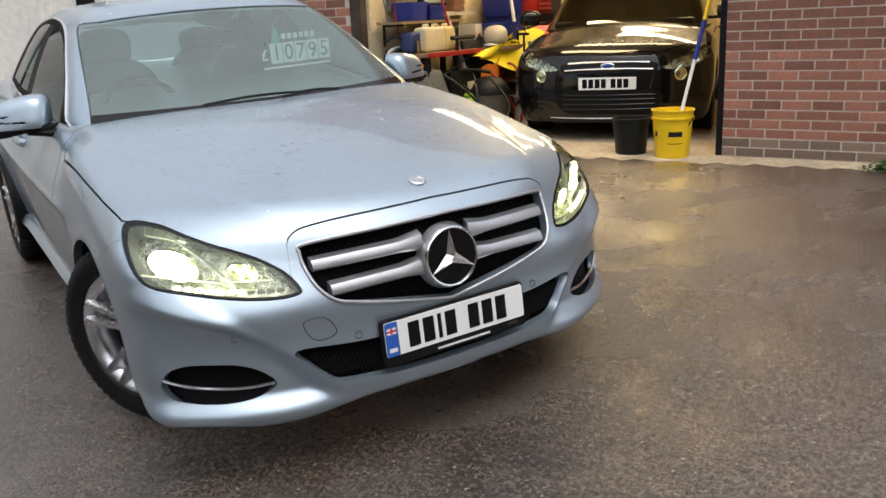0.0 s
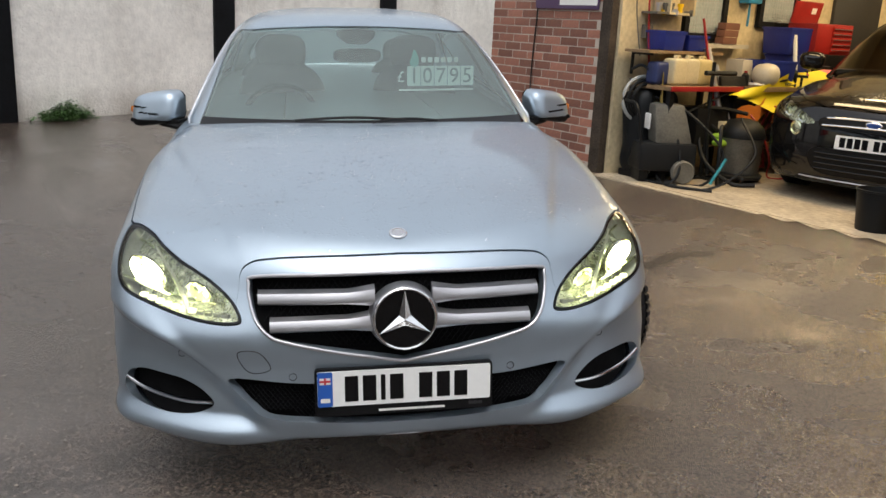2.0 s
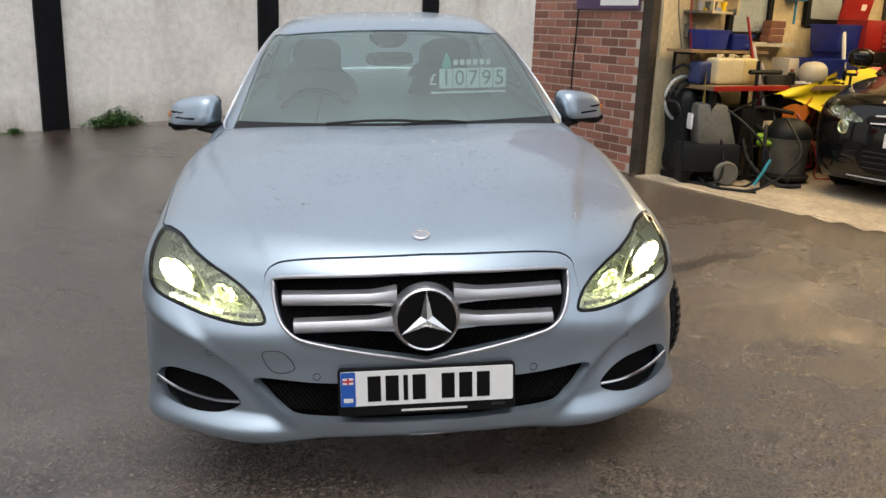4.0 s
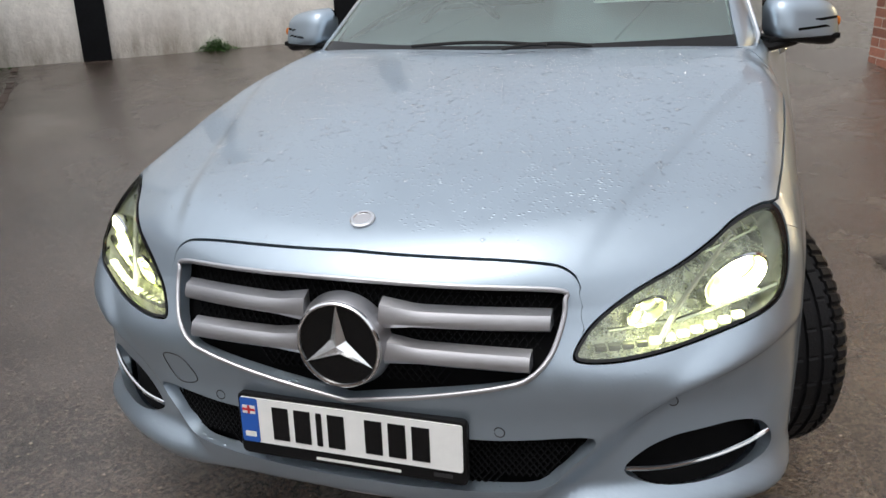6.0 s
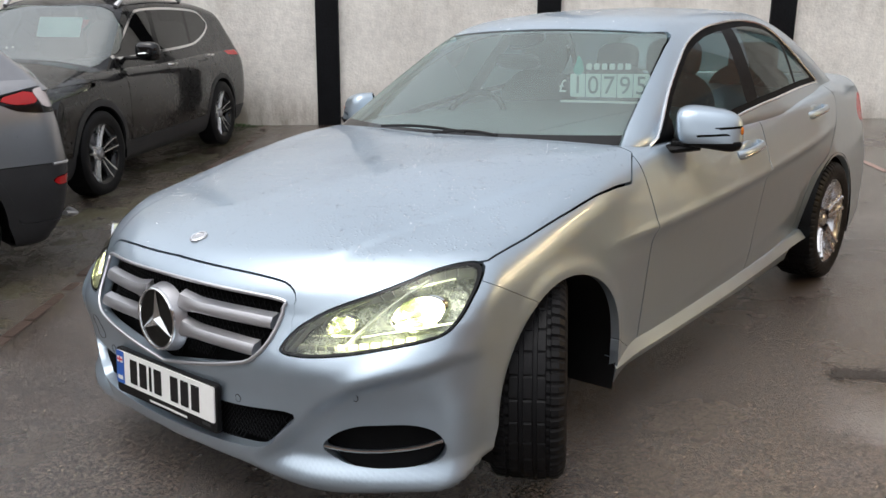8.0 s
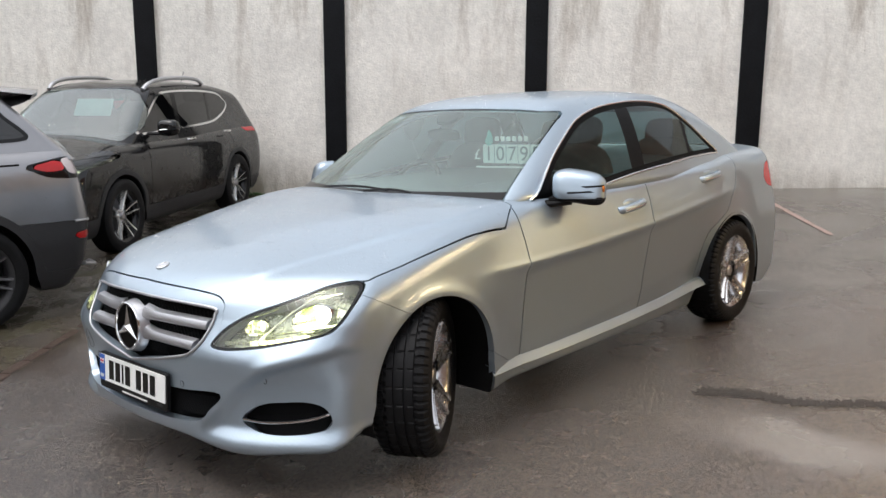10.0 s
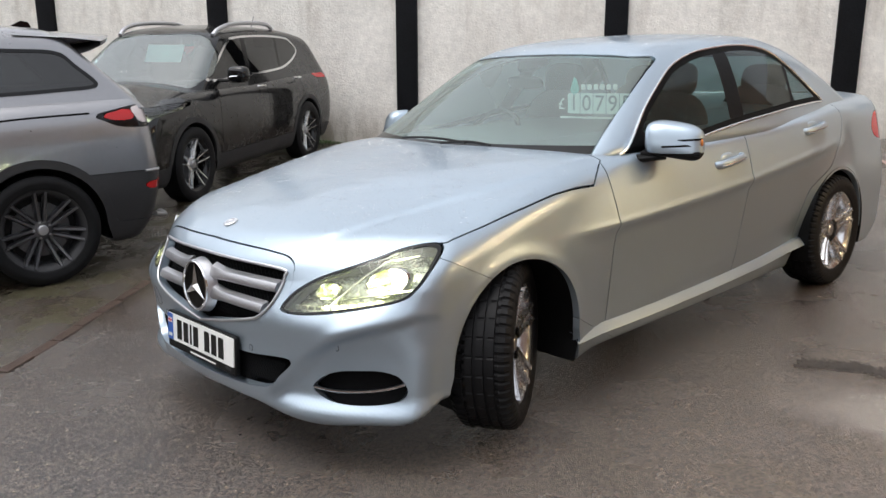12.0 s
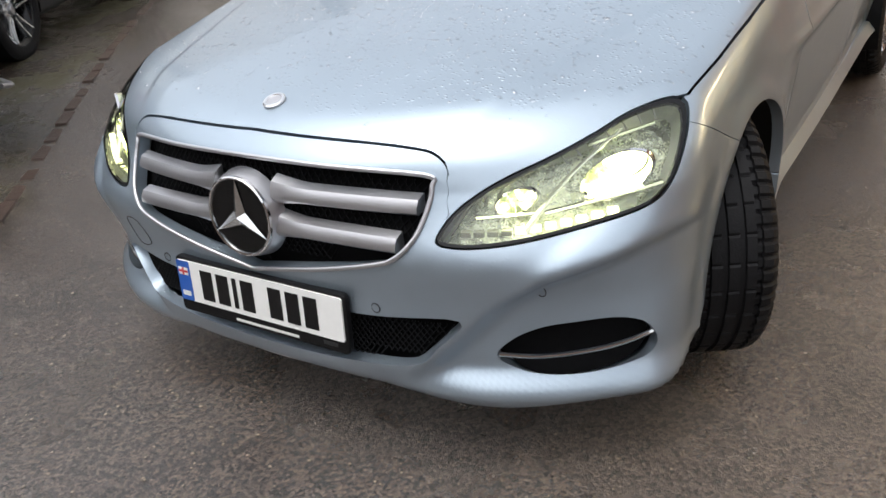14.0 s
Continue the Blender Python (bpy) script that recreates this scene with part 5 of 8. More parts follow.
    # cabin
    cab = wrap(saloon_cabin, 2.35, 3.2, 1.02, 240, 60, 70, 50)
    cab = clip(cab, cab.v[:, 2] - 0.86)
    loop = smooth_loop(SCREEN, 4)
    scr = np.minimum(inside(loop, cab.v[:, [0, 2]]), np.minimum(2.30 - cab.v[:, 1], 0.5 - cab.n[:, 1]))
    glass_skin, cab = split(cab, scr, 0.004)
    deep = inside(loop, glass_skin.v[:, [0, 2]])
    frit = clip(glass_skin, 0.006 - np.minimum(deep + 0.02 * (glass_skin.v[:, 2] < 1.36), 0.4 * (glass_skin.v[:, 2] - 0.994)))
    screen = panel("windscreen", glass_skin, M_GLASS, car, "rain-specked windscreen with a price sticker", 0.006)
    screen.visible_shadow = False
    panel("screen_border", pushed(frit, -0.0015), M_GLOSS, screen, "", 0.0)
    dlo = smooth_loop([(1.53, 0.918), (1.68, 1.012), (1.865, 1.147), (2.07, 1.262), (2.22, 1.327), (2.42, 1.374), (2.62, 1.396), (2.86, 1.409), (3.09, 1.400), (3.25, 1.362), (3.39, 1.270), (3.53, 1.155), (3.625, 1.080), (3.50, 1.078), (3.17, 1.070), (2.68, 1.042), (2.38, 1.016), (2.13, 0.985), (1.75, 0.930)], 5)
    for s in (-1, 1):
        win, cab = split(cab, side_of(cab, dlo, s, 0.3), 0.0)
        edge = inside(dlo, win.v[:, [1, 2]])
        keep = ~((dlo[:, 0] < 1.74) & (dlo[:, 1] < 0.965))
        rim = np.roll(dlo, -int(np.argmax(keep & ~np.roll(keep, 1))), 0)[:int(keep.sum())]
        far = flank_x(rim[:, 0], rim[:, 1])
        part("window_trim", tube(np.stack([s * (far + 0.003), rim[:, 0], rim[:, 1]], 1), 0.0065, 8), M_BRIGHT, car, "bright chrome window surround")
        panel("window_seal", clip(win, 0.030 - edge), M_VOID, car, "black rubber window seal", 0.0)
        band = lambda y0, y1, w: np.minimum(edge - 0.026, w - np.abs(win.v[:, 1] - (y0 + (y1 - y0) * (win.v[:, 2] - 1.0) / 0.38)))  # noqa: E731
        posts = (band(2.53, 2.68, 0.066), band(3.15, 3.365, 0.020), np.minimum(edge - 0.026, 1.745 + 0.55 * (win.v[:, 2] - 0.93) - win.v[:, 1]))
        for b in posts:
            panel("pillar", clip(win, b), M_MESH, car, "gloss black door pillar", 0.0)
        pane = panel("side_window", clip(win, np.minimum(edge - 0.028, -np.maximum(np.maximum(posts[0], posts[1]), posts[2]))), M_SIDE_GLASS, car, "dark green side window beaded with rain", 0.0)
        pane.visible_shadow = False
    rear = smooth_loop([(-0.60, 1.12), (-0.47, 1.33), (0.0, 1.355), (0.47, 1.33), (0.60, 1.12), (0.0, 1.10)], 6)
    r = np.minimum(inside(rear, cab.v[:, [0, 2]]), np.minimum(cab.v[:, 1] - 3.4, cab.n[:, 1] - 0.1))
    back, cab = split(cab, r, 0.004)
    back = panel("rear_window", back, M_GLASS, car, "", 0.006)
    back.visible_shadow = False
    top = panel("roof", cab, M_PAINT, car, "silver-blue roof and screen pillars", 0.02)
    tagged(part("standing_rain", rain_on(cab, 1800, 5, lambda p: 0.9 * (p[:, 2] > 1.30)), M_DROP, top, "clear beads of standing rain"), kind="stuff")
    saloon_nose_parts(car, body)
    for s in (-1, 1):
        wheel(car, (0.778 if s > 0 else -0.742, HUBS[0], 0.327), s, 0.327, 0.222, 0.235, saloon_spokes, M_ALLOY, 32.0)
        wheel(car, (s * 0.775, HUBS[1] + 0.03, 0.327), s, 0.327, 0.222, 0.235, saloon_spokes, M_ALLOY)
        # door mirror
        m = Matrix.Translation((s * 0.925, 1.795, 1.012)) @ pose(0, 0, 0, 0, 0, s * 24)
        v, f = blob(0.245, 0.150, 0.150, power=3.8, rows=80, around=96)
        v[:, 1] *= np.where(v[:, 1] < 0, 1.0 + 0.25 * s * v[:, 0] / -0.12, 1.0)
        v[:, 2] += 0.010 * np.cos(s * v[:, 0] / 0.12 * 1.2 + 0.5) - 0.012 * (s * v[:, 0] / 0.12)
        v[:, 1] += 0.24 * (v[:, 2] + 0.05) * (v[:, 1] < 0.02)
        shell = Skin(*[np.array(q) for q in tri(moved((v, f), m))])
        low = clip(shell, 0.966 - shell.v[:, 2])
        shell = clip(shell, shell.v[:, 2] - 0.970)
        slots = []
        inv = np.array(m.inverted())
        for z, a0 in ((1.022, -0.005), (0.999, -0.045)):
            loc = shell.v @ inv[:3, :3].T + inv[:3, 3]
            slot, shell = split(shell, np.minimum(0.0045 - np.abs(shell.v[:, 2] - z - 0.04 * (loc[:, 0] * s)), np.minimum(s * loc[:, 0] - a0, -0.012 - loc[:, 1])), 0.0)
            slots.append(largest(slot))
        mir = panel("door_mirror", shell, M_PAINT, car, "silver door mirror on a black foot", 0.01)
        for slot in slots:
            panel("mirror_slot", pushed(slot, 0.002), M_VOID, mir, "", 0.0)
        panel("mirror_base", low, M_DARK, mir, "", 0.01)
        part("mirror_foot", moved(box(0.25, 0.13, 0.020, (0, 0, 0), 0.008), m @ pose(-s * 0.01, 0.01, -0.056)), M_DARK, mir)
        part("mirror_arm", tube([(s * 0.75, 1.68, 0.940), (s * 0.82, 1.71, 0.945), (s * 0.90, 1.77, 0.955)], 0.030, 10, 0.6), M_DARK, mir)
        part("mirror_indicator", moved(blob(0.012, 0.030, 0.030), m @ pose(s * 0.116, -0.02, 0.0)), M_AMBER, mir)
    for ob in car.children:
        if ob.name.split(".")[0] in ("windscreen", "roof", "window_trim", "window_seal", "pillar", "side_window", "rear_window"):
            ob.location.x = 0.010
    saloon_fittings(car)
    return car


def on_screen(x, z, out=0.0):
    """A place on the windscreen and the way it faces, as a pose: x across, y up the glass."""
    y = 1.27 + 1.75 * (z - 0.985) + 0.40 * x * x
    a = Vector((1, 0.8 * x, 0)).normalized()
    u = Vector((0, 1.75, 1)).normalized()
    w = a.cross(u).normalized()
    u = w.cross(a)
    m = Matrix((a, u, w)).transposed().to_4x4()
    return Matrix.Translation(Vector((x, y, z)) + w * out) @ m


def saloon_fittings(car):
    # cabin furniture
    dash = smooth_line([(1.36, 0.93), (1.60, 0.965), (1.85, 0.955), (1.98, 0.90), (2.0, 0.72)], 5)
    xs = np.linspace(-0.70, 0.70, 15)
    v = np.array([[(x, y + 0.10 * x * x, z - 0.02 * abs(x)) for y, z in dash] for x in xs]).reshape(-1, 3)
    k = len(dash)
    part("dashboard", (v, [(i * k + j, i * k + k + j, i * k + k + j + 1, i * k + j + 1) for i in range(14) for j in range(k - 1)]), M_DARK, car)
    for x, y, rear in ((-0.37, 2.55, 0), (0.37, 2.55, 0), (-0.42, 3.45, 1), (0.42, 3.45, 1)):
        seat = part("seat", moved(blob(0.50, 0.16, 0.66, power=3.0), pose(x, y, 0.86, -14, 0, 0)), M_FABRIC, car, "dark cloth car seat")
        part("headrest", moved(blob(0.27, 0.10, 0.19, power=3.2), pose(x, y + 0.10, 1.24 if not rear else 1.20, -10, 0, 0)), M_FABRIC, seat)
        part("cushion", moved(blob(0.52, 0.52, 0.18, power=3.0), pose(x, y - 0.26, 0.58, 4, 0, 0)), M_FABRIC, seat)
    part("steering_wheel", moved(tube([(0.185 * math.cos(a), 0.185 * math.sin(a), 0) for a in np.linspace(0, 2 * np.pi, 33)], 0.014, 8, caps=False), pose(-0.37, 2.02, 0.93, 62, 0, 0)), M_DARK, car)
    part("floor_pan", box(1.5, 2.9, 0.05, (0, 2.7, 0.36)), M_DARK, car)
    part("mirror", moved(blob(0.23, 0.03, 0.07, power=3.5), on_screen(0.0, 1.315, -0.07)), M_DARK, car, "dark rear-view mirror")
    shield = smooth_loop([(-0.085, 0.0), (0.085, 0.0), (0.060, -0.075), (0.03, -0.095), (-0.03, -0.095), (-0.060, -0.075)], 4)
    part("sensor_shield", moved(slab(shield, 0.02), on_screen(0.0, 1.376, -0.025)), M_GLOSS, car)
    # price card behind the glass
    pale, grey_ink = mat("price_card", (0.62, 0.74, 0.70), 0.6, vary=0.04), mat("price_ink", (0.12, 0.16, 0.17), 0.6, vary=0.03)
    teal, chalk = mat("sticker_teal", (0.10, 0.42, 0.36), 0.5, vary=0.05), mat("sticker_white", (0.72, 0.78, 0.76), 0.6, vary=0.03)
    at = Matrix.Translation((0.418, 1.945, 1.155)) @ pose(0, 0, 0, 90, 0, 9)
    card = part("price_sticker", moved(slab(smooth_box(0.348, 0.097, 0.008), 0.001), at), pale, car, "pale window card showing the price 10795")
    for n, d in enumerate("10795"):
        words("digit", d, 0.105, grey_ink, card, at @ pose(-0.139 + 0.0695 * n, -0.002, 0.003))
        if n:
            part("divider", moved(slab(smooth_box(0.003, 0.097, 0.001), 0.001), at @ pose(-0.174 + 0.0695 * n, 0, 0.0022)), grey_ink, card)
    words("pound_sign", "\u00a3", 0.075, chalk, card, at @ pose(-0.208, -0.006, 0.003))
    for n in range(6):
        part("logo_bar", moved(slab(smooth_box(0.024, 0.026, 0.006), 0.001), at @ pose(-0.090 + 0.034 * n, 0.078, 0)), chalk, card)
    flame = smooth_loop([(0.0, 0.045), (0.020, 0.012), (0.022, -0.022), (0.0, -0.040), (-0.022, -0.020), (-0.013, 0.01)], 5)
    part("logo_flame", moved(slab(flame, 0.001), at @ pose(-0.138, 0.080, 0)), teal, card)
    part("text_bar", moved(slab(smooth_box(0.39, 0.009, 0.002), 0.001), at @ pose(-0.022, -0.068, 0)), chalk, card)
    # wipers
    for x0, x1, lift in ((-0.30, 0.16, 0.004), (0.02, 0.30, -0.002)):
        xs = np.linspace(x0, x1, 10)
        pts = [tuple(on_screen(x, 0.992 + lift + 0.012 * math.sin((x - x0) / (x1 - x0) * 3.0), 0.018).translation) for x in xs]
        part("wiper", tube(pts, 0.006, 6), M_DARK, car, "black windscreen wiper")
    cowl = np.array([[(x, 1.20 + 0.38 * x * x + d, 0.978 - 0.05 * x * x + h) for d, h in ((0.0, 0.004), (0.07, 0.0), (0.14, 0.022))] for x in np.linspace(-0.73, 0.73, 21)]).reshape(-1, 3)
    part("cowl", (cowl, [(i * 3 + j, i * 3 + 3 + j, i * 3 + 4 + j, i * 3 + 1 + j) for i in range(20) for j in range(2)]), M_DARK, car)
    # nose details: towing cover, parking sensors, lip strip, undertray
    for x in (-0.33, 0.33, -0.66, 0.66):
        z = 0.405 if abs(x) < 0.5 else 0.445
        ring = [(x + 0.011 * math.cos(a), float(skin_y(x, z)) - 0.001, z + 0.011 * math.sin(a)) for a in np.linspace(0, 2 * np.pi, 21)]
        part("parking_sensor", tube(ring, 0.0012, 5, caps=False), M_TRIM, car)
    cover = smooth_loop([(-0.488, 0.480), (-0.428, 0.484), (-0.394, 0.432), (-0.436, 0.414), (-0.470, 0.428)], 6)
    part("towing_cover", frame_ring(cover, skin_y, 0.0016, 0.0, around=5), M_TRIM, car)
    xs = np.linspace(-0.30, 0.30, 31)
    lipz = 0.193 - 0.026 * np.clip((np.abs(xs) - 0.28) / 0.27, 0, 1) ** 2
    part("lip_strip", tube(np.stack([xs, 0.040 + 0.36 * xs ** 2, lipz + 0.004], 1), 0.0022, 6), M_SILVER, car)
    # the unseen underside as one flat sheet, lengthened to block light below the car
    part("undertray", box(1.26, 3.9, 0.02, (0, 2.25, 0.175)), M_VOID, car)


def tri(piece):
    v, f = piece
    out = []
    for q in f:
        for k in range(1, len(q) - 1):
            out.append((q[0], q[k], q[k + 1]))
    return v, out


silver_saloon()


# ---- the other cars ----
def car_fields(top, nose, tail, wide, roof, screen, back, sweep=0.35, tail_sweep=0.25, low=0.22, flank=0.80, crown=0.11, edge=0.10, lean=0.42):
    """Fields of a lower body and a cabin. screen: (y, z, slope) at the foot of the windscreen, back: the same at the tail glass."""
    top, nose, tail, wide, roof = (curve(k) for k in (top, nose, tail, wide, roof))

    def body(p):
        x, y, z = np.abs(p[:, 0]), p[:, 1], p[:, 2]
        mid = (nose(0.6) + tail(0.6)) / 2
        side = x - wide(z) + 0.06 * np.clip(np.abs(y - mid) / 2.2 - 0.35, 0, 1) ** 2
        f = smax(side, z - top(y) + crown * (x / 0.85) ** 2.4, edge)
        f = smax(f, nose(z) + sweep * x ** 2.1 - y, 0.06)
        f = smax(f, y - tail(z) + tail_sweep * x ** 2.3, 0.08)
        return smax(f, low - z, 0.03)

    def cabin(p):
        x, y, z = np.abs(p[:, 0]), p[:, 1], p[:, 2]
        s = (screen[0] + screen[2] * (z - screen[1]) + 0.35 * x ** 2 - y) / math.hypot(1, screen[2])
        b = (y - back[0] + back[2] * (z - back[1]) + 0.22 * x ** 2) / math.hypot(1, back[2])
        d = (x - flank + lean * (z - 1.0) + 0.05 * np.clip((screen[0] + 1.2 - y) / 1.2, 0, 1) ** 1.5) * 0.92
        f = smax(s, z - roof(y) + 0.05 * (x / 0.6) ** 3, 0.06)
        f = smax(f, b, 0.08)
        f = smax(f, d, 0.07)
        return smax(f, 0.7 - z, 0.02)
    return body, cabin


def twin_spokes(n, pair, wide):
    def make(rim, h):
        ring = lathe([(0.03, h * 0.45), (0.06, h * 0.45), (0.075, h * 0.38), (0.075, h * 0.2), (0.03, h * 0.2)], 32, "x")
        return joined(ring, spoke_ring(n, 0.06, rim - 0.008, wide, wide * 0.8, h * 0.45, h * 0.76, 0.03, pair=pair))
    return make


def car_shell(car, body, cabin, hubs, arch, paint, dlo, screen_loop, pillars, trim, glass_side, cladding=None, lamps=(), screen_front=2.4, screen_glass=M_SCREEN):
    """Skins of a car, split into panels. lamps: (name, outline, plane, material, label)."""
    body = arches(body, hubs, arch)
    made = {}
    for name, loop, plane, material, label, s in lamps:
        loop = np.asarray(loop, float)
        if plane == "front":
            region = front_of(body, loop * (s, 1), 1.2)
        elif plane == "rear":
            region = np.minimum(inside(loop * (s, 1), body.v[:, [0, 2]]), np.minimum(body.v[:, 1] - 2.5, body.n[:, 1] - 0.1))
        else:
            region = side_of(body, loop, s, 0.45)
        piece, body = split(body, region, 0.004)
        ob = panel(name, piece, material, car, label, 0.02)
        made.setdefault(name, []).append((ob, piece, s))
    if cladding is not None:
        low = cladding - body.v[:, 2]
        for y, z in hubs:
            ring = arch + 0.055 - np.hypot(body.v[:, 1] - y, body.v[:, 2] - z)
            low = np.maximum(low, np.minimum(ring, np.abs(body.v[:, 0]) - 0.55))
        clad, body = split(body, low, 0.002)
        panel("cladding", pushed(clad, -0.006), M_TRIM, car, "dark grey plastic cladding", 0.02)
    loop = smooth_loop(screen_loop, 4)
    scr = np.minimum(inside(loop, cabin.v[:, [0, 2]]), np.minimum(screen_front - cabin.v[:, 1], -cabin.n[:, 1] - 0.05))
    glass_skin, cabin = split(cabin, scr, 0.004)
    pane = panel("windscreen", glass_skin, screen_glass, car, "rain-wet windscreen", 0.006)
    pane.visible_shadow = False
    loop = smooth_loop(dlo, 5)
    for s in (-1, 1):
        win, cabin = split(cabin, side_of(cabin, loop, s, 0.3), 0.0)
        edge = inside(loop, win.v[:, [1, 2]])
        panel("window_trim", pushed(clip(win, 0.022 - edge), -0.004), trim, car, "", 0.008)
        pil = np.full(len(win.v), -1.0)
        for y0, tilt, w in pillars:
            one = np.minimum(edge - 0.02, w - np.abs(win.v[:, 1] - y0 - tilt * (win.v[:, 2] - 1.2)))
            panel("pillar", clip(win, one), M_GLOSS, car, "", 0.0)
            pil = np.maximum(pil, one)
        pane = panel("side_window", clip(win, np.minimum(edge - 0.018, -pil)), glass_side, car, "", 0.0)
        pane.visible_shadow = False
        for y, z in hubs:
            wheel_well(car, y, z, arch, s)
    panel("roof", cabin, paint, car, "", 0.02)
    return body, made


def cut_doors(car, body, lines, low, high, paint, handles, handle_mat):
    for s in (-1, 1):
        for (y0, y1), (hy, hz, hx) in zip(zip(lines, lines[1:]), handles):
            door, body = split(body, side_of(body, [(y0, low), (y0 + 0.02, high), (y1 + 0.02, high), (y1, low)], s, 0.4), 0.008)
            d = panel("door", door, paint, car)
            bar = smooth_line([(hx, hy - 0.1, hz), (hx + 0.02, hy - 0.05, hz), (hx + 0.02, hy + 0.05, hz), (hx, hy + 0.1, hz)], 5) * (s, 1, 1)
            part("handle", tube(bar, 0.012, 8), handle_mat, d, "bright door handle" if handle_mat is M_CHROME else "")
    return body


def seats_in(car, y, z, x=0.36):
    for sx in (-x, x):
        seat = part("seat", moved(blob(0.50, 0.16, 0.66, power=3.0), pose(sx, y, z, -14, 0, 0)), M_FABRIC, car)
        part("headrest", moved(blob(0.27, 0.10, 0.19, power=3.2), pose(sx, y + 0.10, z + 0.40, -10, 0, 0)), M_FABRIC, seat)


def door_mirror(car, s, x, y, z, paint, strip=None):
    m = part("door_mirror", moved(blob(0.23, 0.15, 0.17, power=3.0), pose(s * x, y, z, 0, 0, -s * 8)), paint, car)
    part("mirror_arm", tube([(s * (x - 0.20), y - 0.04, z - 0.06), (s * (x - 0.10), y, z - 0.06), (s * x, y, z - 0.05)], 0.03, 8, 0.6), M_DARK, m)
    if strip:
        line = smooth_line([(x - 0.06, y - 0.074, z - 0.02), (x + 0.04, y - 0.068, z - 0.01), (x + 0.10, y - 0.045, z + 0.005)], 6) * (s, 1, 1)
        part("mirror_strip", tube(line, 0.008, 6), strip, m)


def black_crossover():
    """The black car with its tail to the white wall."""
    scale = 0.93
    car = thing("crossover_car", "black five-door crossover car with chrome window line and roof rails", "car", pose(-4.36, 0.96, 0.010, 0.5, 0, 32.5) @ Matrix.Scale(scale, 4))
    body, cabin = car_fields(
        top=[(-0.05, 0.70), (0.05, 0.86), (0.2, 0.96), (0.6, 1.04), (1.1, 1.11), (2.5, 1.13), (4.4, 1.16), (4.7, 1.1)],
        nose=[(0.2, 0.12), (0.4, 0.02), (0.6, 0.0), (0.8, 0.04), (1.0, 0.15)], tail=[(0.25, 4.5), (0.45, 4.62), (0.7, 4.64), (1.0, 4.58), (1.2, 4.5)],
        wide=[(0.15, 0.80), (0.3, 0.87), (0.6, 0.91), (0.85, 0.905), (1.0, 0.87), (1.2, 0.80)],
        roof=[(1.9, 1.565), (2.2, 1.615), (2.8, 1.64), (3.6, 1.605), (4.2, 1.52), (4.6, 1.42)], screen=(1.10, 1.06, 1.65), back=(4.52, 1.12, 0.55), flank=0.83, lean=0.40)
    hubs = ((0.93, 0.365), (3.635, 0.365))
    lamp = smooth_loop([(0.38, 0.80), (0.52, 0.86), (0.72, 0.93), (0.86, 0.95), (0.87, 0.87), (0.76, 0.80), (0.55, 0.76)], 5)
    tail = smooth_loop([(3.96, 1.03), (4.10, 1.20), (4.6, 1.24), (4.7, 1.0), (4.2, 0.98)], 5)
    lamps = [("head_lamp", lamp, "front", M_LENS, "clear head lamp", s) for s in (-1, 1)] + [("tail_lamp", tail, "side", M_RED, "red tail lamp", s) for s in (-1, 1)]
    dlo = [(1.48, 1.10), (1.76, 1.27), (2.13, 1.47), (2.36, 1.52), (2.99, 1.525), (3.58, 1.49), (3.74, 1.42), (3.80, 1.335), (3.66, 1.25), (3.36, 1.165), (3.07, 1.13), (2.4, 1.11)]
    scr = [(-0.72, 1.06), (-0.56, 1.50), (0.0, 1.545), (0.56, 1.50), (0.72, 1.06), (0.0, 1.05)]
    shell, made = car_shell(car, wrap(body, 1.0, 3.6, 0.70, 180, 50, 70, 30), clip_low(wrap(cabin, 2.5, 3.6, 1.15, 160, 40, 40, 34), 1.0), hubs, 0.395, M_BLACK_PAINT, dlo, scr, [(2.38, 0.45, 0.05), (3.17, 0.50, 0.032)], M_CHROME, M_TINT, 0.40, lamps)
    for ob, piece, s in made["head_lamp"]:
        ob.visible_shadow = False
        panel("housing", pushed(piece, 0.05), M_REFLECT, ob, "", 0.0)
    shell = cut_doors(car, shell, [1.45, 2.55, 3.50], 0.40, 1.30, M_BLACK_PAINT, [(2.38, 1.00, 0.90), (3.36, 1.03, 0.89)], M_CHROME)
    panel("shell", shell, M_BLACK_PAINT, car, "", 0.03)
    for s in (-1, 1):
        for y, z in hubs:
            wheel(car, (s * 0.80, y, 0.362), s, 0.362, 0.246, 0.225, twin_spokes(5, 0.042, 0.024), M_BRIGHT, detail=False, barrel_mat=M_GLOSS)
        door_mirror(car, s, 0.98, 1.72, 1.16, M_BLACK_PAINT, M_CHROME)
        rail = smooth_line([(0.55, 2.02, 1.54), (0.565, 2.14, 1.605), (0.575, 2.40, 1.650), (0.58, 2.9, 1.660), (0.575, 3.25, 1.640), (0.56, 3.42, 1.590)], 8) * (s, 1, 1)
        part("roof_rail", tube(rail, 0.022, 8), M_SILVER, car, "silver roof rail")
    part("sticker", moved(slab(smooth_box(0.42, 0.20, 0.01), 0.002), pose(0.12, 1.78, 1.36, 60, 0, 0)), mat("pale_card", (0.42, 0.55, 0.55), 0.6), car, "pale card in the windscreen")
    part("aerial", tube([(0.0, 3.95, 1.53), (0.0, 4.10, 1.74)], 0.004, 6), M_DARK, car)
    part("dashboard", box(1.3, 0.5, 0.1, (0, 1.55, 1.0), 0.03), M_DARK, car)
    seats_in(car, 2.6, 1.05)
    seats_in(car, 3.5, 1.05)
    part("floor_pan", box(1.4, 3.0, 0.05, (0, 2.6, 0.5)), M_DARK, car)
    return car


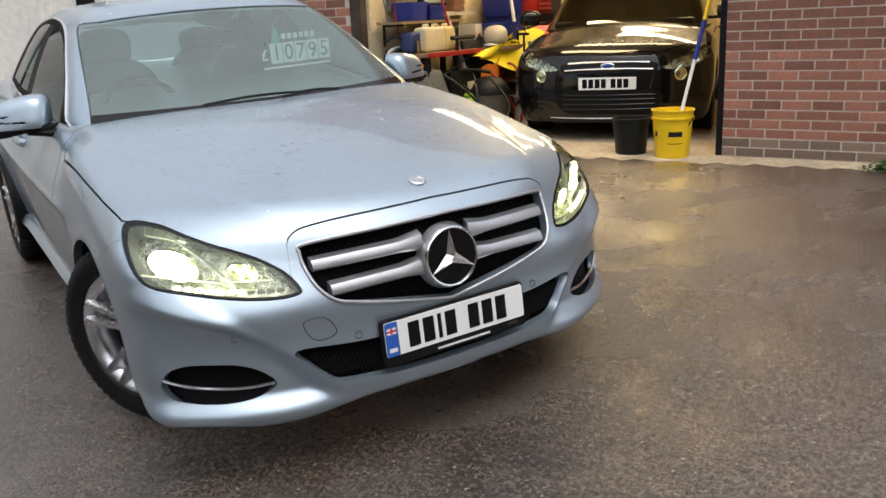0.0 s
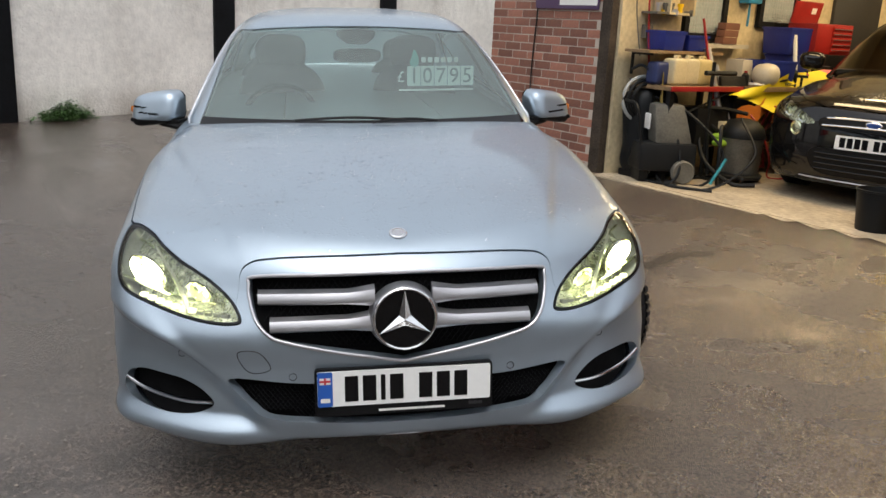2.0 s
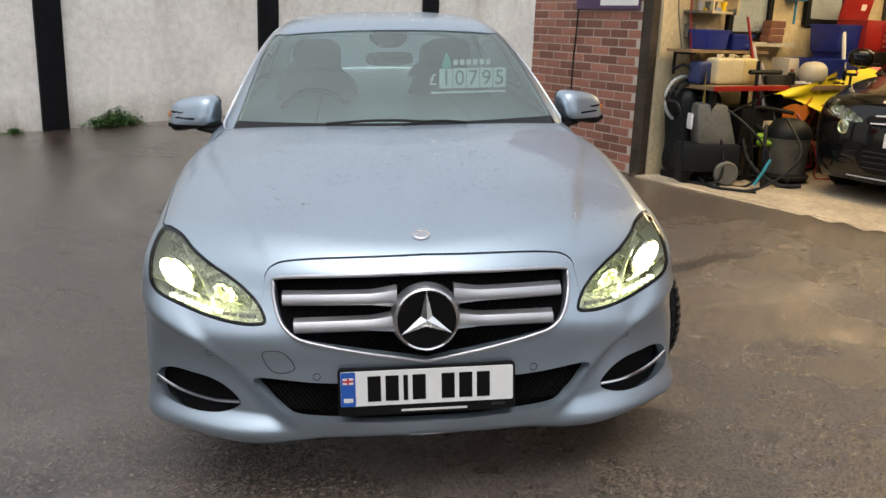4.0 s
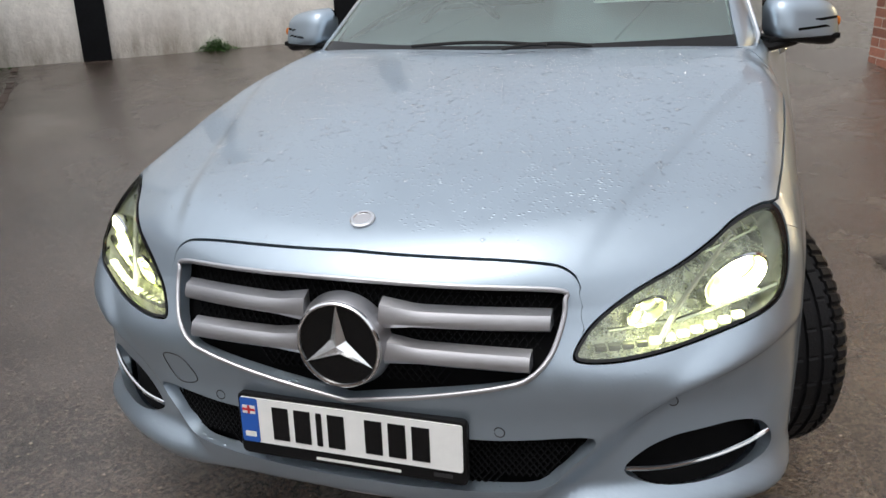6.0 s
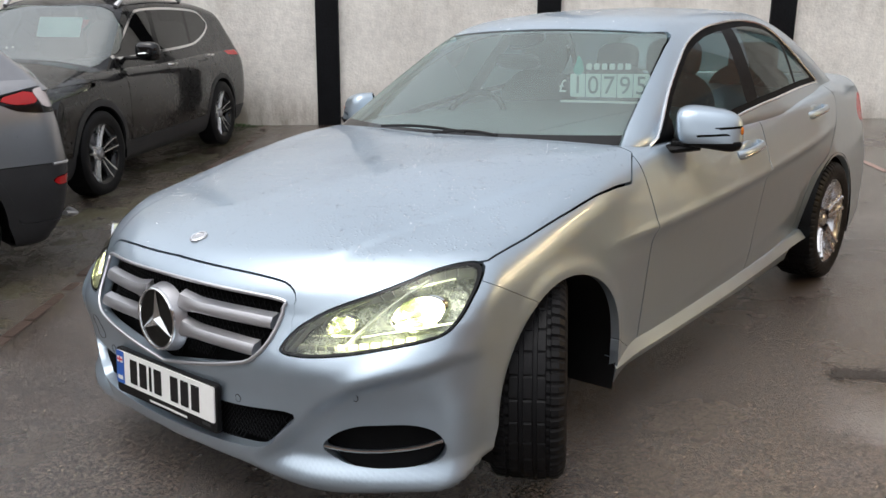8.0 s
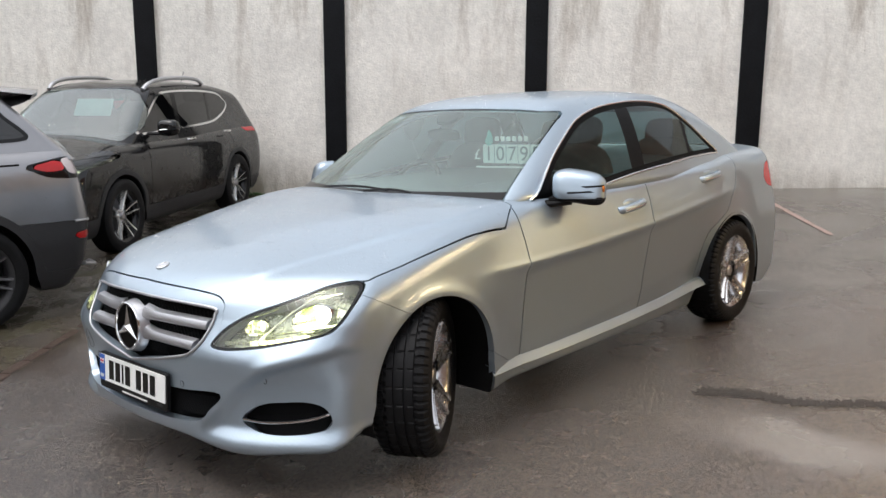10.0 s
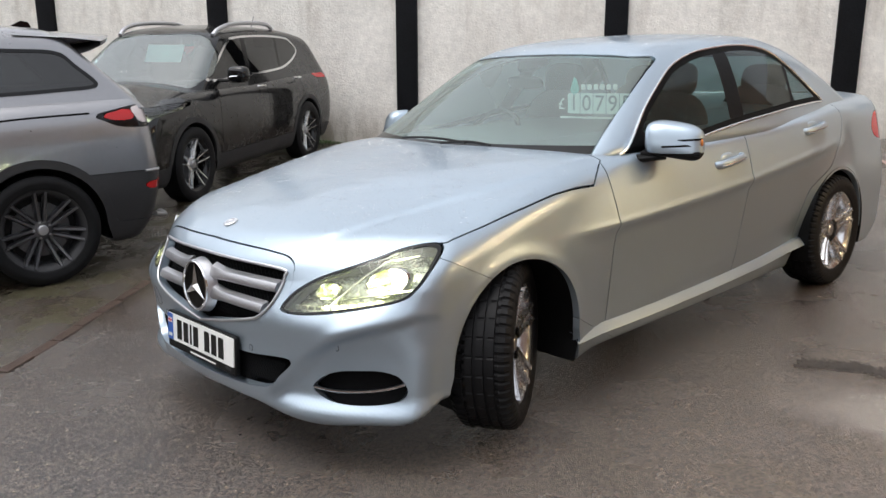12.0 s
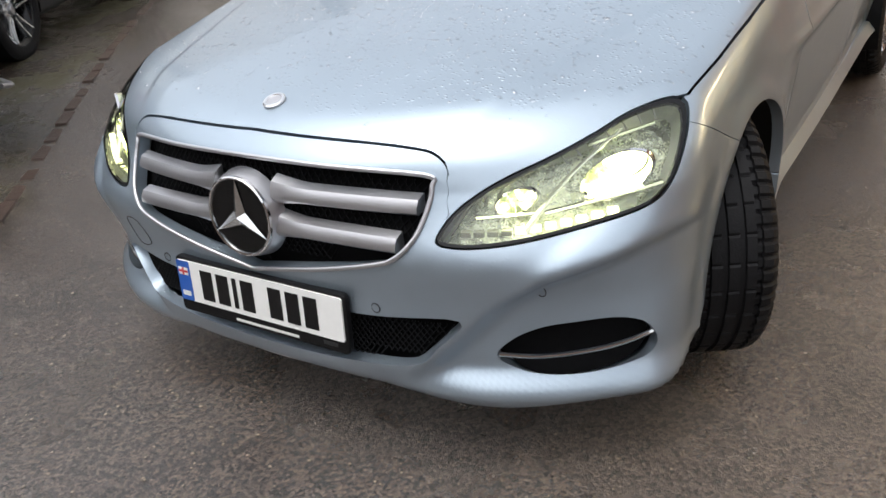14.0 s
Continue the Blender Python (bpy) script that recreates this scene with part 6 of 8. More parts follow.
def clip_low(skin, z):
    return clip(skin, skin.v[:, 2] - z)


def grey_coupe_suv():
    """The graphite car whose tail stands beside the saloon."""
    car = thing("suv_car", "graphite grey sporty SUV with dark tinted windows and black cladding", "car", pose(-3.92, -2.98, -0.10, 0, -1.6, -5.7) @ Matrix.Scale(0.97, 4))
    body, cabin = car_fields(
        top=[(-0.05, 0.75), (0.05, 0.92), (0.3, 1.06), (0.9, 1.14), (2.4, 1.21), (3.6, 1.28), (4.4, 1.29), (4.6, 1.24)],
        nose=[(0.2, 0.12), (0.4, 0.02), (0.6, 0.0), (0.8, 0.03), (1.0, 0.14)], tail=[(0.25, 4.34), (0.40, 4.45), (0.66, 4.50), (0.88, 4.48), (1.09, 4.43), (1.34, 4.30)],
        wide=[(0.15, 0.82), (0.3, 0.90), (0.6, 0.945), (0.92, 0.94), (1.14, 0.90), (1.34, 0.82)],
        roof=[(1.7, 1.66), (2.1, 1.72), (2.7, 1.735), (3.5, 1.695), (4.15, 1.635), (4.5, 1.58)], screen=(1.15, 1.13, 1.5), back=(4.28, 1.27, 1.05), flank=0.90, lean=0.46)
    hubs = ((0.87, 0.365), (3.53, 0.365))
    tail = [(3.93, 1.085), (4.06, 1.118), (4.25, 1.145), (4.52, 1.14), (4.54, 1.005), (4.25, 0.995), (4.08, 1.01), (4.0, 1.045)]
    red = [(3.965, 1.084), (4.07, 1.110), (4.16, 1.125), (4.19, 1.060), (4.08, 1.045)]
    inner = [(4.175, 1.128), (4.27, 1.138), (4.40, 1.13), (4.41, 1.03), (4.24, 1.025), (4.205, 1.06)]
    white_lamp = mat("clear_lamp", (0.62, 0.55, 0.55), 0.15, vary=0.08)
    refl = [(4.220, 0.610), (4.380, 0.625), (4.540, 0.630), (4.540, 0.575), (4.340, 0.565), (4.240, 0.570)]
    lamps = []
    for s in (-1, 1):
        lamps += [("clear_lamp", smooth_loop(inner, 4), "side", white_lamp, "clear end of the tail lamp", s), ("stop_lamp", smooth_loop(red, 4), "side", M_RED, "red part of the tail lamp", s), ("tail_lamp", smooth_loop(tail, 5), "side", M_GLOSS, "gloss black tail lamp housing", s), ("reflector", smooth_loop(refl, 4), "side", M_RED, "red bumper reflector", s)]
    dlo = [(1.61, 1.21), (2.01, 1.45), (2.36, 1.535), (2.86, 1.560), (3.46, 1.530), (3.79, 1.508), (3.90, 1.415), (4.01, 1.305), (3.99, 1.262), (3.80, 1.248), (3.37, 1.230), (2.26, 1.205)]
    scr = [(-0.72, 1.14), (-0.56, 1.60), (0.0, 1.64), (0.56, 1.60), (0.72, 1.14), (0.0, 1.13)]
    shell, _ = car_shell(car, wrap(body, 1.0, 3.4, 0.72, 220, 46, 70, 50), clip_low(wrap(cabin, 2.4, 3.3, 1.3, 200, 36, 40, 40), 1.12), hubs, 0.410, M_GREY_PAINT, dlo, scr, [(2.45, 0.2, 0.05), (3.02, 0.55, 0.03)], M_GLOSS, M_TINT, 0.36, lamps)
    # rear bumper's lower half is black plastic
    low, shell = split(shell, np.minimum(0.665 + 0.25 * (4.44 - shell.v[:, 1]) - shell.v[:, 2], np.minimum(shell.v[:, 1] - 3.85, 0.70 - shell.v[:, 2])), 0.004)
    panel("rear_bumper", low, M_TRIM, car, "dark grey rear bumper", 0.02)
    shell = cut_doors(car, shell, [1.35, 2.42, 3.12], 0.36, 1.45, M_GREY_PAINT, [(2.28, 1.00, 0.93), (3.0, 1.03, 0.935)], M_GREY_PAINT)
    panel("shell", shell, M_GREY_PAINT, car, "graphite grey wings and flanks", 0.03)
    for s in (-1, 1):
        for y, z in hubs:
            wheel(car, (s * 0.83, y, 0.366), s, 0.366, 0.264, 0.235, twin_spokes(7, 0.034, 0.032), M_ALLOY_DARK, detail=False, barrel_mat=M_TRIM)
        door_mirror(car, s, 1.0, 1.62, 1.15, M_GREY_PAINT)
        line = smooth_line([(0.914, 2.6, 1.055), (0.911, 3.0, 1.070), (0.906, 3.33, 1.084), (0.901, 3.54, 1.095), (0.894, 3.90, 1.104)], 6) * (s, 1, 1)
        part("shut_line", tube(line, 0.007, 6), M_VOID, car)
        tip = smooth_line([(0.50, 4.44, 0.33), (0.68, 4.41, 0.335), (0.80, 4.30, 0.37)], 5) * (s, 1, 1)
        part("exhaust_trim", tube(tip, 0.022, 8, 0.7), M_SILVER, car, "bright exhaust trim")
        # a bright strip round the top of the rear bumper
        trim_line = []
        for a in np.radians(np.linspace(22, 84, 24)):
            near, far = 0.2, 1.4
            for _ in range(24):
                r = (near + far) / 2
                y = 3.85 + r * math.sin(a)
                p = (r * math.cos(a), y, min(0.700, 0.665 + 0.25 * (4.44 - y)) - 0.004)
                near, far = (r, far) if body(np.array([p]))[0] < 0 else (near, r)
            trim_line.append((s * p[0], p[1], p[2]))
        part("bumper_strip", tube(trim_line, 0.009, 8), M_SILVER, car, "bright strip along the rear bumper")
    # roof spoiler, fin, dark roof
    xs = np.linspace(-0.62, 0.62, 21)
    rows = []
    for x in xs:
        k = 1 - (abs(x) / 0.72) ** 4
        z = 1.648 - 0.05 * (abs(x) / 0.6) ** 3
        rows.append([(x, 3.55, z + 0.024), (x, 3.90, z + 0.004), (x, 4.00 + 0.24 * k, z - 0.020), (x, 3.99 + 0.24 * k, z - 0.050), (x, 4.02, z - 0.085), (x, 3.90, z - 0.12)])
    part("roof_spoiler", (np.array(rows).reshape(-1, 3), [(i * 6 + j, i * 6 + 6 + j, i * 6 + 7 + j, i * 6 + 1 + j) for i in range(20) for j in range(5)]), M_GREY_PAINT, car, "body-coloured roof spoiler")
    part("shark_fin", moved(slab([(0, 0), (0.18, 0.0), (0.16, 0.045), (0.11, 0.055)], 0.03), pose(0.015, 3.62, 1.672, 90, 0, 90) @ pose(0, 0, 0)), M_GLOSS, car)
    return car


def black_people_carrier():
    """The black car in the workshop."""
    p = np.array([4.86, 4.33])
    fwd = np.array([-0.775, -0.632])
    turn = math.degrees(math.atan2(fwd[0], -fwd[1]))
    o = p + fwd * 0.95
    car = thing("people_carrier", "glossy black people carrier facing out of the workshop", "car", pose(o[0], o[1], SHOP_FLOOR, 0, 0, turn))
    body, cabin = car_fields(
        top=[(-0.05, 0.68), (0.04, 0.80), (0.2, 0.88), (0.6, 0.98), (1.05, 1.06), (2.5, 1.10), (4.4, 1.15), (4.8, 1.1)],
        nose=[(0.14, 0.12), (0.25, 0.03), (0.45, 0.0), (0.62, 0.01), (0.75, 0.05), (0.9, 0.14)], tail=[(0.2, 4.65), (0.45, 4.76), (1.2, 4.6)],
        wide=[(0.12, 0.82), (0.25, 0.90), (0.6, 0.94), (0.85, 0.925), (1.0, 0.88), (1.2, 0.80)],
        roof=[(1.9, 1.52), (2.3, 1.60), (2.9, 1.63), (3.8, 1.59), (4.5, 1.48)], screen=(0.98, 1.03, 1.9), back=(4.6, 1.1, 0.6), sweep=0.36, low=0.16, flank=0.85, lean=0.40)
    hubs = ((0.95, 0.34), (3.80, 0.34))
    lamp = smooth_loop([(0.47, 0.665), (0.60, 0.735), (0.74, 0.805), (0.86, 0.855), (0.885, 0.80), (0.85, 0.72), (0.72, 0.665), (0.58, 0.645)], 5)
    grille = smooth_loop([(-0.44, 0.665), (-0.38, 0.715), (0.0, 0.735), (0.38, 0.715), (0.44, 0.665), (0.36, 0.635), (0.0, 0.628), (-0.36, 0.635)], 5)
    lower = smooth_loop([(-0.46, 0.455), (0.0, 0.47), (0.46, 0.455), (0.40, 0.27), (0.0, 0.255), (-0.40, 0.27)], 5)
    lamps = [("head_lamp", lamp, "front", M_LENS, "clear head lamp", s) for s in (-1, 1)]
    lamps += [("grille_recess", grille, "front", M_DARK, "", 1), ("lower_grille", lower, "front", M_DARK, "black lower grille", 1)]
    dlo = [(1.35, 1.10), (1.75, 1.30), (2.3, 1.48), (2.9, 1.53), (3.8, 1.49), (4.25, 1.36), (4.2, 1.22), (3.0, 1.14)]
    scr = [(-0.76, 1.02), (-0.60, 1.48), (0.0, 1.53), (0.60, 1.48), (0.76, 1.02), (0.0, 1.01)]
    shell, made = car_shell(car, wrap(body, 1.0, 3.8, 0.60, 220, 70, 60, 26), clip_low(wrap(cabin, 2.5, 3.6, 1.15, 160, 40, 34, 26), 1.0), hubs, 0.37, M_BLACK_PAINT, dlo, scr, [(2.4, 0.1, 0.05), (3.4, 0.05, 0.05)], M_GLOSS, M_TINT, None, lamps, screen_glass=M_TINT)
    nose = curve([(0.14, 0.12), (0.25, 0.03), (0.45, 0.0), (0.62, 0.01), (0.75, 0.05), (0.9, 0.14)])
    for ob, piece, s in made["head_lamp"]:
        ob.visible_shadow = False
        panel("housing", pushed(piece, 0.05), M_BOWL, ob, "", 0.0)
        for x, z, r in ((0.60, 0.70, 0.045), (0.74, 0.745, 0.055)):
            m = Matrix.Translation((s * x, float(nose(z)) + 0.36 * x ** 2.1 + 0.035, z)) @ pose(0, 0, 0, 90, 0, s * 15)
            bowl = part("reflector", moved(lathe([(r, 0.0), (r * 0.8, -0.02), (0.004, -0.035)], 28), m), M_REFLECT, ob)
            part("lens_ring", moved(lathe([(r + 0.006, -0.004), (r + 0.005, 0.005), (r - 0.003, 0.002)], 28), m), M_CHROME, bowl)
    shell = cut_doors(car, shell, [1.40, 2.5, 3.5], 0.26, 1.30, M_BLACK_PAINT, [(2.3, 0.95, 0.92), (3.3, 0.97, 0.92)], M_BLACK_PAINT)
    bon = [(-0.86, 0.60), (-0.80, 0.95), (-0.60, 1.0), (0, 0.93), (0.60, 1.0), (0.80, 0.95), (0.86, 0.60), (0.62, 0.24), (0.42, 0.13), (0, 0.07), (-0.42, 0.13), (-0.62, 0.24)]
    bonnet, shell = split(shell, np.minimum(inside(bon, shell.v[:, :2]), np.minimum(shell.v[:, 2] - 0.72, shell.n[:, 2] - 0.1)), 0.006)
    panel("bonnet", bonnet, M_BLACK_PAINT, car, "glossy black bonnet reflecting the strip lamps", 0.02)
    panel("shell", shell, M_BLACK_PAINT, car, "", 0.03)
    for z, w in ((0.712, 0.37), (0.652, 0.40)):
        xs = np.linspace(-w, w, 21)
        zz = z + 0.012 * (1 - (xs / w) ** 2)
        part("grille_bar", tube(np.stack([xs, nose(zz) + 0.36 * np.abs(xs) ** 2.1 - 0.004, zz], 1), 0.009, 8), M_CHROME, car, "chrome grille bar")
    part("badge", moved(blob(0.13, 0.016, 0.055, power=2.0), pose(0, 0.025, 0.69)), M_CHROME, car, "small oval chrome badge")
    part("badge_field", moved(blob(0.11, 0.014, 0.040, power=2.0), pose(0, 0.021, 0.69)), mat("badge_blue", (0.02, 0.06, 0.25), 0.3), car)
    white = bpy.data.materials["plate_white"]
    pl = pose(0, -0.006, 0.535, 88, 0, 0)
    plate = part("number_plate", moved(slab(smooth_box(0.52, 0.111, 0.006), 0.006), pl), white, car, "white number plate with dark bars")
    x = -0.225
    for w in (0.044, 0.044, 0.044, 0.044, -0.03, 0.044, 0.044, 0.044):
        if w < 0:
            x -= w
            continue
        part("bar", moved(slab(smooth_box(w, 0.079, 0.001), 0.001), pl @ pose(x + w / 2, 0, 0.0065)), M_GLOSS, plate)
        x += w + 0.013
    for s in (-1, 1):
        for y, z in hubs:
            wheel(car, (s * 0.81, y, 0.335), s, 0.335, 0.225, 0.225, twin_spokes(5, 0.034, 0.036), M_ALLOY, detail=False)
        door_mirror(car, s, 1.02, 1.45, 1.13, M_BLACK_PAINT)
        m = Matrix.Translation((s * 0.635, float(nose(0.60)) + 0.36 * 0.635 ** 2.1 - 0.004, 0.60)) @ pose(0, 0, 0, 90, 0, s * 22)
        part("fog_lamp", moved(lathe([(0.058, -0.02), (0.058, 0.006), (0.048, 0.010), (0.044, 0.0), (0.0, 0.006)], 28), m), M_REFLECT, car, "round fog lamp")
        line = np.array([(s * 0.55, 0.15, 0.40), (s * 0.68, 0.19, 0.41), (s * 0.80, 0.28, 0.425)])
        part("bumper_strip", tube(line, 0.007, 6), M_SILVER, car)
    slats = [tube(np.array([(x, float(nose(z)) + 0.36 * abs(x) ** 2.1 - 0.004, z) for x in np.linspace(-0.42, 0.42, 11)]), 0.006, 6) for z in (0.30, 0.345, 0.39, 0.43)]
    for piece in slats:
        part("slat", piece, M_GLOSS, car)
    part("lip_strip", tube(np.array([(x, 0.03 + 0.36 * abs(x) ** 2.1, 0.215) for x in np.linspace(-0.55, 0.55, 15)]), 0.006, 6), M_SILVER, car)
    part("dashboard", box(1.4, 0.6, 0.1, (0, 1.45, 0.98), 0.03), M_DARK, car)
    seats_in(car, 2.5, 1.0)
    part("floor_pan", box(1.5, 3.2, 0.05, (0, 2.6, 0.45)), M_DARK, car)
    return car


black_crossover()
grey_coupe_suv()
black_people_carrier()


# ---- the workshop's lamps ----
M_TUBE = mat("strip_lamp_glow", (1.0, 0.9, 0.7), 0.4, glow=(1.0, 0.80, 0.48), power=7.0)
M_ENAMEL = mat("white_enamel", (0.46, 0.43, 0.36), 0.4, vary=0.06)


def strip_lamp(m, r, z, turn=0.0):
    lamp = thing("strip_lamp", "long lit strip lamp under the workshop ceiling", "ceiling lamp", shop(m, r, z, turn), "strip lamps in the workshop")
    part("lamp_body", box(1.9, 0.10, 0.06, (0, 0, 0.04), 0.01), M_ENAMEL, lamp)
    part("tube", moved(lathe([(0.0, -0.9), (0.022, -0.9), (0.022, 0.9), (0.0, 0.9)], 16, "x"), pose(0, 0, 0.015)), M_TUBE, lamp, "glowing warm white tube")
    part("hanger", tube([(-0.6, 0, 0.09), (-0.6, 0, 2.9 - z)], 0.006, 6), M_SILVER, lamp)
    part("hanger", tube([(0.6, 0, 0.09), (0.6, 0, 2.9 - z)], 0.006, 6), M_SILVER, lamp)
    light = new("strip_light", bpy.data.lights.new("strip_light", "AREA"))
    light.data.shape, light.data.size, light.data.size_y, light.data.energy, light.data.color = "RECTANGLE", 1.8, 0.40, LAMP_POWER, (1.0, 0.74, 0.40)
    light.matrix_world = shop(m, r, z - 0.02, turn)


LAMP_POWER = 28.0
strip_lamp(0.75, 1.55, 2.62)
strip_lamp(2.6, 1.55, 2.66)
strip_lamp(4.6, 1.55, 2.66)

# ---- the workshop's things ----
M_BLUE = mat("blue_plastic", (0.010, 0.022, 0.19), 0.4, vary=0.12)
M_REDP = mat("red_paint", (0.27, 0.012, 0.010), 0.4, vary=0.15, scale=9)
M_YELLOW = mat("yellow_plastic", (0.78, 0.52, 0.008), 0.35, vary=0.06)
M_BUCKET = mat("dark_bucket_plastic", (0.006, 0.007, 0.008), 0.5, spec=0.25)
M_JERRY = mat("cloudy_plastic", (0.50, 0.43, 0.27), 0.45, vary=0.12)
M_GREYP = mat("grey_machine_plastic", (0.10, 0.095, 0.08), 0.55, vary=0.35)
M_WOOD = mat("raw_wood", (0.20, 0.13, 0.065), 0.7, vary=0.3, scale=12, bump=0.3)
M_CLOTH = mat("yellow_cloth", (0.36, 0.25, 0.05), 0.9, vary=0.2, scale=20, bump=0.4)
M_FLAG = mat("yellow_flag", (0.66, 0.55, 0.01), 0.6, vary=0.08)
M_PINK = mat("pink_flag", (0.75, 0.16, 0.18), 0.6, vary=0.08)
M_LIME = mat("lime_flag", (0.20, 0.36, 0.02), 0.6, vary=0.08)
M_ORANGE = mat("orange_cloth", (0.50, 0.14, 0.01), 0.7, vary=0.12)
# opaque: daylight through the glass is put into this pale grey-blue
M_WIN = mat("dusty_daylit_pane", (0.42, 0.48, 0.50), 0.25, vary=0.15, scale=4)


def put(name, piece, material, label, category, at, group=""):
    """A thing of one part."""
    ob = part(name, piece, material)
    ob.matrix_basis = at
    return tagged(ob, label, category, group)


def bucket(label, material, high, wide, at, handle, band=True):
    b = thing("bucket", label, "bucket", at, "buckets by the workshop door")
    r = wide / 2
    prof = [(0.0, 0.004), (r * 0.80, 0.0), (r * 0.82, 0.01), (r * 0.95, high * 0.80)]
    if band:
        prof += [(r * 1.02, high * 0.80), (r * 1.03, high * 0.84), (r * 0.97, high * 0.85)]
    prof += [(r * 0.99, high - 0.015), (r * 1.04, high - 0.012), (r * 1.04, high), (r * 0.97, high), (r * 0.78, 0.02), (0.0, 0.02)]
    part("pail", lathe(prof, 48), material, b)
    arc = [(r * 1.03 * math.cos(a), -0.02 - 0.35 * r * math.sin(a), high * 0.86 - r * 0.75 * math.sin(a)) for a in np.linspace(0, math.pi, 17)]
    part("handle", tube(arc, 0.005, 6), handle, b)
    return b


yb = bucket("yellow plastic bucket with dark lettering bars, standing by the door", M_YELLOW, 0.385, 0.33, shop(0.25, 2.88), M_BUCKET)
for a0, z0, w, h in ((-128, 0.20, 0.03, 0.05), (-62, 0.20, 0.11, 0.05), (-62, 0.12, 0.12, 0.006)):
    r = 0.165 * (0.82 + 0.13 * z0 / 0.31) + 0.001
    a = np.radians(a0) + np.linspace(-w / 2, w / 2, 7) / r
    v = np.array([[(r * math.cos(t), r * math.sin(t), z0 - h / 2), (r * math.cos(t), r * math.sin(t), z0 + h / 2)] for t in a]).reshape(-1, 3)
    part("mark", (v, [(2 * i, 2 * i + 2, 2 * i + 3, 2 * i + 1) for i in range(6)]), M_BUCKET, yb)
bucket("dark plastic bucket standing by the door", M_BUCKET, 0.30, 0.31, shop(0.32, 2.50), M_BUCKET, False)

pole = thing("brush_pole", "long telescopic wash brush pole standing in the yellow bucket", "brush", shop(0.25, 2.88))
foot, head = np.array([0.0, 0.0, 0.05]), np.array([0.28, 0.36, 1.75])
for t0, t1, r, m in ((0.0, 0.42, 0.014, M_WHITE), (0.42, 0.60, 0.019, M_BLUE), (0.60, 0.72, 0.017, M_YELLOW), (0.72, 0.80, 0.019, M_BLUE), (0.80, 1.0, 0.017, M_YELLOW)):
    part("pole_section", tube([foot + (head - foot) * t0, foot + (head - foot) * t1], r, 12), m, pole)


def bench(m0, m1, deep, high, label, edge):
    b = thing("workbench", label, "workbench", shop((m0 + m1) / 2, 0.05 + deep / 2))
    part("worktop", box(deep, m1 - m0, 0.04, (0, 0, high - 0.04), 0.004), M_WOOD, b)
    part("edge_strip", box(0.02, m1 - m0, 0.045, (deep / 2 + 0.011, 0, high - 0.044), 0.003), edge, b)
    for x in (-deep / 2 + 0.04, deep / 2 - 0.04):
        for y in (-(m1 - m0) / 2 + 0.05, (m1 - m0) / 2 - 0.05):
            part("leg", box(0.05, 0.05, high - 0.04, (x, y, 0)), M_DARK, b)
    part("shelf", box(deep - 0.06, m1 - m0 - 0.06, 0.02, (0, 0, 0.30)), M_WOOD, b)
    return b


bench(0.22, 1.20, 0.48, 0.86, "cluttered wooden workbench with a red front edge", M_REDP)
bench(1.36, 3.40, 0.50, 0.86, "cluttered wooden workbench along the cream wall", M_WOOD)
sh = thing("wall_shelf", "wooden wall shelf above the workbench", "shelf", shop(0.62, 0.05))
part("board", box(0.30, 1.0, 0.025, (0.13, 0, 1.135)), M_WOOD, sh)
for y in (-0.4, 0.4):
    part("bracket", joined(box(0.02, 0.02, 0.2, (-0.01, y, 0.935)), box(0.24, 0.02, 0.02, (0.11, y, 1.115))), M_DARK, sh)


def crate(name, w, d, h, material, label, at, group="", slots=True):
    c = thing(name, label, "crate", at, group)
    t = 0.012
    part("base", box(w * 0.9, d * 0.9, t, (0, 0, 0)), material, c)
    for sx, sy, px, py in ((w, t, 0, d / 2), (w, t, 0, -d / 2), (t, d, w / 2, 0), (t, d, -w / 2, 0)):
        v, f = box(sx, sy, h, (px, py, 0.004), 0.003)
        k = 0.9 + 0.1 * v[:, 2:3] / h
        v[:, :2] *= k
        part("side", (v, f), material, c)
    part("rim", joined(*[box(*q) for q in ((w + 0.03, 0.02, 0.02, (0, d / 2, h - 0.02)), (w + 0.03, 0.02, 0.02, (0, -d / 2, h - 0.02)), (0.02, d, 0.02, (w / 2, 0, h - 0.02)), (0.02, d, 0.02, (-w / 2, 0, h - 0.02)))]), material, c)
    if slots:
        for k in range(5):
            part("rib", box(w * 0.08, 0.006, h * 0.5, (-w * 0.36 + k * w * 0.18, -d / 2 - 0.004 + 0.02, h * 0.25)), M_BUCKET, c)
    return c


G_BLUE = "blue storage crates"
crate("crate", 0.27, 0.22, 0.17, M_BLUE, "deep blue open plastic crate on the wall shelf", shop(0.50, 0.16, 1.162, 90), G_BLUE)
crate("crate", 0.26, 0.22, 0.14, M_BLUE, "deep blue open plastic crate on the wall shelf", shop(0.82, 0.16, 1.162, 90), G_BLUE)
crate("crate", 0.46, 0.36, 0.24, M_BLUE, "large deep blue crate on the workbench", shop(1.80, 0.32, 0.862, 84), G_BLUE)
crate("crate", 0.42, 0.36, 0.30, M_BLUE, "tall deep blue crate on the workbench", shop(2.28, 0.28, 0.862, 95), G_BLUE)
crate("crate", 0.44, 0.34, 0.26, M_BLUE, "deep blue crate stacked on another crate", shop(2.22, 0.26, 1.166, 88), G_BLUE)


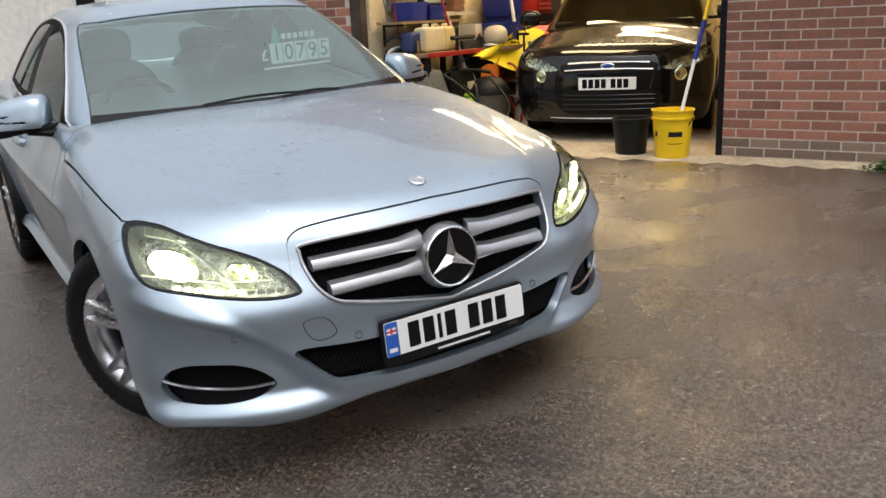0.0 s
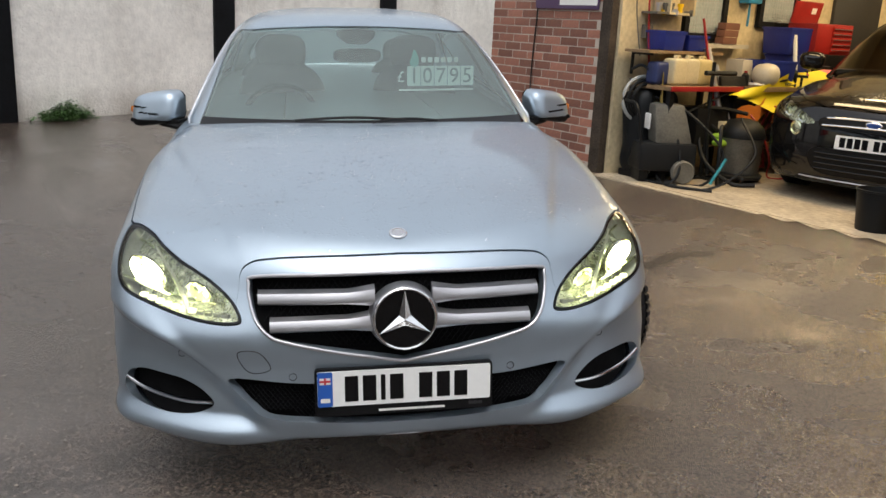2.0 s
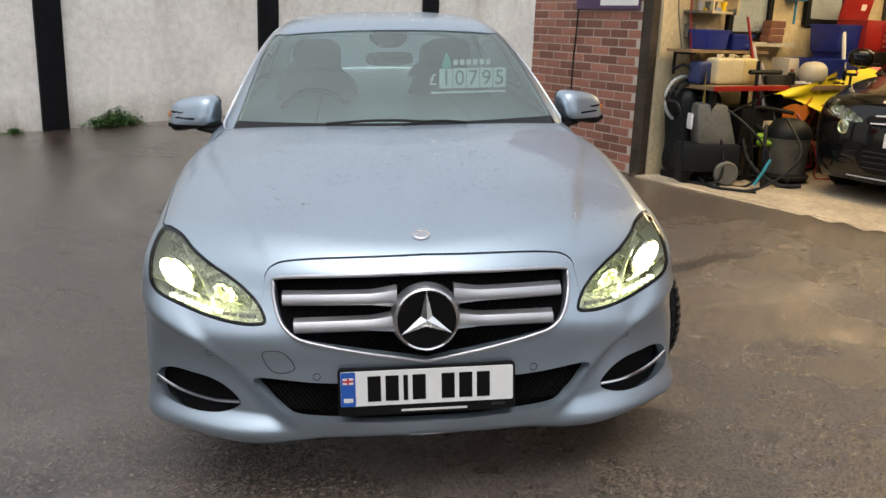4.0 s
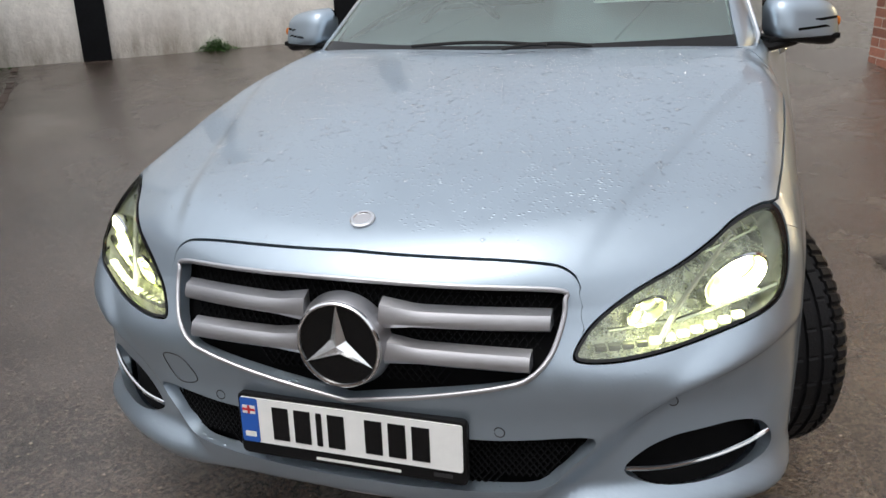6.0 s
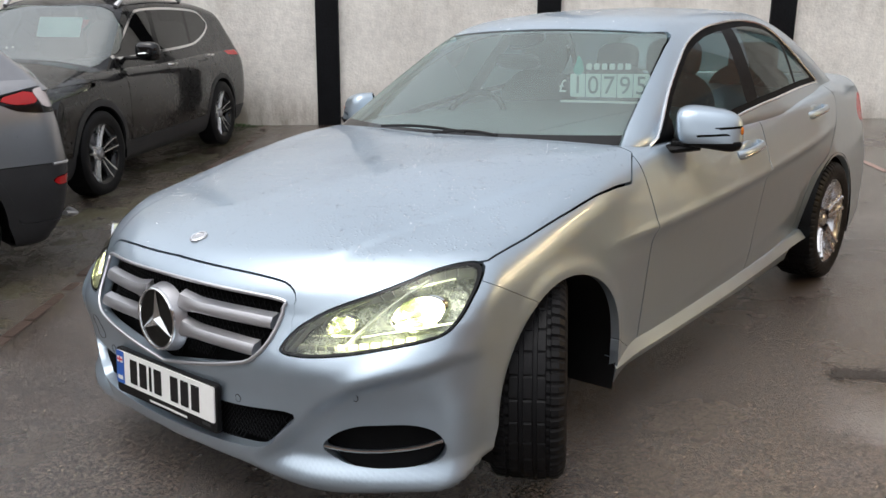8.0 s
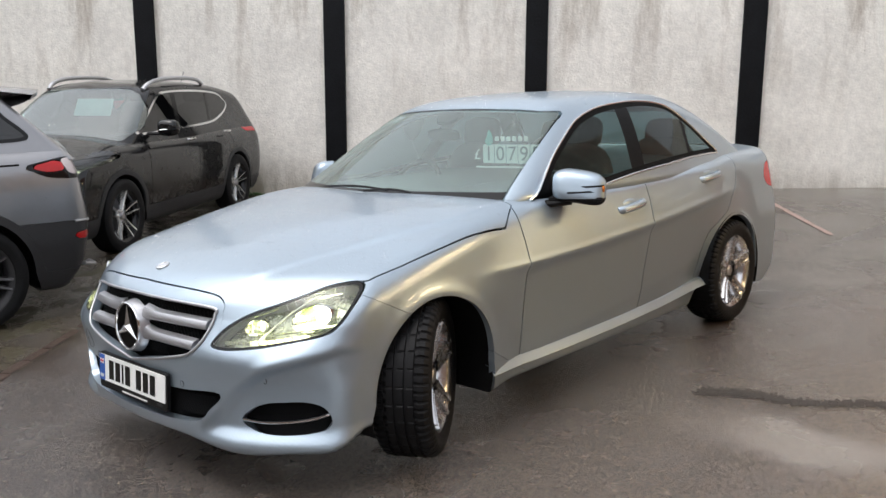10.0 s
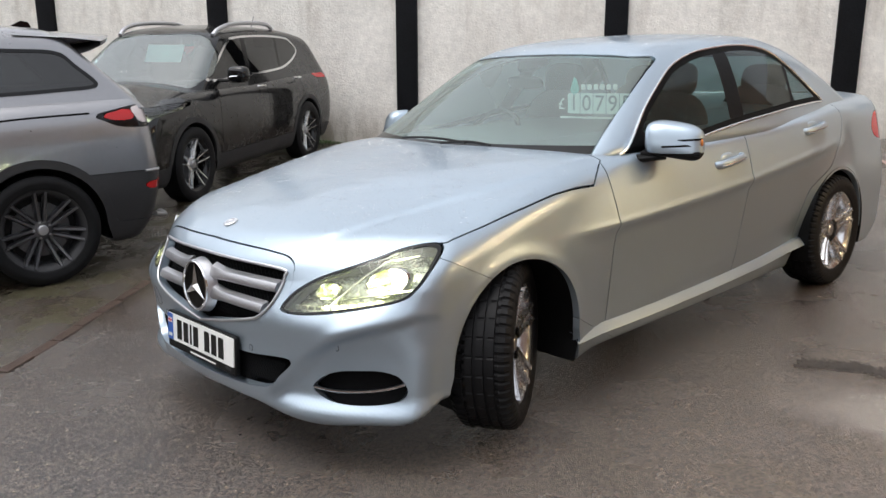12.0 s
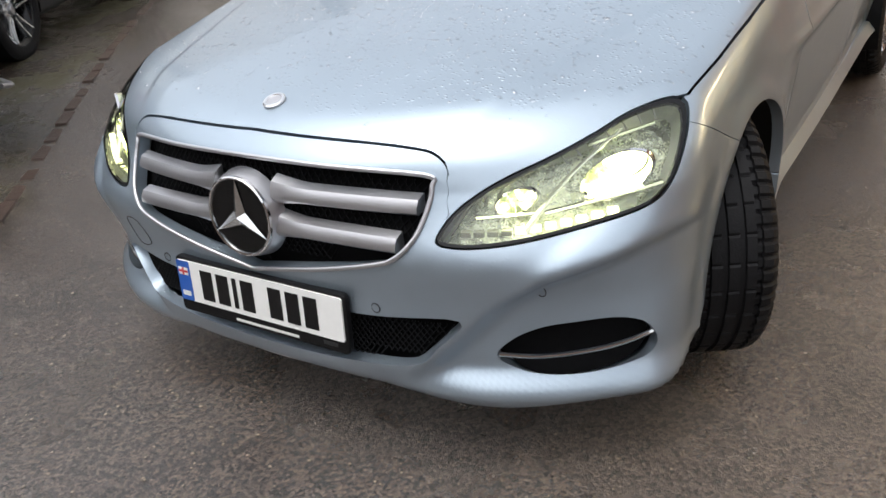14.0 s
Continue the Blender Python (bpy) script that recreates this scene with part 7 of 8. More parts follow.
def jerrycan(at, tone):
    j = thing("jerrycan", "cloudy white plastic jerrycan on the workbench", "jerrycan", at, "jerrycans on the workbench")
    part("can", blob(0.15, 0.20, 0.235, (0, 0, 0.118), power=7, rows=20, around=28), tone, j)
    part("neck", lathe([(0.0, 0.262), (0.024, 0.262), (0.026, 0.23), (0.026, 0.22)], 16), M_JERRY, j)
    part("grip", tube([(0, -0.03, 0.225), (0, -0.02, 0.255), (0, 0.05, 0.255), (0, 0.07, 0.225)], 0.011, 8), tone, j)


jerrycan(shop(0.44, 0.36, 0.862, 4), M_JERRY)
jerrycan(shop(0.61, 0.35, 0.862, -6), M_JERRY)
jerrycan(shop(0.78, 0.36, 0.862, 2), mat("stained_plastic", (0.52, 0.42, 0.20), 0.45))
put("canister", blob(0.15, 0.17, 0.20, (0, 0, 0.10), power=6), mat("navy_plastic", (0.02, 0.03, 0.10), 0.45), "small navy plastic canister", "canister", shop(0.29, 0.30, 0.862))


def pressure_washer():
    w = thing("pressure_washer", "grey and black hot pressure washer on wheels with hoses", "pressure washer", shop(0.34, 0.40, 0, 62) @ Matrix.Scale(0.86, 4))
    v, f = box(0.62, 0.46, 0.30, (0, 0, 0.12), 0.05)
    part("base", (v, f), M_BUCKET, w)
    v, f = box(0.42, 0.40, 0.42, (0.06, 0, 0.40), 0.06, 0.80)
    v[:, 0] += (v[:, 2] - 0.40) * -0.18
    part("hood", (v, f), M_GREYP, w, "grey plastic hood")
    part("panel", box(0.02, 0.22, 0.16, (-0.20, 0, 0.55), 0.006), M_WHITE, w)
    for y in (-0.25, 0.25):
        part("wheel", moved(lathe([(0.0, -0.03), (0.07, -0.03), (0.11, -0.035), (0.125, -0.02), (0.125, 0.02), (0.11, 0.035), (0.0, 0.03)], 32, "y"), pose(0.16, y, 0.126)), M_GREYP if y < 0 else M_BUCKET, w)
    part("handle", tube(smooth_line([(-0.30, -0.2, 0.40), (-0.38, -0.2, 0.78), (-0.40, 0, 0.82), (-0.38, 0.2, 0.78), (-0.30, 0.2, 0.40)], 6), 0.014, 8), M_BUCKET, w)
    part("foot", box(0.10, 0.30, 0.12, (-0.22, 0, 0.0), 0.01), M_BUCKET, w)


pressure_washer()
reel = thing("hose_reel", "black hose reel hung beside the door post", "hose reel", shop(0.24, 0.16, 0.72))
for k, rr in enumerate((0.20, 0.17, 0.14)):
    part("hose_coil", moved(tube([(rr * math.cos(a), 0, rr * math.sin(a)) for a in np.linspace(0, 2 * math.pi, 29)], 0.016, 8, caps=False), pose(0.02 + 0.03 * k, 0, 0, 0, 0, 80)), M_BUCKET if k else mat("grey_hose", (0.35, 0.36, 0.36), 0.5), reel)
part("mount", box(0.24, 0.08, 0.10, (-0.06, 0, -0.05)), M_DARK, reel)


def hose(name, points, r, material, label):
    p = smooth_line(points, 10)
    ob = part(name, tube(p, r, 8), material)
    ob.matrix_basis = shop(0, 0, 0)
    return tagged(ob, label, "hose", "hoses on the workshop floor")


# points: along the front, in from it, up
hose("hose", [(0.30, 0.30, 0.75), (0.62, 0.42, 0.62), (0.88, 0.60, 0.30), (0.80, 0.48, 0.014), (0.50, 0.30, 0.014), (0.72, 0.14, 0.014), (1.05, 0.30, 0.014)], 0.012, M_BUCKET, "black rubber hose looped on the floor")
hose("hose", [(0.22, 0.42, 0.55), (0.35, 0.30, 0.25), (0.55, 0.22, 0.014), (0.95, 0.42, 0.014), (1.1, 0.75, 0.30), (0.80, 0.90, 0.60)], 0.011, M_BUCKET, "black rubber hose looped on the floor")
hose("hose", [(0.16, 0.20, 0.012), (0.30, 0.24, 0.012), (0.34, 0.30, 0.10), (0.42, 0.34, 0.13)], 0.016, M_WHITE, "short white waste pipe on the floor")
hose("lance", [(0.86, 0.50, 0.03), (0.90, 0.55, 0.16), (0.92, 0.60, 0.26)], 0.014, mat("teal_lance", (0.03, 0.25, 0.30), 0.4), "teal spray lance on a black hose")
cloth_v = np.array([[(0.015 * math.sin(9 * x + 5 * z), x, z) for z in np.linspace(0.52, 0.98, 14)] for x in np.linspace(-0.09, 0.09, 9)])
cloth_v[..., 1] *= 0.6 + 0.4 * (cloth_v[..., 2] - 0.5) / 0.48
put("cloth", (cloth_v.reshape(-1, 3), [(i * 14 + j, i * 14 + 14 + j, i * 14 + 15 + j, i * 14 + 1 + j) for i in range(8) for j in range(13)]), M_CLOTH, "dusty yellow cloth hung over the hose reel", "cloth", shop(0.27, 0.40, 0, 45))


def vacuum():
    w = thing("vacuum_cleaner", "grey drum vacuum cleaner with black head and hose", "vacuum cleaner", shop(1.12, 0.66, 0, 30))
    part("drum", lathe([(0.0, 0.07), (0.18, 0.07), (0.19, 0.09), (0.205, 0.40), (0.21, 0.41), (0.0, 0.41)], 40), M_GREYP, w)
    part("head", lathe([(0.215, 0.405), (0.215, 0.44), (0.19, 0.50), (0.13, 0.56), (0.05, 0.58), (0.0, 0.58)], 40), M_BUCKET, w)
    part("base", lathe([(0.0, 0.03), (0.22, 0.03), (0.23, 0.06), (0.20, 0.08), (0.0, 0.08)], 40), M_BUCKET, w)
    for k in range(4):
        a = k * math.pi / 2 + 0.4
        part("castor", moved(lathe([(0.0, -0.015), (0.035, -0.015), (0.035, 0.015), (0.0, 0.015)], 16, "x"), pose(0.20 * math.cos(a), 0.20 * math.sin(a), 0.036)), M_BUCKET, w)
    part("push_bar", tube(smooth_line([(-0.24, -0.18, 0.05), (-0.30, -0.20, 0.60), (-0.22, -0.10, 0.66), (0.02, 0.05, 0.62)], 8), 0.018, 8), M_BUCKET, w)
    part("suction_hose", tube(smooth_line([(-0.20, -0.1, 0.45), (-0.36, -0.20, 0.55), (-0.28, -0.32, 0.22), (0.0, -0.42, 0.03), (0.22, -0.40, 0.03)], 8), 0.020, 8), M_BUCKET, w)


vacuum()


def sprayer():
    s = thing("sprayer", "white pump sprayer bottle with pale lower band", "sprayer", shop(1.98, 0.62, 0.31))
    part("bottle", lathe([(0.0, 0.0), (0.095, 0.0), (0.10, 0.02), (0.10, 0.36), (0.085, 0.41), (0.04, 0.44), (0.04, 0.47), (0.0, 0.47)], 32), M_WHITE, s)
    part("label_bar", moved(box(0.004, 0.07, 0.035, (0.101, 0, 0)), pose(0, 0, 0.33, 0, 0, -70)), M_BUCKET, s)
    part("label_bar", moved(box(0.004, 0.05, 0.03, (0.101, 0, 0)), pose(0, 0, 0.17, 0, 0, -70)), M_BUCKET, s)
    part("pump", tube([(0, 0, 0.47), (0, 0, 0.66)], 0.012, 8), M_BUCKET, s)
    part("pump_grip", tube([(-0.06, 0, 0.66), (0.06, 0, 0.66)], 0.014, 8), M_BUCKET, s)


sprayer()
put("tub", lathe([(0.0, 0.0), (0.12, 0.0), (0.13, 0.29), (0.14, 0.30), (0.14, 0.31), (0.0, 0.31)], 32), M_WHITE, "lidded white tub under the sprayer", "tub", shop(1.98, 0.62))


def wheeled_frame():
    w = thing("hose_trolley", "red tubular hose trolley", "trolley", shop(1.80, 0.56, 0, 20))
    for y in (-0.12, 0.12):
        part("side_tube", tube(smooth_line([(-0.12, y, 0.04), (-0.16, y, 0.35), (-0.05, y, 0.66), (0.08, y, 0.60), (0.14, y, 0.30), (0.10, y, 0.04)], 6), 0.012, 8), M_REDP, w)
    for z, x in ((0.62, -0.02), (0.30, 0.14), (0.06, -0.12), (0.06, 0.10)):
        part("cross_tube", tube([(x, -0.12, z), (x, 0.12, z)], 0.011, 8), M_REDP, w)
    for k in range(4):
        rr = 0.12 + 0.012 * k
        part("hose_coil", moved(tube([(rr * math.cos(a), 0, rr * math.sin(a)) for a in np.linspace(0, 2 * math.pi, 25)], 0.010, 6, caps=False), pose(0.0, -0.06 + 0.04 * k, 0.36)), M_REDP if k % 2 else M_BUCKET, w)


wheeled_frame()


def feather_flag():
    """A furled yellow flag lying out over the clutter on its pole; points along the front, in, up."""
    f = thing("feather_flag", "bright yellow advertising flag with pink and lime tip, lying over clutter", "flag", shop(0, 0, 0))
    a, b, c = np.array([0.52, 1.02, 0.78]), np.array([0.55, 2.75, 1.06]), np.array([0.60, 1.75, 0.60])
    rows, cols = 26, 10
    grid = []
    for i in range(rows):
        t = i / (rows - 1)
        top = a + (b - a) * t + np.array([0, 0, 0.05 * math.sin(math.pi * t)])
        drop = (0.36 * (t / 0.42) if t < 0.42 else 0.36 * (1 - t) / 0.58) + 0.012
        for j in range(cols):
            s = j / (cols - 1)
            grid.append(top + np.array([0.05 * math.sin(7 * t + 4 * s) + 0.10 * s, 0.06 * s, -drop * s + 0.012 * math.sin(15 * t + 6 * s)]))
    v = np.array(grid)
    quads = [(i * cols + j, i * cols + cols + j, i * cols + cols + j + 1, i * cols + j + 1) for i in range(rows - 1) for j in range(cols - 1)]

    def zone(q):
        i, j = divmod(q[0], cols)
        return "pink" if i > 19 and j < 6 else "lime" if i > 14 and j >= 5 else "yellow"
    for key, m in (("yellow", M_FLAG), ("pink", M_PINK), ("lime", M_LIME)):
        qs = [q for q in quads if zone(q) == key]
        ids = sorted({k for q in qs for k in q})
        at = {k: n for n, k in enumerate(ids)}
        part("flag_cloth", (v[ids], [tuple(at[k] for k in q) for q in qs]), m, f, f"{key} flag cloth")
    for k in range(4):
        part("cloth_bar", moved(slab(smooth_box(0.09, 0.035, 0.004), 0.002), pose(0.66, 1.9 + 0.13 * k, 0.86 + 0.01 * k, 90, 0, 95)), M_GREYP, f)
    part("flag_pole", tube([(0.46, 0.55, 0.62), (0.52, 1.02, 0.80), (0.52, 1.9, 0.93)], 0.010, 8), M_BUCKET, f)


feather_flag()
rag = np.array([[(0.55 + 0.05 * math.sin(8 * y), 1.15 + y, 0.50 + 0.20 * y + x + 0.02 * math.sin(20 * y)) for x in np.linspace(0, 0.16, 6)] for y in np.linspace(0, 0.55, 14)])
put("rag", (rag.reshape(-1, 3), [(i * 6 + j, i * 6 + 6 + j, i * 6 + 7 + j, i * 6 + 1 + j) for i in range(13) for j in range(5)]), M_ORANGE, "crumpled bright orange cloth", "cloth", shop(0, 0, 0))
put("support_stand", joined(tube([(0.50, 0.80, 0.0), (0.50, 0.80, 1.08)], 0.018, 8), tube([(0.50, 0.70, 0.98), (0.50, 1.12, 0.98)], 0.022, 8), tube([(0.34, 0.80, 0.012), (0.66, 0.80, 0.012)], 0.014, 8), tube([(0.5, 0.64, 0.012), (0.5, 0.96, 0.012)], 0.014, 8)), M_BUCKET, "black metal roller stand", "stand", shop(0, 0, 0))
G_POLE = "poles leaning on the bench"
for (x0, y0, z0), (x1, y1, z1), r, m, lab in (
        ((0.62, 1.10, 0.02), (0.30, 0.92, 1.20), 0.030, M_SILVER, "thick bright metal tube leaning on the bench"),
        ((0.64, 1.22, 0.02), (0.34, 1.02, 1.05), 0.022, M_SILVER, "bright metal tube leaning on the bench"),
        ((0.60, 1.00, 0.02), (0.28, 0.84, 1.46), 0.012, M_REDP, "thin red pole leaning on the bench"),
        ((0.62, 2.10, 0.02), (0.42, 2.06, 1.36), 0.020, M_WHITE, "white pole leaning on the bench"),
        ((0.64, 2.36, 0.02), (0.44, 2.30, 1.20), 0.014, M_WOOD, "wooden broom handle leaning on the bench")):
    put("pole", tube([(x0, y0, z0), (x1, y1, z1)], r, 12), m, lab, "pole", shop(0, 0, 0), G_POLE)
put("board", box(0.03, 0.40, 0.95, (0, 0, 0), 0.006), M_DARK, "dark offcut board leaning on the bench", "board", shop(1.22, 0.60, 0.02) @ pose(0, 0, 0, 0, -12, 0))
put("box", box(0.30, 0.40, 0.34, (0, 0, 0), 0.012), M_DARK, "black plastic box under the bench", "box", shop(0.85, 0.36, 0.32))
put("carton", box(0.18, 0.20, 0.22, (0, 0, 0), 0.004), M_JERRY, "small pale carton under the bench", "carton", shop(1.05, 0.48, 0.32))
put("rags", joined(*[blob(0.14, 0.12, 0.07, (0.05 * math.cos(k * 2.1), 0.07 * math.sin(k * 1.7), 0.03 + 0.025 * (k % 3)), power=2.2) for k in range(6)]), M_LIME, "heap of lime green cloths", "cloths", shop(0.95, 0.55, 0.32))


def toolbox():
    t = thing("tool_chest", "red metal tool chest with open lid and small drawers", "tool chest", shop(2.62, 0.32, 1.185, 90))
    part("chest", box(0.62, 0.34, 0.30, (0, 0, 0), 0.008), M_REDP, t)
    for k in range(5):
        part("drawer", box(0.34, 0.012, 0.042, (0.12, -0.176, 0.025 + 0.052 * k), 0.003), M_REDP, t)
        part("drawer_pull", box(0.30, 0.010, 0.008, (0.12, -0.184, 0.042 + 0.052 * k)), M_SILVER, t)
    part("lid", moved(box(0.46, 0.02, 0.22, (0, 0, 0), 0.006), pose(-0.12, 0.13, 0.30, 12, 0, 0)), M_REDP, t)
    part("lid_mark", moved(box(0.08, 0.003, 0.06, (0.10, -0.012, 0.10)), pose(-0.12, 0.13, 0.30, 12, 0, 0)), M_WHITE, t)


toolbox()
put("box", box(0.40, 0.60, 0.32, (0, 0, 0), 0.01), M_DARK, "black storage box on the workbench", "box", shop(2.66, 0.31, 0.862))
crate("crate", 0.30, 0.30, 0.20, M_REDP, "small red crate on the workbench", shop(3.12, 0.30, 0.862, 90), "")
put("carton", box(0.20, 0.26, 0.24, (0, 0, 0), 0.004), M_ENAMEL, "off-white appliance box on the workbench", "carton", shop(1.55, 0.24, 0.862))
put("kettle_drum", blob(0.24, 0.26, 0.22, (0, 0, 0.11), power=2.4), M_ENAMEL, "rounded off-white tank on the workbench", "tank", shop(1.60, 0.48, 0.862))
for k in range(3):
    put("cable_coil", tube([(0.07 * math.cos(a), 0.07 * math.sin(a), 0.006 * a / 3) for a in np.linspace(0, 12, 60)], 0.006, 6), (M_WHITE, M_BUCKET, M_JERRY)[k], "loosely coiled cable on the workbench", "cable", shop(1.45 + 0.5 * k, 0.50, 0.87), "coiled cables on the workbench")
for k in range(3):
    put("brick", box(0.10, 0.21, 0.065, (0, 0, 0), 0.003), mat("old_brick", (0.16, 0.07, 0.045), 0.9) if k == 0 else bpy.data.materials["old_brick"], "old dark brick stacked on the window ledge", "brick", shop(1.42 + 0.01 * k, 0.10, 1.24 + 0.068 * k), "bricks on the ledge")
put("ledge", box(0.16, 0.9, 0.04, (0, 0, 0)), M_ENAMEL, "white painted window ledge", "window ledge", shop(1.28, 0.06, 1.20))


def wall_window(m0, m1, z0, z1):
    w = thing("window_1", "dusty window with wire mesh in a dark frame", "window", shop((m0 + m1) / 2, -0.018, 0), kind="structure")
    wide, high = m1 - m0, z1 - z0
    part("pane", box(0.01, wide, high, (0.008, 0, z0)), M_WIN, w)
    for y in (-wide / 2, wide / 2):
        part("window_frame", box(0.05, 0.06, high + 0.06, (0.02, y, z0 - 0.03)), M_TIMBER, w)
    for z in (z0 - 0.03, z1 - 0.03):
        part("window_frame", box(0.05, wide - 0.06, 0.06, (0.02, 0, z)), M_TIMBER, w)
    wires = [box(0.003, 0.003, high, (0.016, -wide / 2 + 0.04 * k, z0)) for k in range(1, int(wide / 0.04))] + [box(0.003, wide, 0.003, (0.016, 0, z0 + 0.04 * k)) for k in range(1, int(high / 0.04))]
    tagged(part("wire_mesh", joined(*wires), M_SILVER, w), kind="stuff")


wall_window(0.92, 1.46, 1.30, 2.2)
wall_window(2.02, 2.60, 1.45, 2.2)
put("dispenser", joined(box(0.14, 0.20, 0.26, (0.05, 0, 0), 0.02), tube([(0.05, 0, 0.0), (0.05, 0.0, -0.22)], 0.012, 8)), mat("sky_blue_plastic", (0.03, 0.22, 0.42), 0.4), "blue wall dispenser with a hanging tube", "dispenser", shop(1.78, 0.0, 1.64))
put("switch_box", box(0.06, 0.09, 0.12, (0.01, 0, 0), 0.006), M_GREYP, "grey electrical switch box on the wall", "switch", shop(0.40, 0.0, 1.26))
cab = thing("wall_cabinet", "open cream wall cabinet with pipe fittings", "cabinet", shop(0.66, 0.0, 1.48))
for sx, sy, sz, at in ((0.20, 0.02, 0.40, (0.08, -0.16, 0)), (0.20, 0.02, 0.40, (0.08, 0.16, 0)), (0.20, 0.30, 0.02, (0.08, 0, 0)), (0.20, 0.30, 0.02, (0.08, 0, 0.38)), (0.02, 0.30, 0.36, (-0.01, 0, 0.02))):
    part("board", box(sx, sy, sz, at), M_CREAM, cab)
for k in range(7):
    put("pipe_fitting", moved(lathe([(0.0, 0.0), (0.022, 0.0), (0.022, 0.05), (0.03, 0.05), (0.03, 0.08), (0.0, 0.08)], 12), pose(0, 0, 0, 90 * (k % 2), 0, 40 * k)), (M_GREYP, M_SILVER, M_YELLOW)[k % 3], "small metal pipe fitting in the cabinet" if k < 3 else "small metal pipe fitting on the bracket", "fitting", shop(0.57 + 0.06 * k if k < 4 else 0.40 + 0.045 * (k - 4), 0.12, 1.502 if k < 4 else 1.50), "pipe fittings")
put("bracket", box(0.20, 0.20, 0.02, (0.07, 0, 0)), M_GREYP, "small grey wall bracket shelf", "shelf", shop(0.44, 0.0, 1.48))
put("air_line", tube(smooth_line([(0.03, 0.30, 2.6), (0.04, 0.33, 1.9), (0.06, 0.36, 1.4), (0.10, 0.38, 1.0)], 8), 0.009, 8), M_REDP, "red air hose hanging down the cream wall", "hose", shop(0, 0, 0))
put("air_line", tube(smooth_line([(0.02, 0.20, 1.9), (0.03, 0.22, 1.5), (0.05, 0.30, 1.1)], 8), 0.006, 8), M_GREYP, "grey cable hanging down the cream wall", "cable", shop(0, 0, 0))
dd = thing("door_1", "dark grey inner door in the cream wall", "door", shop(3.75, -0.018, 0), kind="structure")
part("leaf", box(0.04, 0.90, 2.02, (0.012, 0, 0), 0.004), M_TRIM, dd)
part("door_handle", tube([(0.05, -0.36, 1.0), (0.08, -0.36, 1.0), (0.08, -0.26, 1.0)], 0.01, 8), M_SILVER, dd)
put("crate", box(0.5, 0.36, 0.30, (0, 0, 0), 0.02), mat("green_plastic", (0.02, 0.22, 0.06), 0.4), "green plastic crate on the floor", "crate", shop(2.75, 0.75, 0))

# a black machine under its cover, beside the door post
shroud = thing("covered_machine", "black machine under a slack dark cover by the post", "machine", shop(0.40, 0.17, 0.0))
cover_v, cover_f = blob(0.30, 0.52, 0.80, (0, 0, 0.42), power=4.5, rows=28, around=40)
cover_v[:, 0] += 0.014 * np.sin(31 * cover_v[:, 1] + 9 * cover_v[:, 2])
cover_v[:, 1] += 0.016 * np.sin(27 * cover_v[:, 0] + 12 * cover_v[:, 2])
part("cover", (cover_v, cover_f), M_BUCKET, shroud, "slack black plastic cover")
part("base", box(0.26, 0.44, 0.06, (0, 0, 0), 0.01), M_DARK, shroud)

# hoses hung and heaped about the washer
hose("hose", [(0.10, 0.16, 0.98), (0.20, 0.20, 1.02), (0.34, 0.24, 0.90), (0.46, 0.30, 0.62), (0.60, 0.34, 0.34), (0.66, 0.30, 0.10), (0.60, 0.22, 0.014), (0.36, 0.16, 0.014)], 0.013, M_BUCKET, "black rubber hose looped on the floor")
hose("hose", [(0.08, 0.18, 0.90), (0.12, 0.16, 0.60), (0.16, 0.15, 0.34), (0.30, 0.14, 0.10), (0.46, 0.14, 0.014), (0.74, 0.20, 0.014)], 0.011, M_BUCKET, "black rubber hose looped on the floor")
hose("hose", [(0.70, 0.80, 0.50), (0.78, 0.66, 0.52), (0.86, 0.58, 0.30), (0.84, 0.62, 0.02), (0.70, 0.86, 0.016), (0.56, 1.0, 0.016)], 0.016, M_BUCKET, "black ribbed suction hose on the floor")
hose("hose", [(0.58, 1.30, 0.62), (0.72, 1.34, 0.44), (0.78, 1.42, 0.20), (0.72, 1.52, 0.016), (0.86, 1.62, 0.016)], 0.009, M_REDP, "thin red air hose lying by the bench")
for k in range(9):
    tall = 0.14 + 0.05 * ((k * 7) % 4) / 3
    tone = (M_BUCKET, M_ENAMEL, M_REDP, M_GREYP, M_JERRY)[k % 5]
    b = thing("bottle", "small grimy workshop bottle on the workbench", "bottle", shop(1.40 + 0.115 * k + 0.03 * (k % 3), 0.40 + 0.09 * (k % 2), 0.862), "bottles on the workbench")
    part("flask", lathe([(0.0, 0.0), (0.034, 0.0), (0.036, 0.01), (0.036, tall * 0.72), (0.016, tall * 0.86), (0.014, tall * 0.9)], 16), tone, b)
    part("cap", lathe([(0.017, tall * 0.88), (0.017, tall), (0.0, tall)], 12), (M_REDP, M_BUCKET, M_WHITE)[k % 3], b)
for k in range(6):
    put("hand_tool", joined(tube([(0.02, 0, 0), (0.02, 0, -0.20 - 0.03 * (k % 3))], 0.010, 8), box(0.03, 0.05 + 0.02 * (k % 2), 0.05, (0.02, 0, 0.0), 0.006)), (M_DARK, M_WOOD, M_REDP)[k % 3], "worn hand tool hung on the cream wall", "tool", shop(0.30 + 0.13 * k, 0.0, 1.98 - 0.04 * (k % 2)), "tools hung on the wall")
put("pegboard", box(0.016, 0.80, 0.50, (0, 0, 0), 0.003), M_WOOD, "brown tool board on the cream wall", "tool board", shop(0.62, -0.017, 1.62))

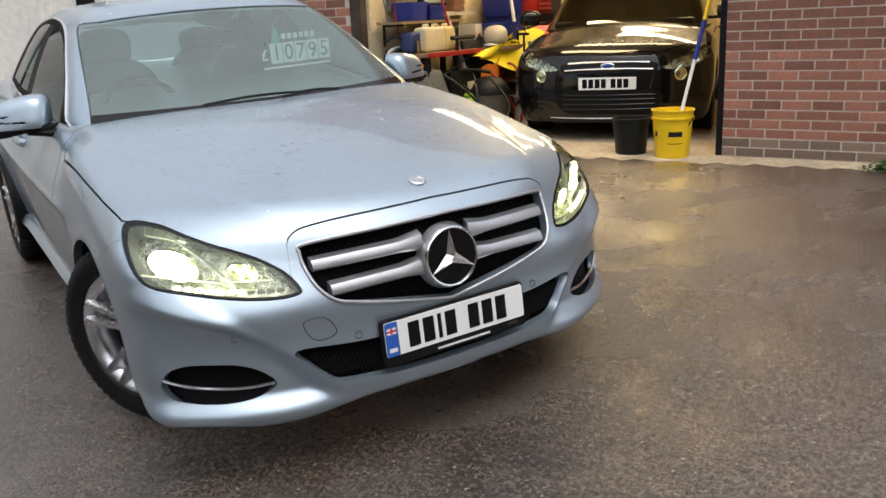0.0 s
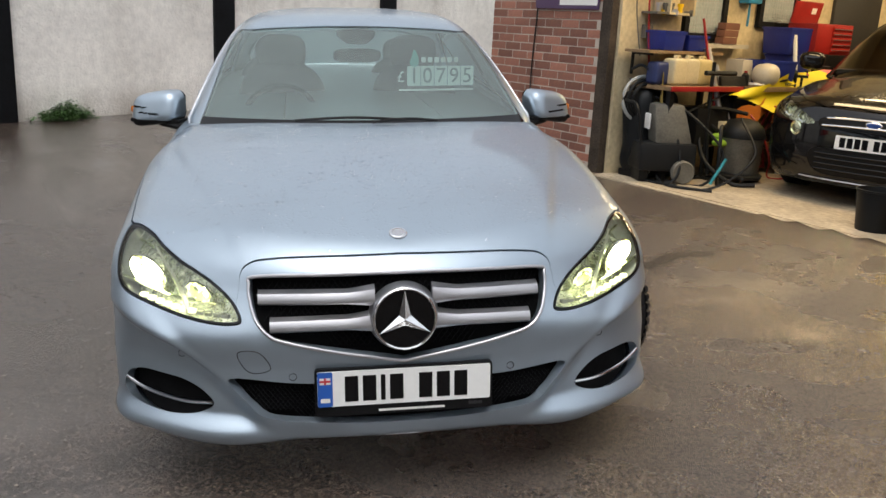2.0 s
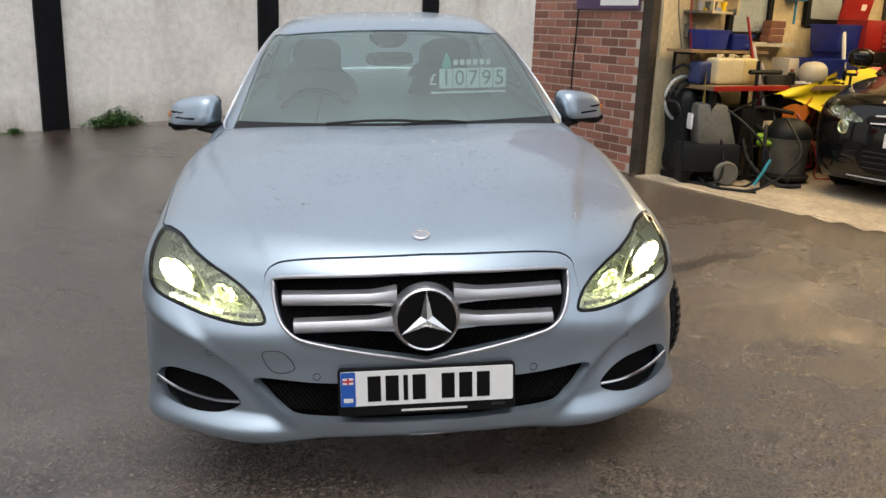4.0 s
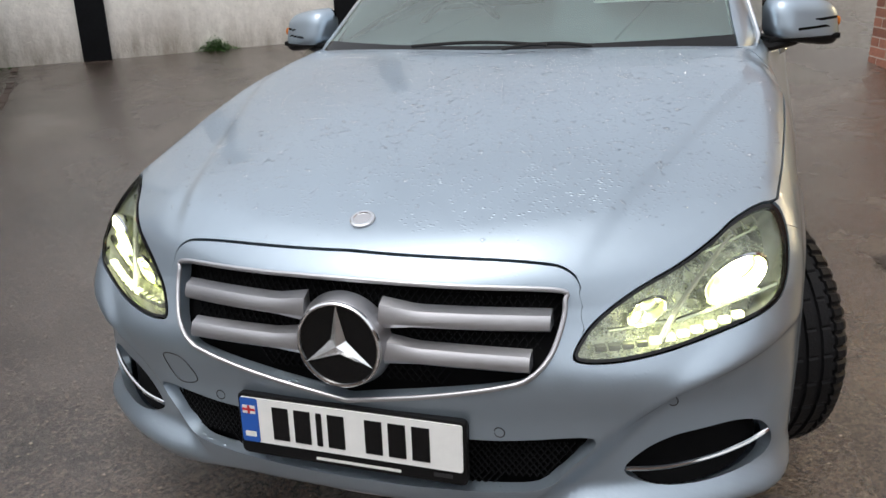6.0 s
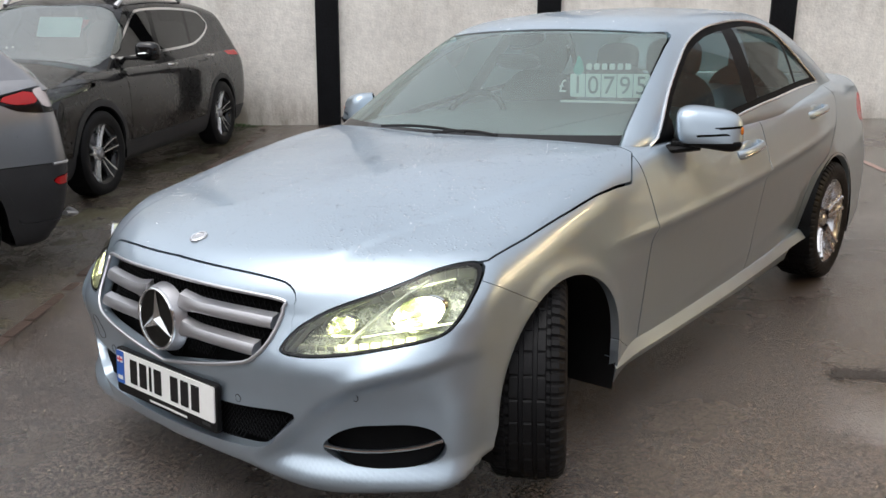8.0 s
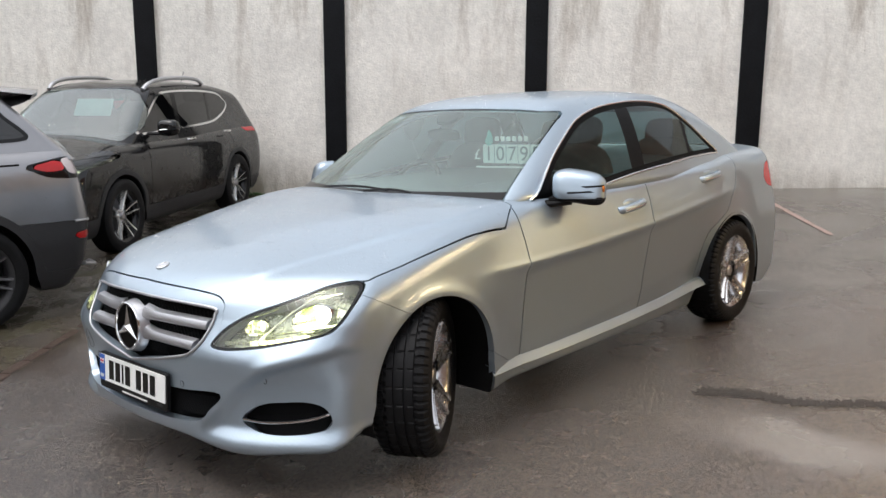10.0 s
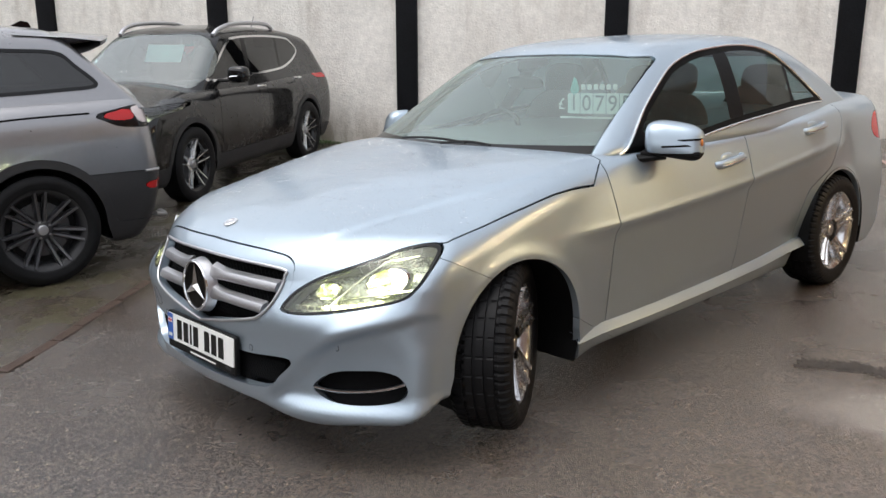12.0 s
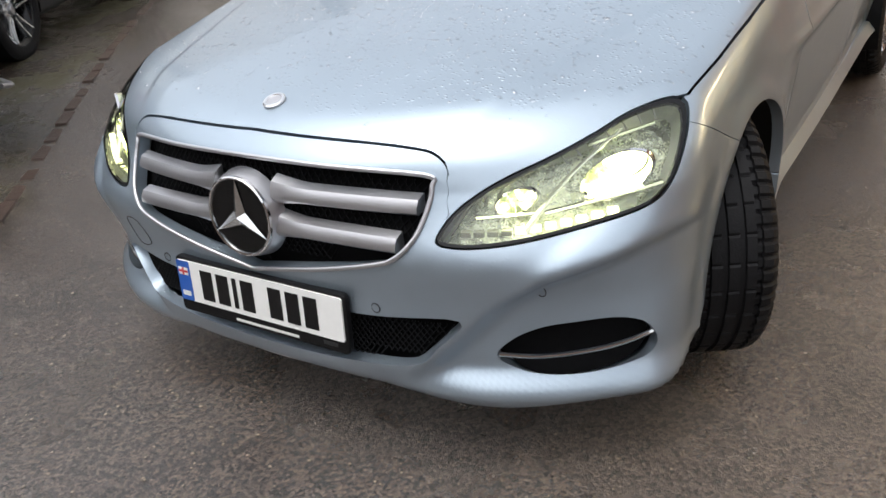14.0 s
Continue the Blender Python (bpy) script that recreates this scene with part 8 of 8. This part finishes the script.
# ---- on the brick pier ----
M_PURPLE = mat("purple_sign", (0.085, 0.045, 0.11), 0.35, vary=0.05)
sign = thing("sign_board", "purple workshop sign with white circle and lettering", "sign", shop(-0.018, -0.665, 0))
part("board", box(0.90, 0.010, 0.95, (0, 0, 1.49), 0.002), M_PURPLE, sign)
face = pose(0, -0.0055, 0, 90, 0, 0)
part("roundel", moved(lathe([(0.0, 0.001), (0.17, 0.001), (0.17, 0.0)], 48), pose(-0.25, -0.0062, 1.80) @ pose(0, 0, 0, 90, 0, 0)), M_WHITE, sign)
part("roundel_mark", moved(joined(box(0.03, 0.004, 0.16, (-0.05, 0, 0)), box(0.03, 0.004, 0.16, (0.05, 0, 0)), box(0.09, 0.004, 0.03, (0, 0, 0.07))), pose(-0.25, -0.0072, 1.72)), M_PURPLE, sign)
words("sign_word", "MOTORING", 0.092, M_WHITE, sign, pose(0.165, -0.0065, 1.69) @ pose(0, 0, 0, 90, 0, 0), spacing=1.25)
part("sign_bar", box(0.52, 0.003, 0.085, (0.165, -0.0062, 1.83)), M_WHITE, sign)
part("sign_bar", box(0.52, 0.003, 0.060, (0.17, -0.0062, 1.525)), M_WHITE, sign)
put("cable", tube(smooth_line([(-1.08, -0.012, 3.4), (-1.09, -0.012, 1.6), (-1.12, -0.012, 0.9), (-1.10, -0.012, 0.0), (-1.10, -0.012, -0.1)], 8), 0.007, 6), M_BUCKET, "black cable running down the brick pier", "cable", shop(0, 0, 0))


# ---- weeds, edging, paint line, litter ----
M_LEAF = mat("weed_leaf", (0.055, 0.13, 0.025), 0.55, scale=30, second=(0.03, 0.075, 0.015))
M_EDGE = mat("edging_brick", (0.060, 0.038, 0.028), 0.45, vary=0.3, scale=15, bump=0.4)


def weed_clump(at, wide, deep, high, count, label):
    """A clump of many small leaves on stems."""
    v, f = [], []
    for _ in range(count):
        x, y = random.gauss(0, wide / 3), -abs(random.gauss(0, deep / 2)) - 0.01
        top = high * max(0.15, 1 - abs(x) / wide) * random.uniform(0.4, 1.0)
        for _ in range(5):
            z = top * random.uniform(0.1, 1.0)
            a, t, s = random.uniform(0, 6.28), random.uniform(-0.5, 0.9), random.uniform(0.018, 0.045)
            c = np.array([x + random.gauss(0, 0.02), y + random.gauss(0, 0.015), z])
            d = np.array([math.cos(a) * math.cos(t), math.sin(a) * math.cos(t), math.sin(t)])
            n = np.cross(d, (0, 0, 1)) + 1e-6
            n /= np.linalg.norm(n)
            k = len(v)
            v += [c, c + d * s * 0.5 + n * s * 0.28, c + d * s + np.array([0, 0, -0.3 * s]), c + d * s * 0.5 - n * s * 0.28]
            f.append((k, k + 1, k + 2, k + 3))
    ob = part("weeds", (np.array(v), f), M_LEAF, sharp=0)
    ob.matrix_basis = at
    return tagged(ob, label, "weeds", "weeds at the foot of the walls", "stuff")


def at_wall(u):
    p = WALL_AT + u * WALL_WAY - 0.01 * WALL_OUT
    return pose(p[0], p[1], float(ground_z(p[0], p[1])), 0, 0, WALL_TURN)


weed_clump(at_wall(2.52 + 0.62), 0.42, 0.16, 0.24, 330, "low green weeds growing at the foot of the white wall")
weed_clump(at_wall(1.15), 0.25, 0.10, 0.16, 120, "small green weeds at the foot of the white wall")
weed_clump(at_wall(8.25), 0.16, 0.08, 0.14, 70, "small green weeds at the foot of the white wall")
weed_clump(at_wall(2.1), 0.10, 0.06, 0.08, 40, "sparse weeds at the foot of the white wall")
weed_clump(at_wall(-1.3), 0.8, 0.10, 0.06, 160, "mossy growth along the foot of the white wall")
weed_clump(shop(-0.02, 4.55, float(ground_z(*(SHOP_AT + 4.55 * SHOP_ALONG))) - SHOP_FLOOR), 0.25, 0.10, 0.14, 130, "low green weeds at the foot of the brick wall")


def edging():
    """A line of old bricks laid flush between the tarmac and the mossy strip."""
    a, b = np.array([-1.25, -0.45]), np.array([-6.9, 6.35])
    way = (b - a) / np.linalg.norm(b - a)
    line = thing("kerb_edging", "line of worn reddish edging bricks set flush in tarmac", "kerb", kind="structure")
    v, f = box(0.212, 0.062, 0.05, (0, 0, -0.035), 0.006)
    me = bpy.data.meshes.new("edging_brick")
    me.from_pydata([tuple(q) for q in v], [], f)
    me.materials.append(M_EDGE)
    turn = math.degrees(math.atan2(way[1], way[0]))
    for k in range(int(np.linalg.norm(b - a) / 0.225)):
        p = a + way * 0.225 * k
        ob = new("brick", me)
        ob.parent = line
        z = float(ground_z(*p))
        ob.matrix_basis = pose(p[0] + random.uniform(-0.006, 0.006), p[1], z - random.uniform(0.003, 0.014), random.uniform(-2, 2), 0, turn + random.uniform(-1.5, 1.5))


edging()


def strip_on_ground(name, a, b, wide, material, label, category):
    a, b = np.array(a), np.array(b)
    n = 30
    side = np.array([-(b - a)[1], (b - a)[0]]) / np.linalg.norm(b - a) * wide / 2
    v = []
    for t in np.linspace(0, 1, n):
        for s in (-1, 1):
            p = a + (b - a) * t + s * side * random.uniform(0.75, 1.1)
            v.append((p[0], p[1], float(ground_z(*p)) + 0.006))
    ob = part(name, (np.array(v), [(2 * i, 2 * i + 2, 2 * i + 3, 2 * i + 1) for i in range(n - 1)]), material)
    return tagged(ob, label, category, kind="structure")


strip_on_ground("trim_bay_line", (-1.0, 8.24), (0.45, 6.74), 0.06, mat("worn_line_paint", (0.30, 0.20, 0.17), 0.4, vary=0.4, scale=20), "faint worn parking bay line on tarmac", "line")


def scattered(name, count, spot, size, material, label, category, flat=0.4):
    """Small grit or leaves lying about a spot."""
    v, f = [], []
    for _ in range(count):
        x, y = spot()
        z, s, a = float(ground_z(x, y)), size * random.uniform(0.4, 1.3), random.uniform(0, 6.28)
        k = len(v)
        for j in range(5):
            t = a + j * 1.2566
            r = s * random.uniform(0.6, 1.1)
            v.append((x + r * math.cos(t), y + r * math.sin(t), z + 0.002 + random.uniform(0, s * 0.3)))
        v.append((x, y, z + s * flat + 0.003))
        f += [(k + j, k + (j + 1) % 5, k + 5) for j in range(5)]
    return tagged(part(name, (np.array(v), f), material, sharp=0), label, category, kind="stuff")


# loose grit, made pale and plentiful to add sparkle and brighten the wet ground
M_GRIT = mat("pale_grit", (0.20, 0.165, 0.13), 0.14, vary=0.5, scale=60)
M_SILT = mat("dark_silt", (0.030, 0.023, 0.018), 0.5, vary=0.3, scale=40)
scattered("grit", 7000, lambda: (random.uniform(-3.5, 4.2), random.uniform(-2.0, 5.0)), 0.0050, M_GRIT, "loose pale grit lying on the tarmac", "grit")
scattered("silt", 2600, lambda: (1.36 + (t := random.random() ** 1.5) * 0.95 + random.gauss(0, 0.022), 2.24 + 0.40 * t + 0.04 * math.sin(11 * t) + random.gauss(0, 0.030)), 0.0075, M_SILT, "dark drift of wet silt and leaf litter on the tarmac", "silt")
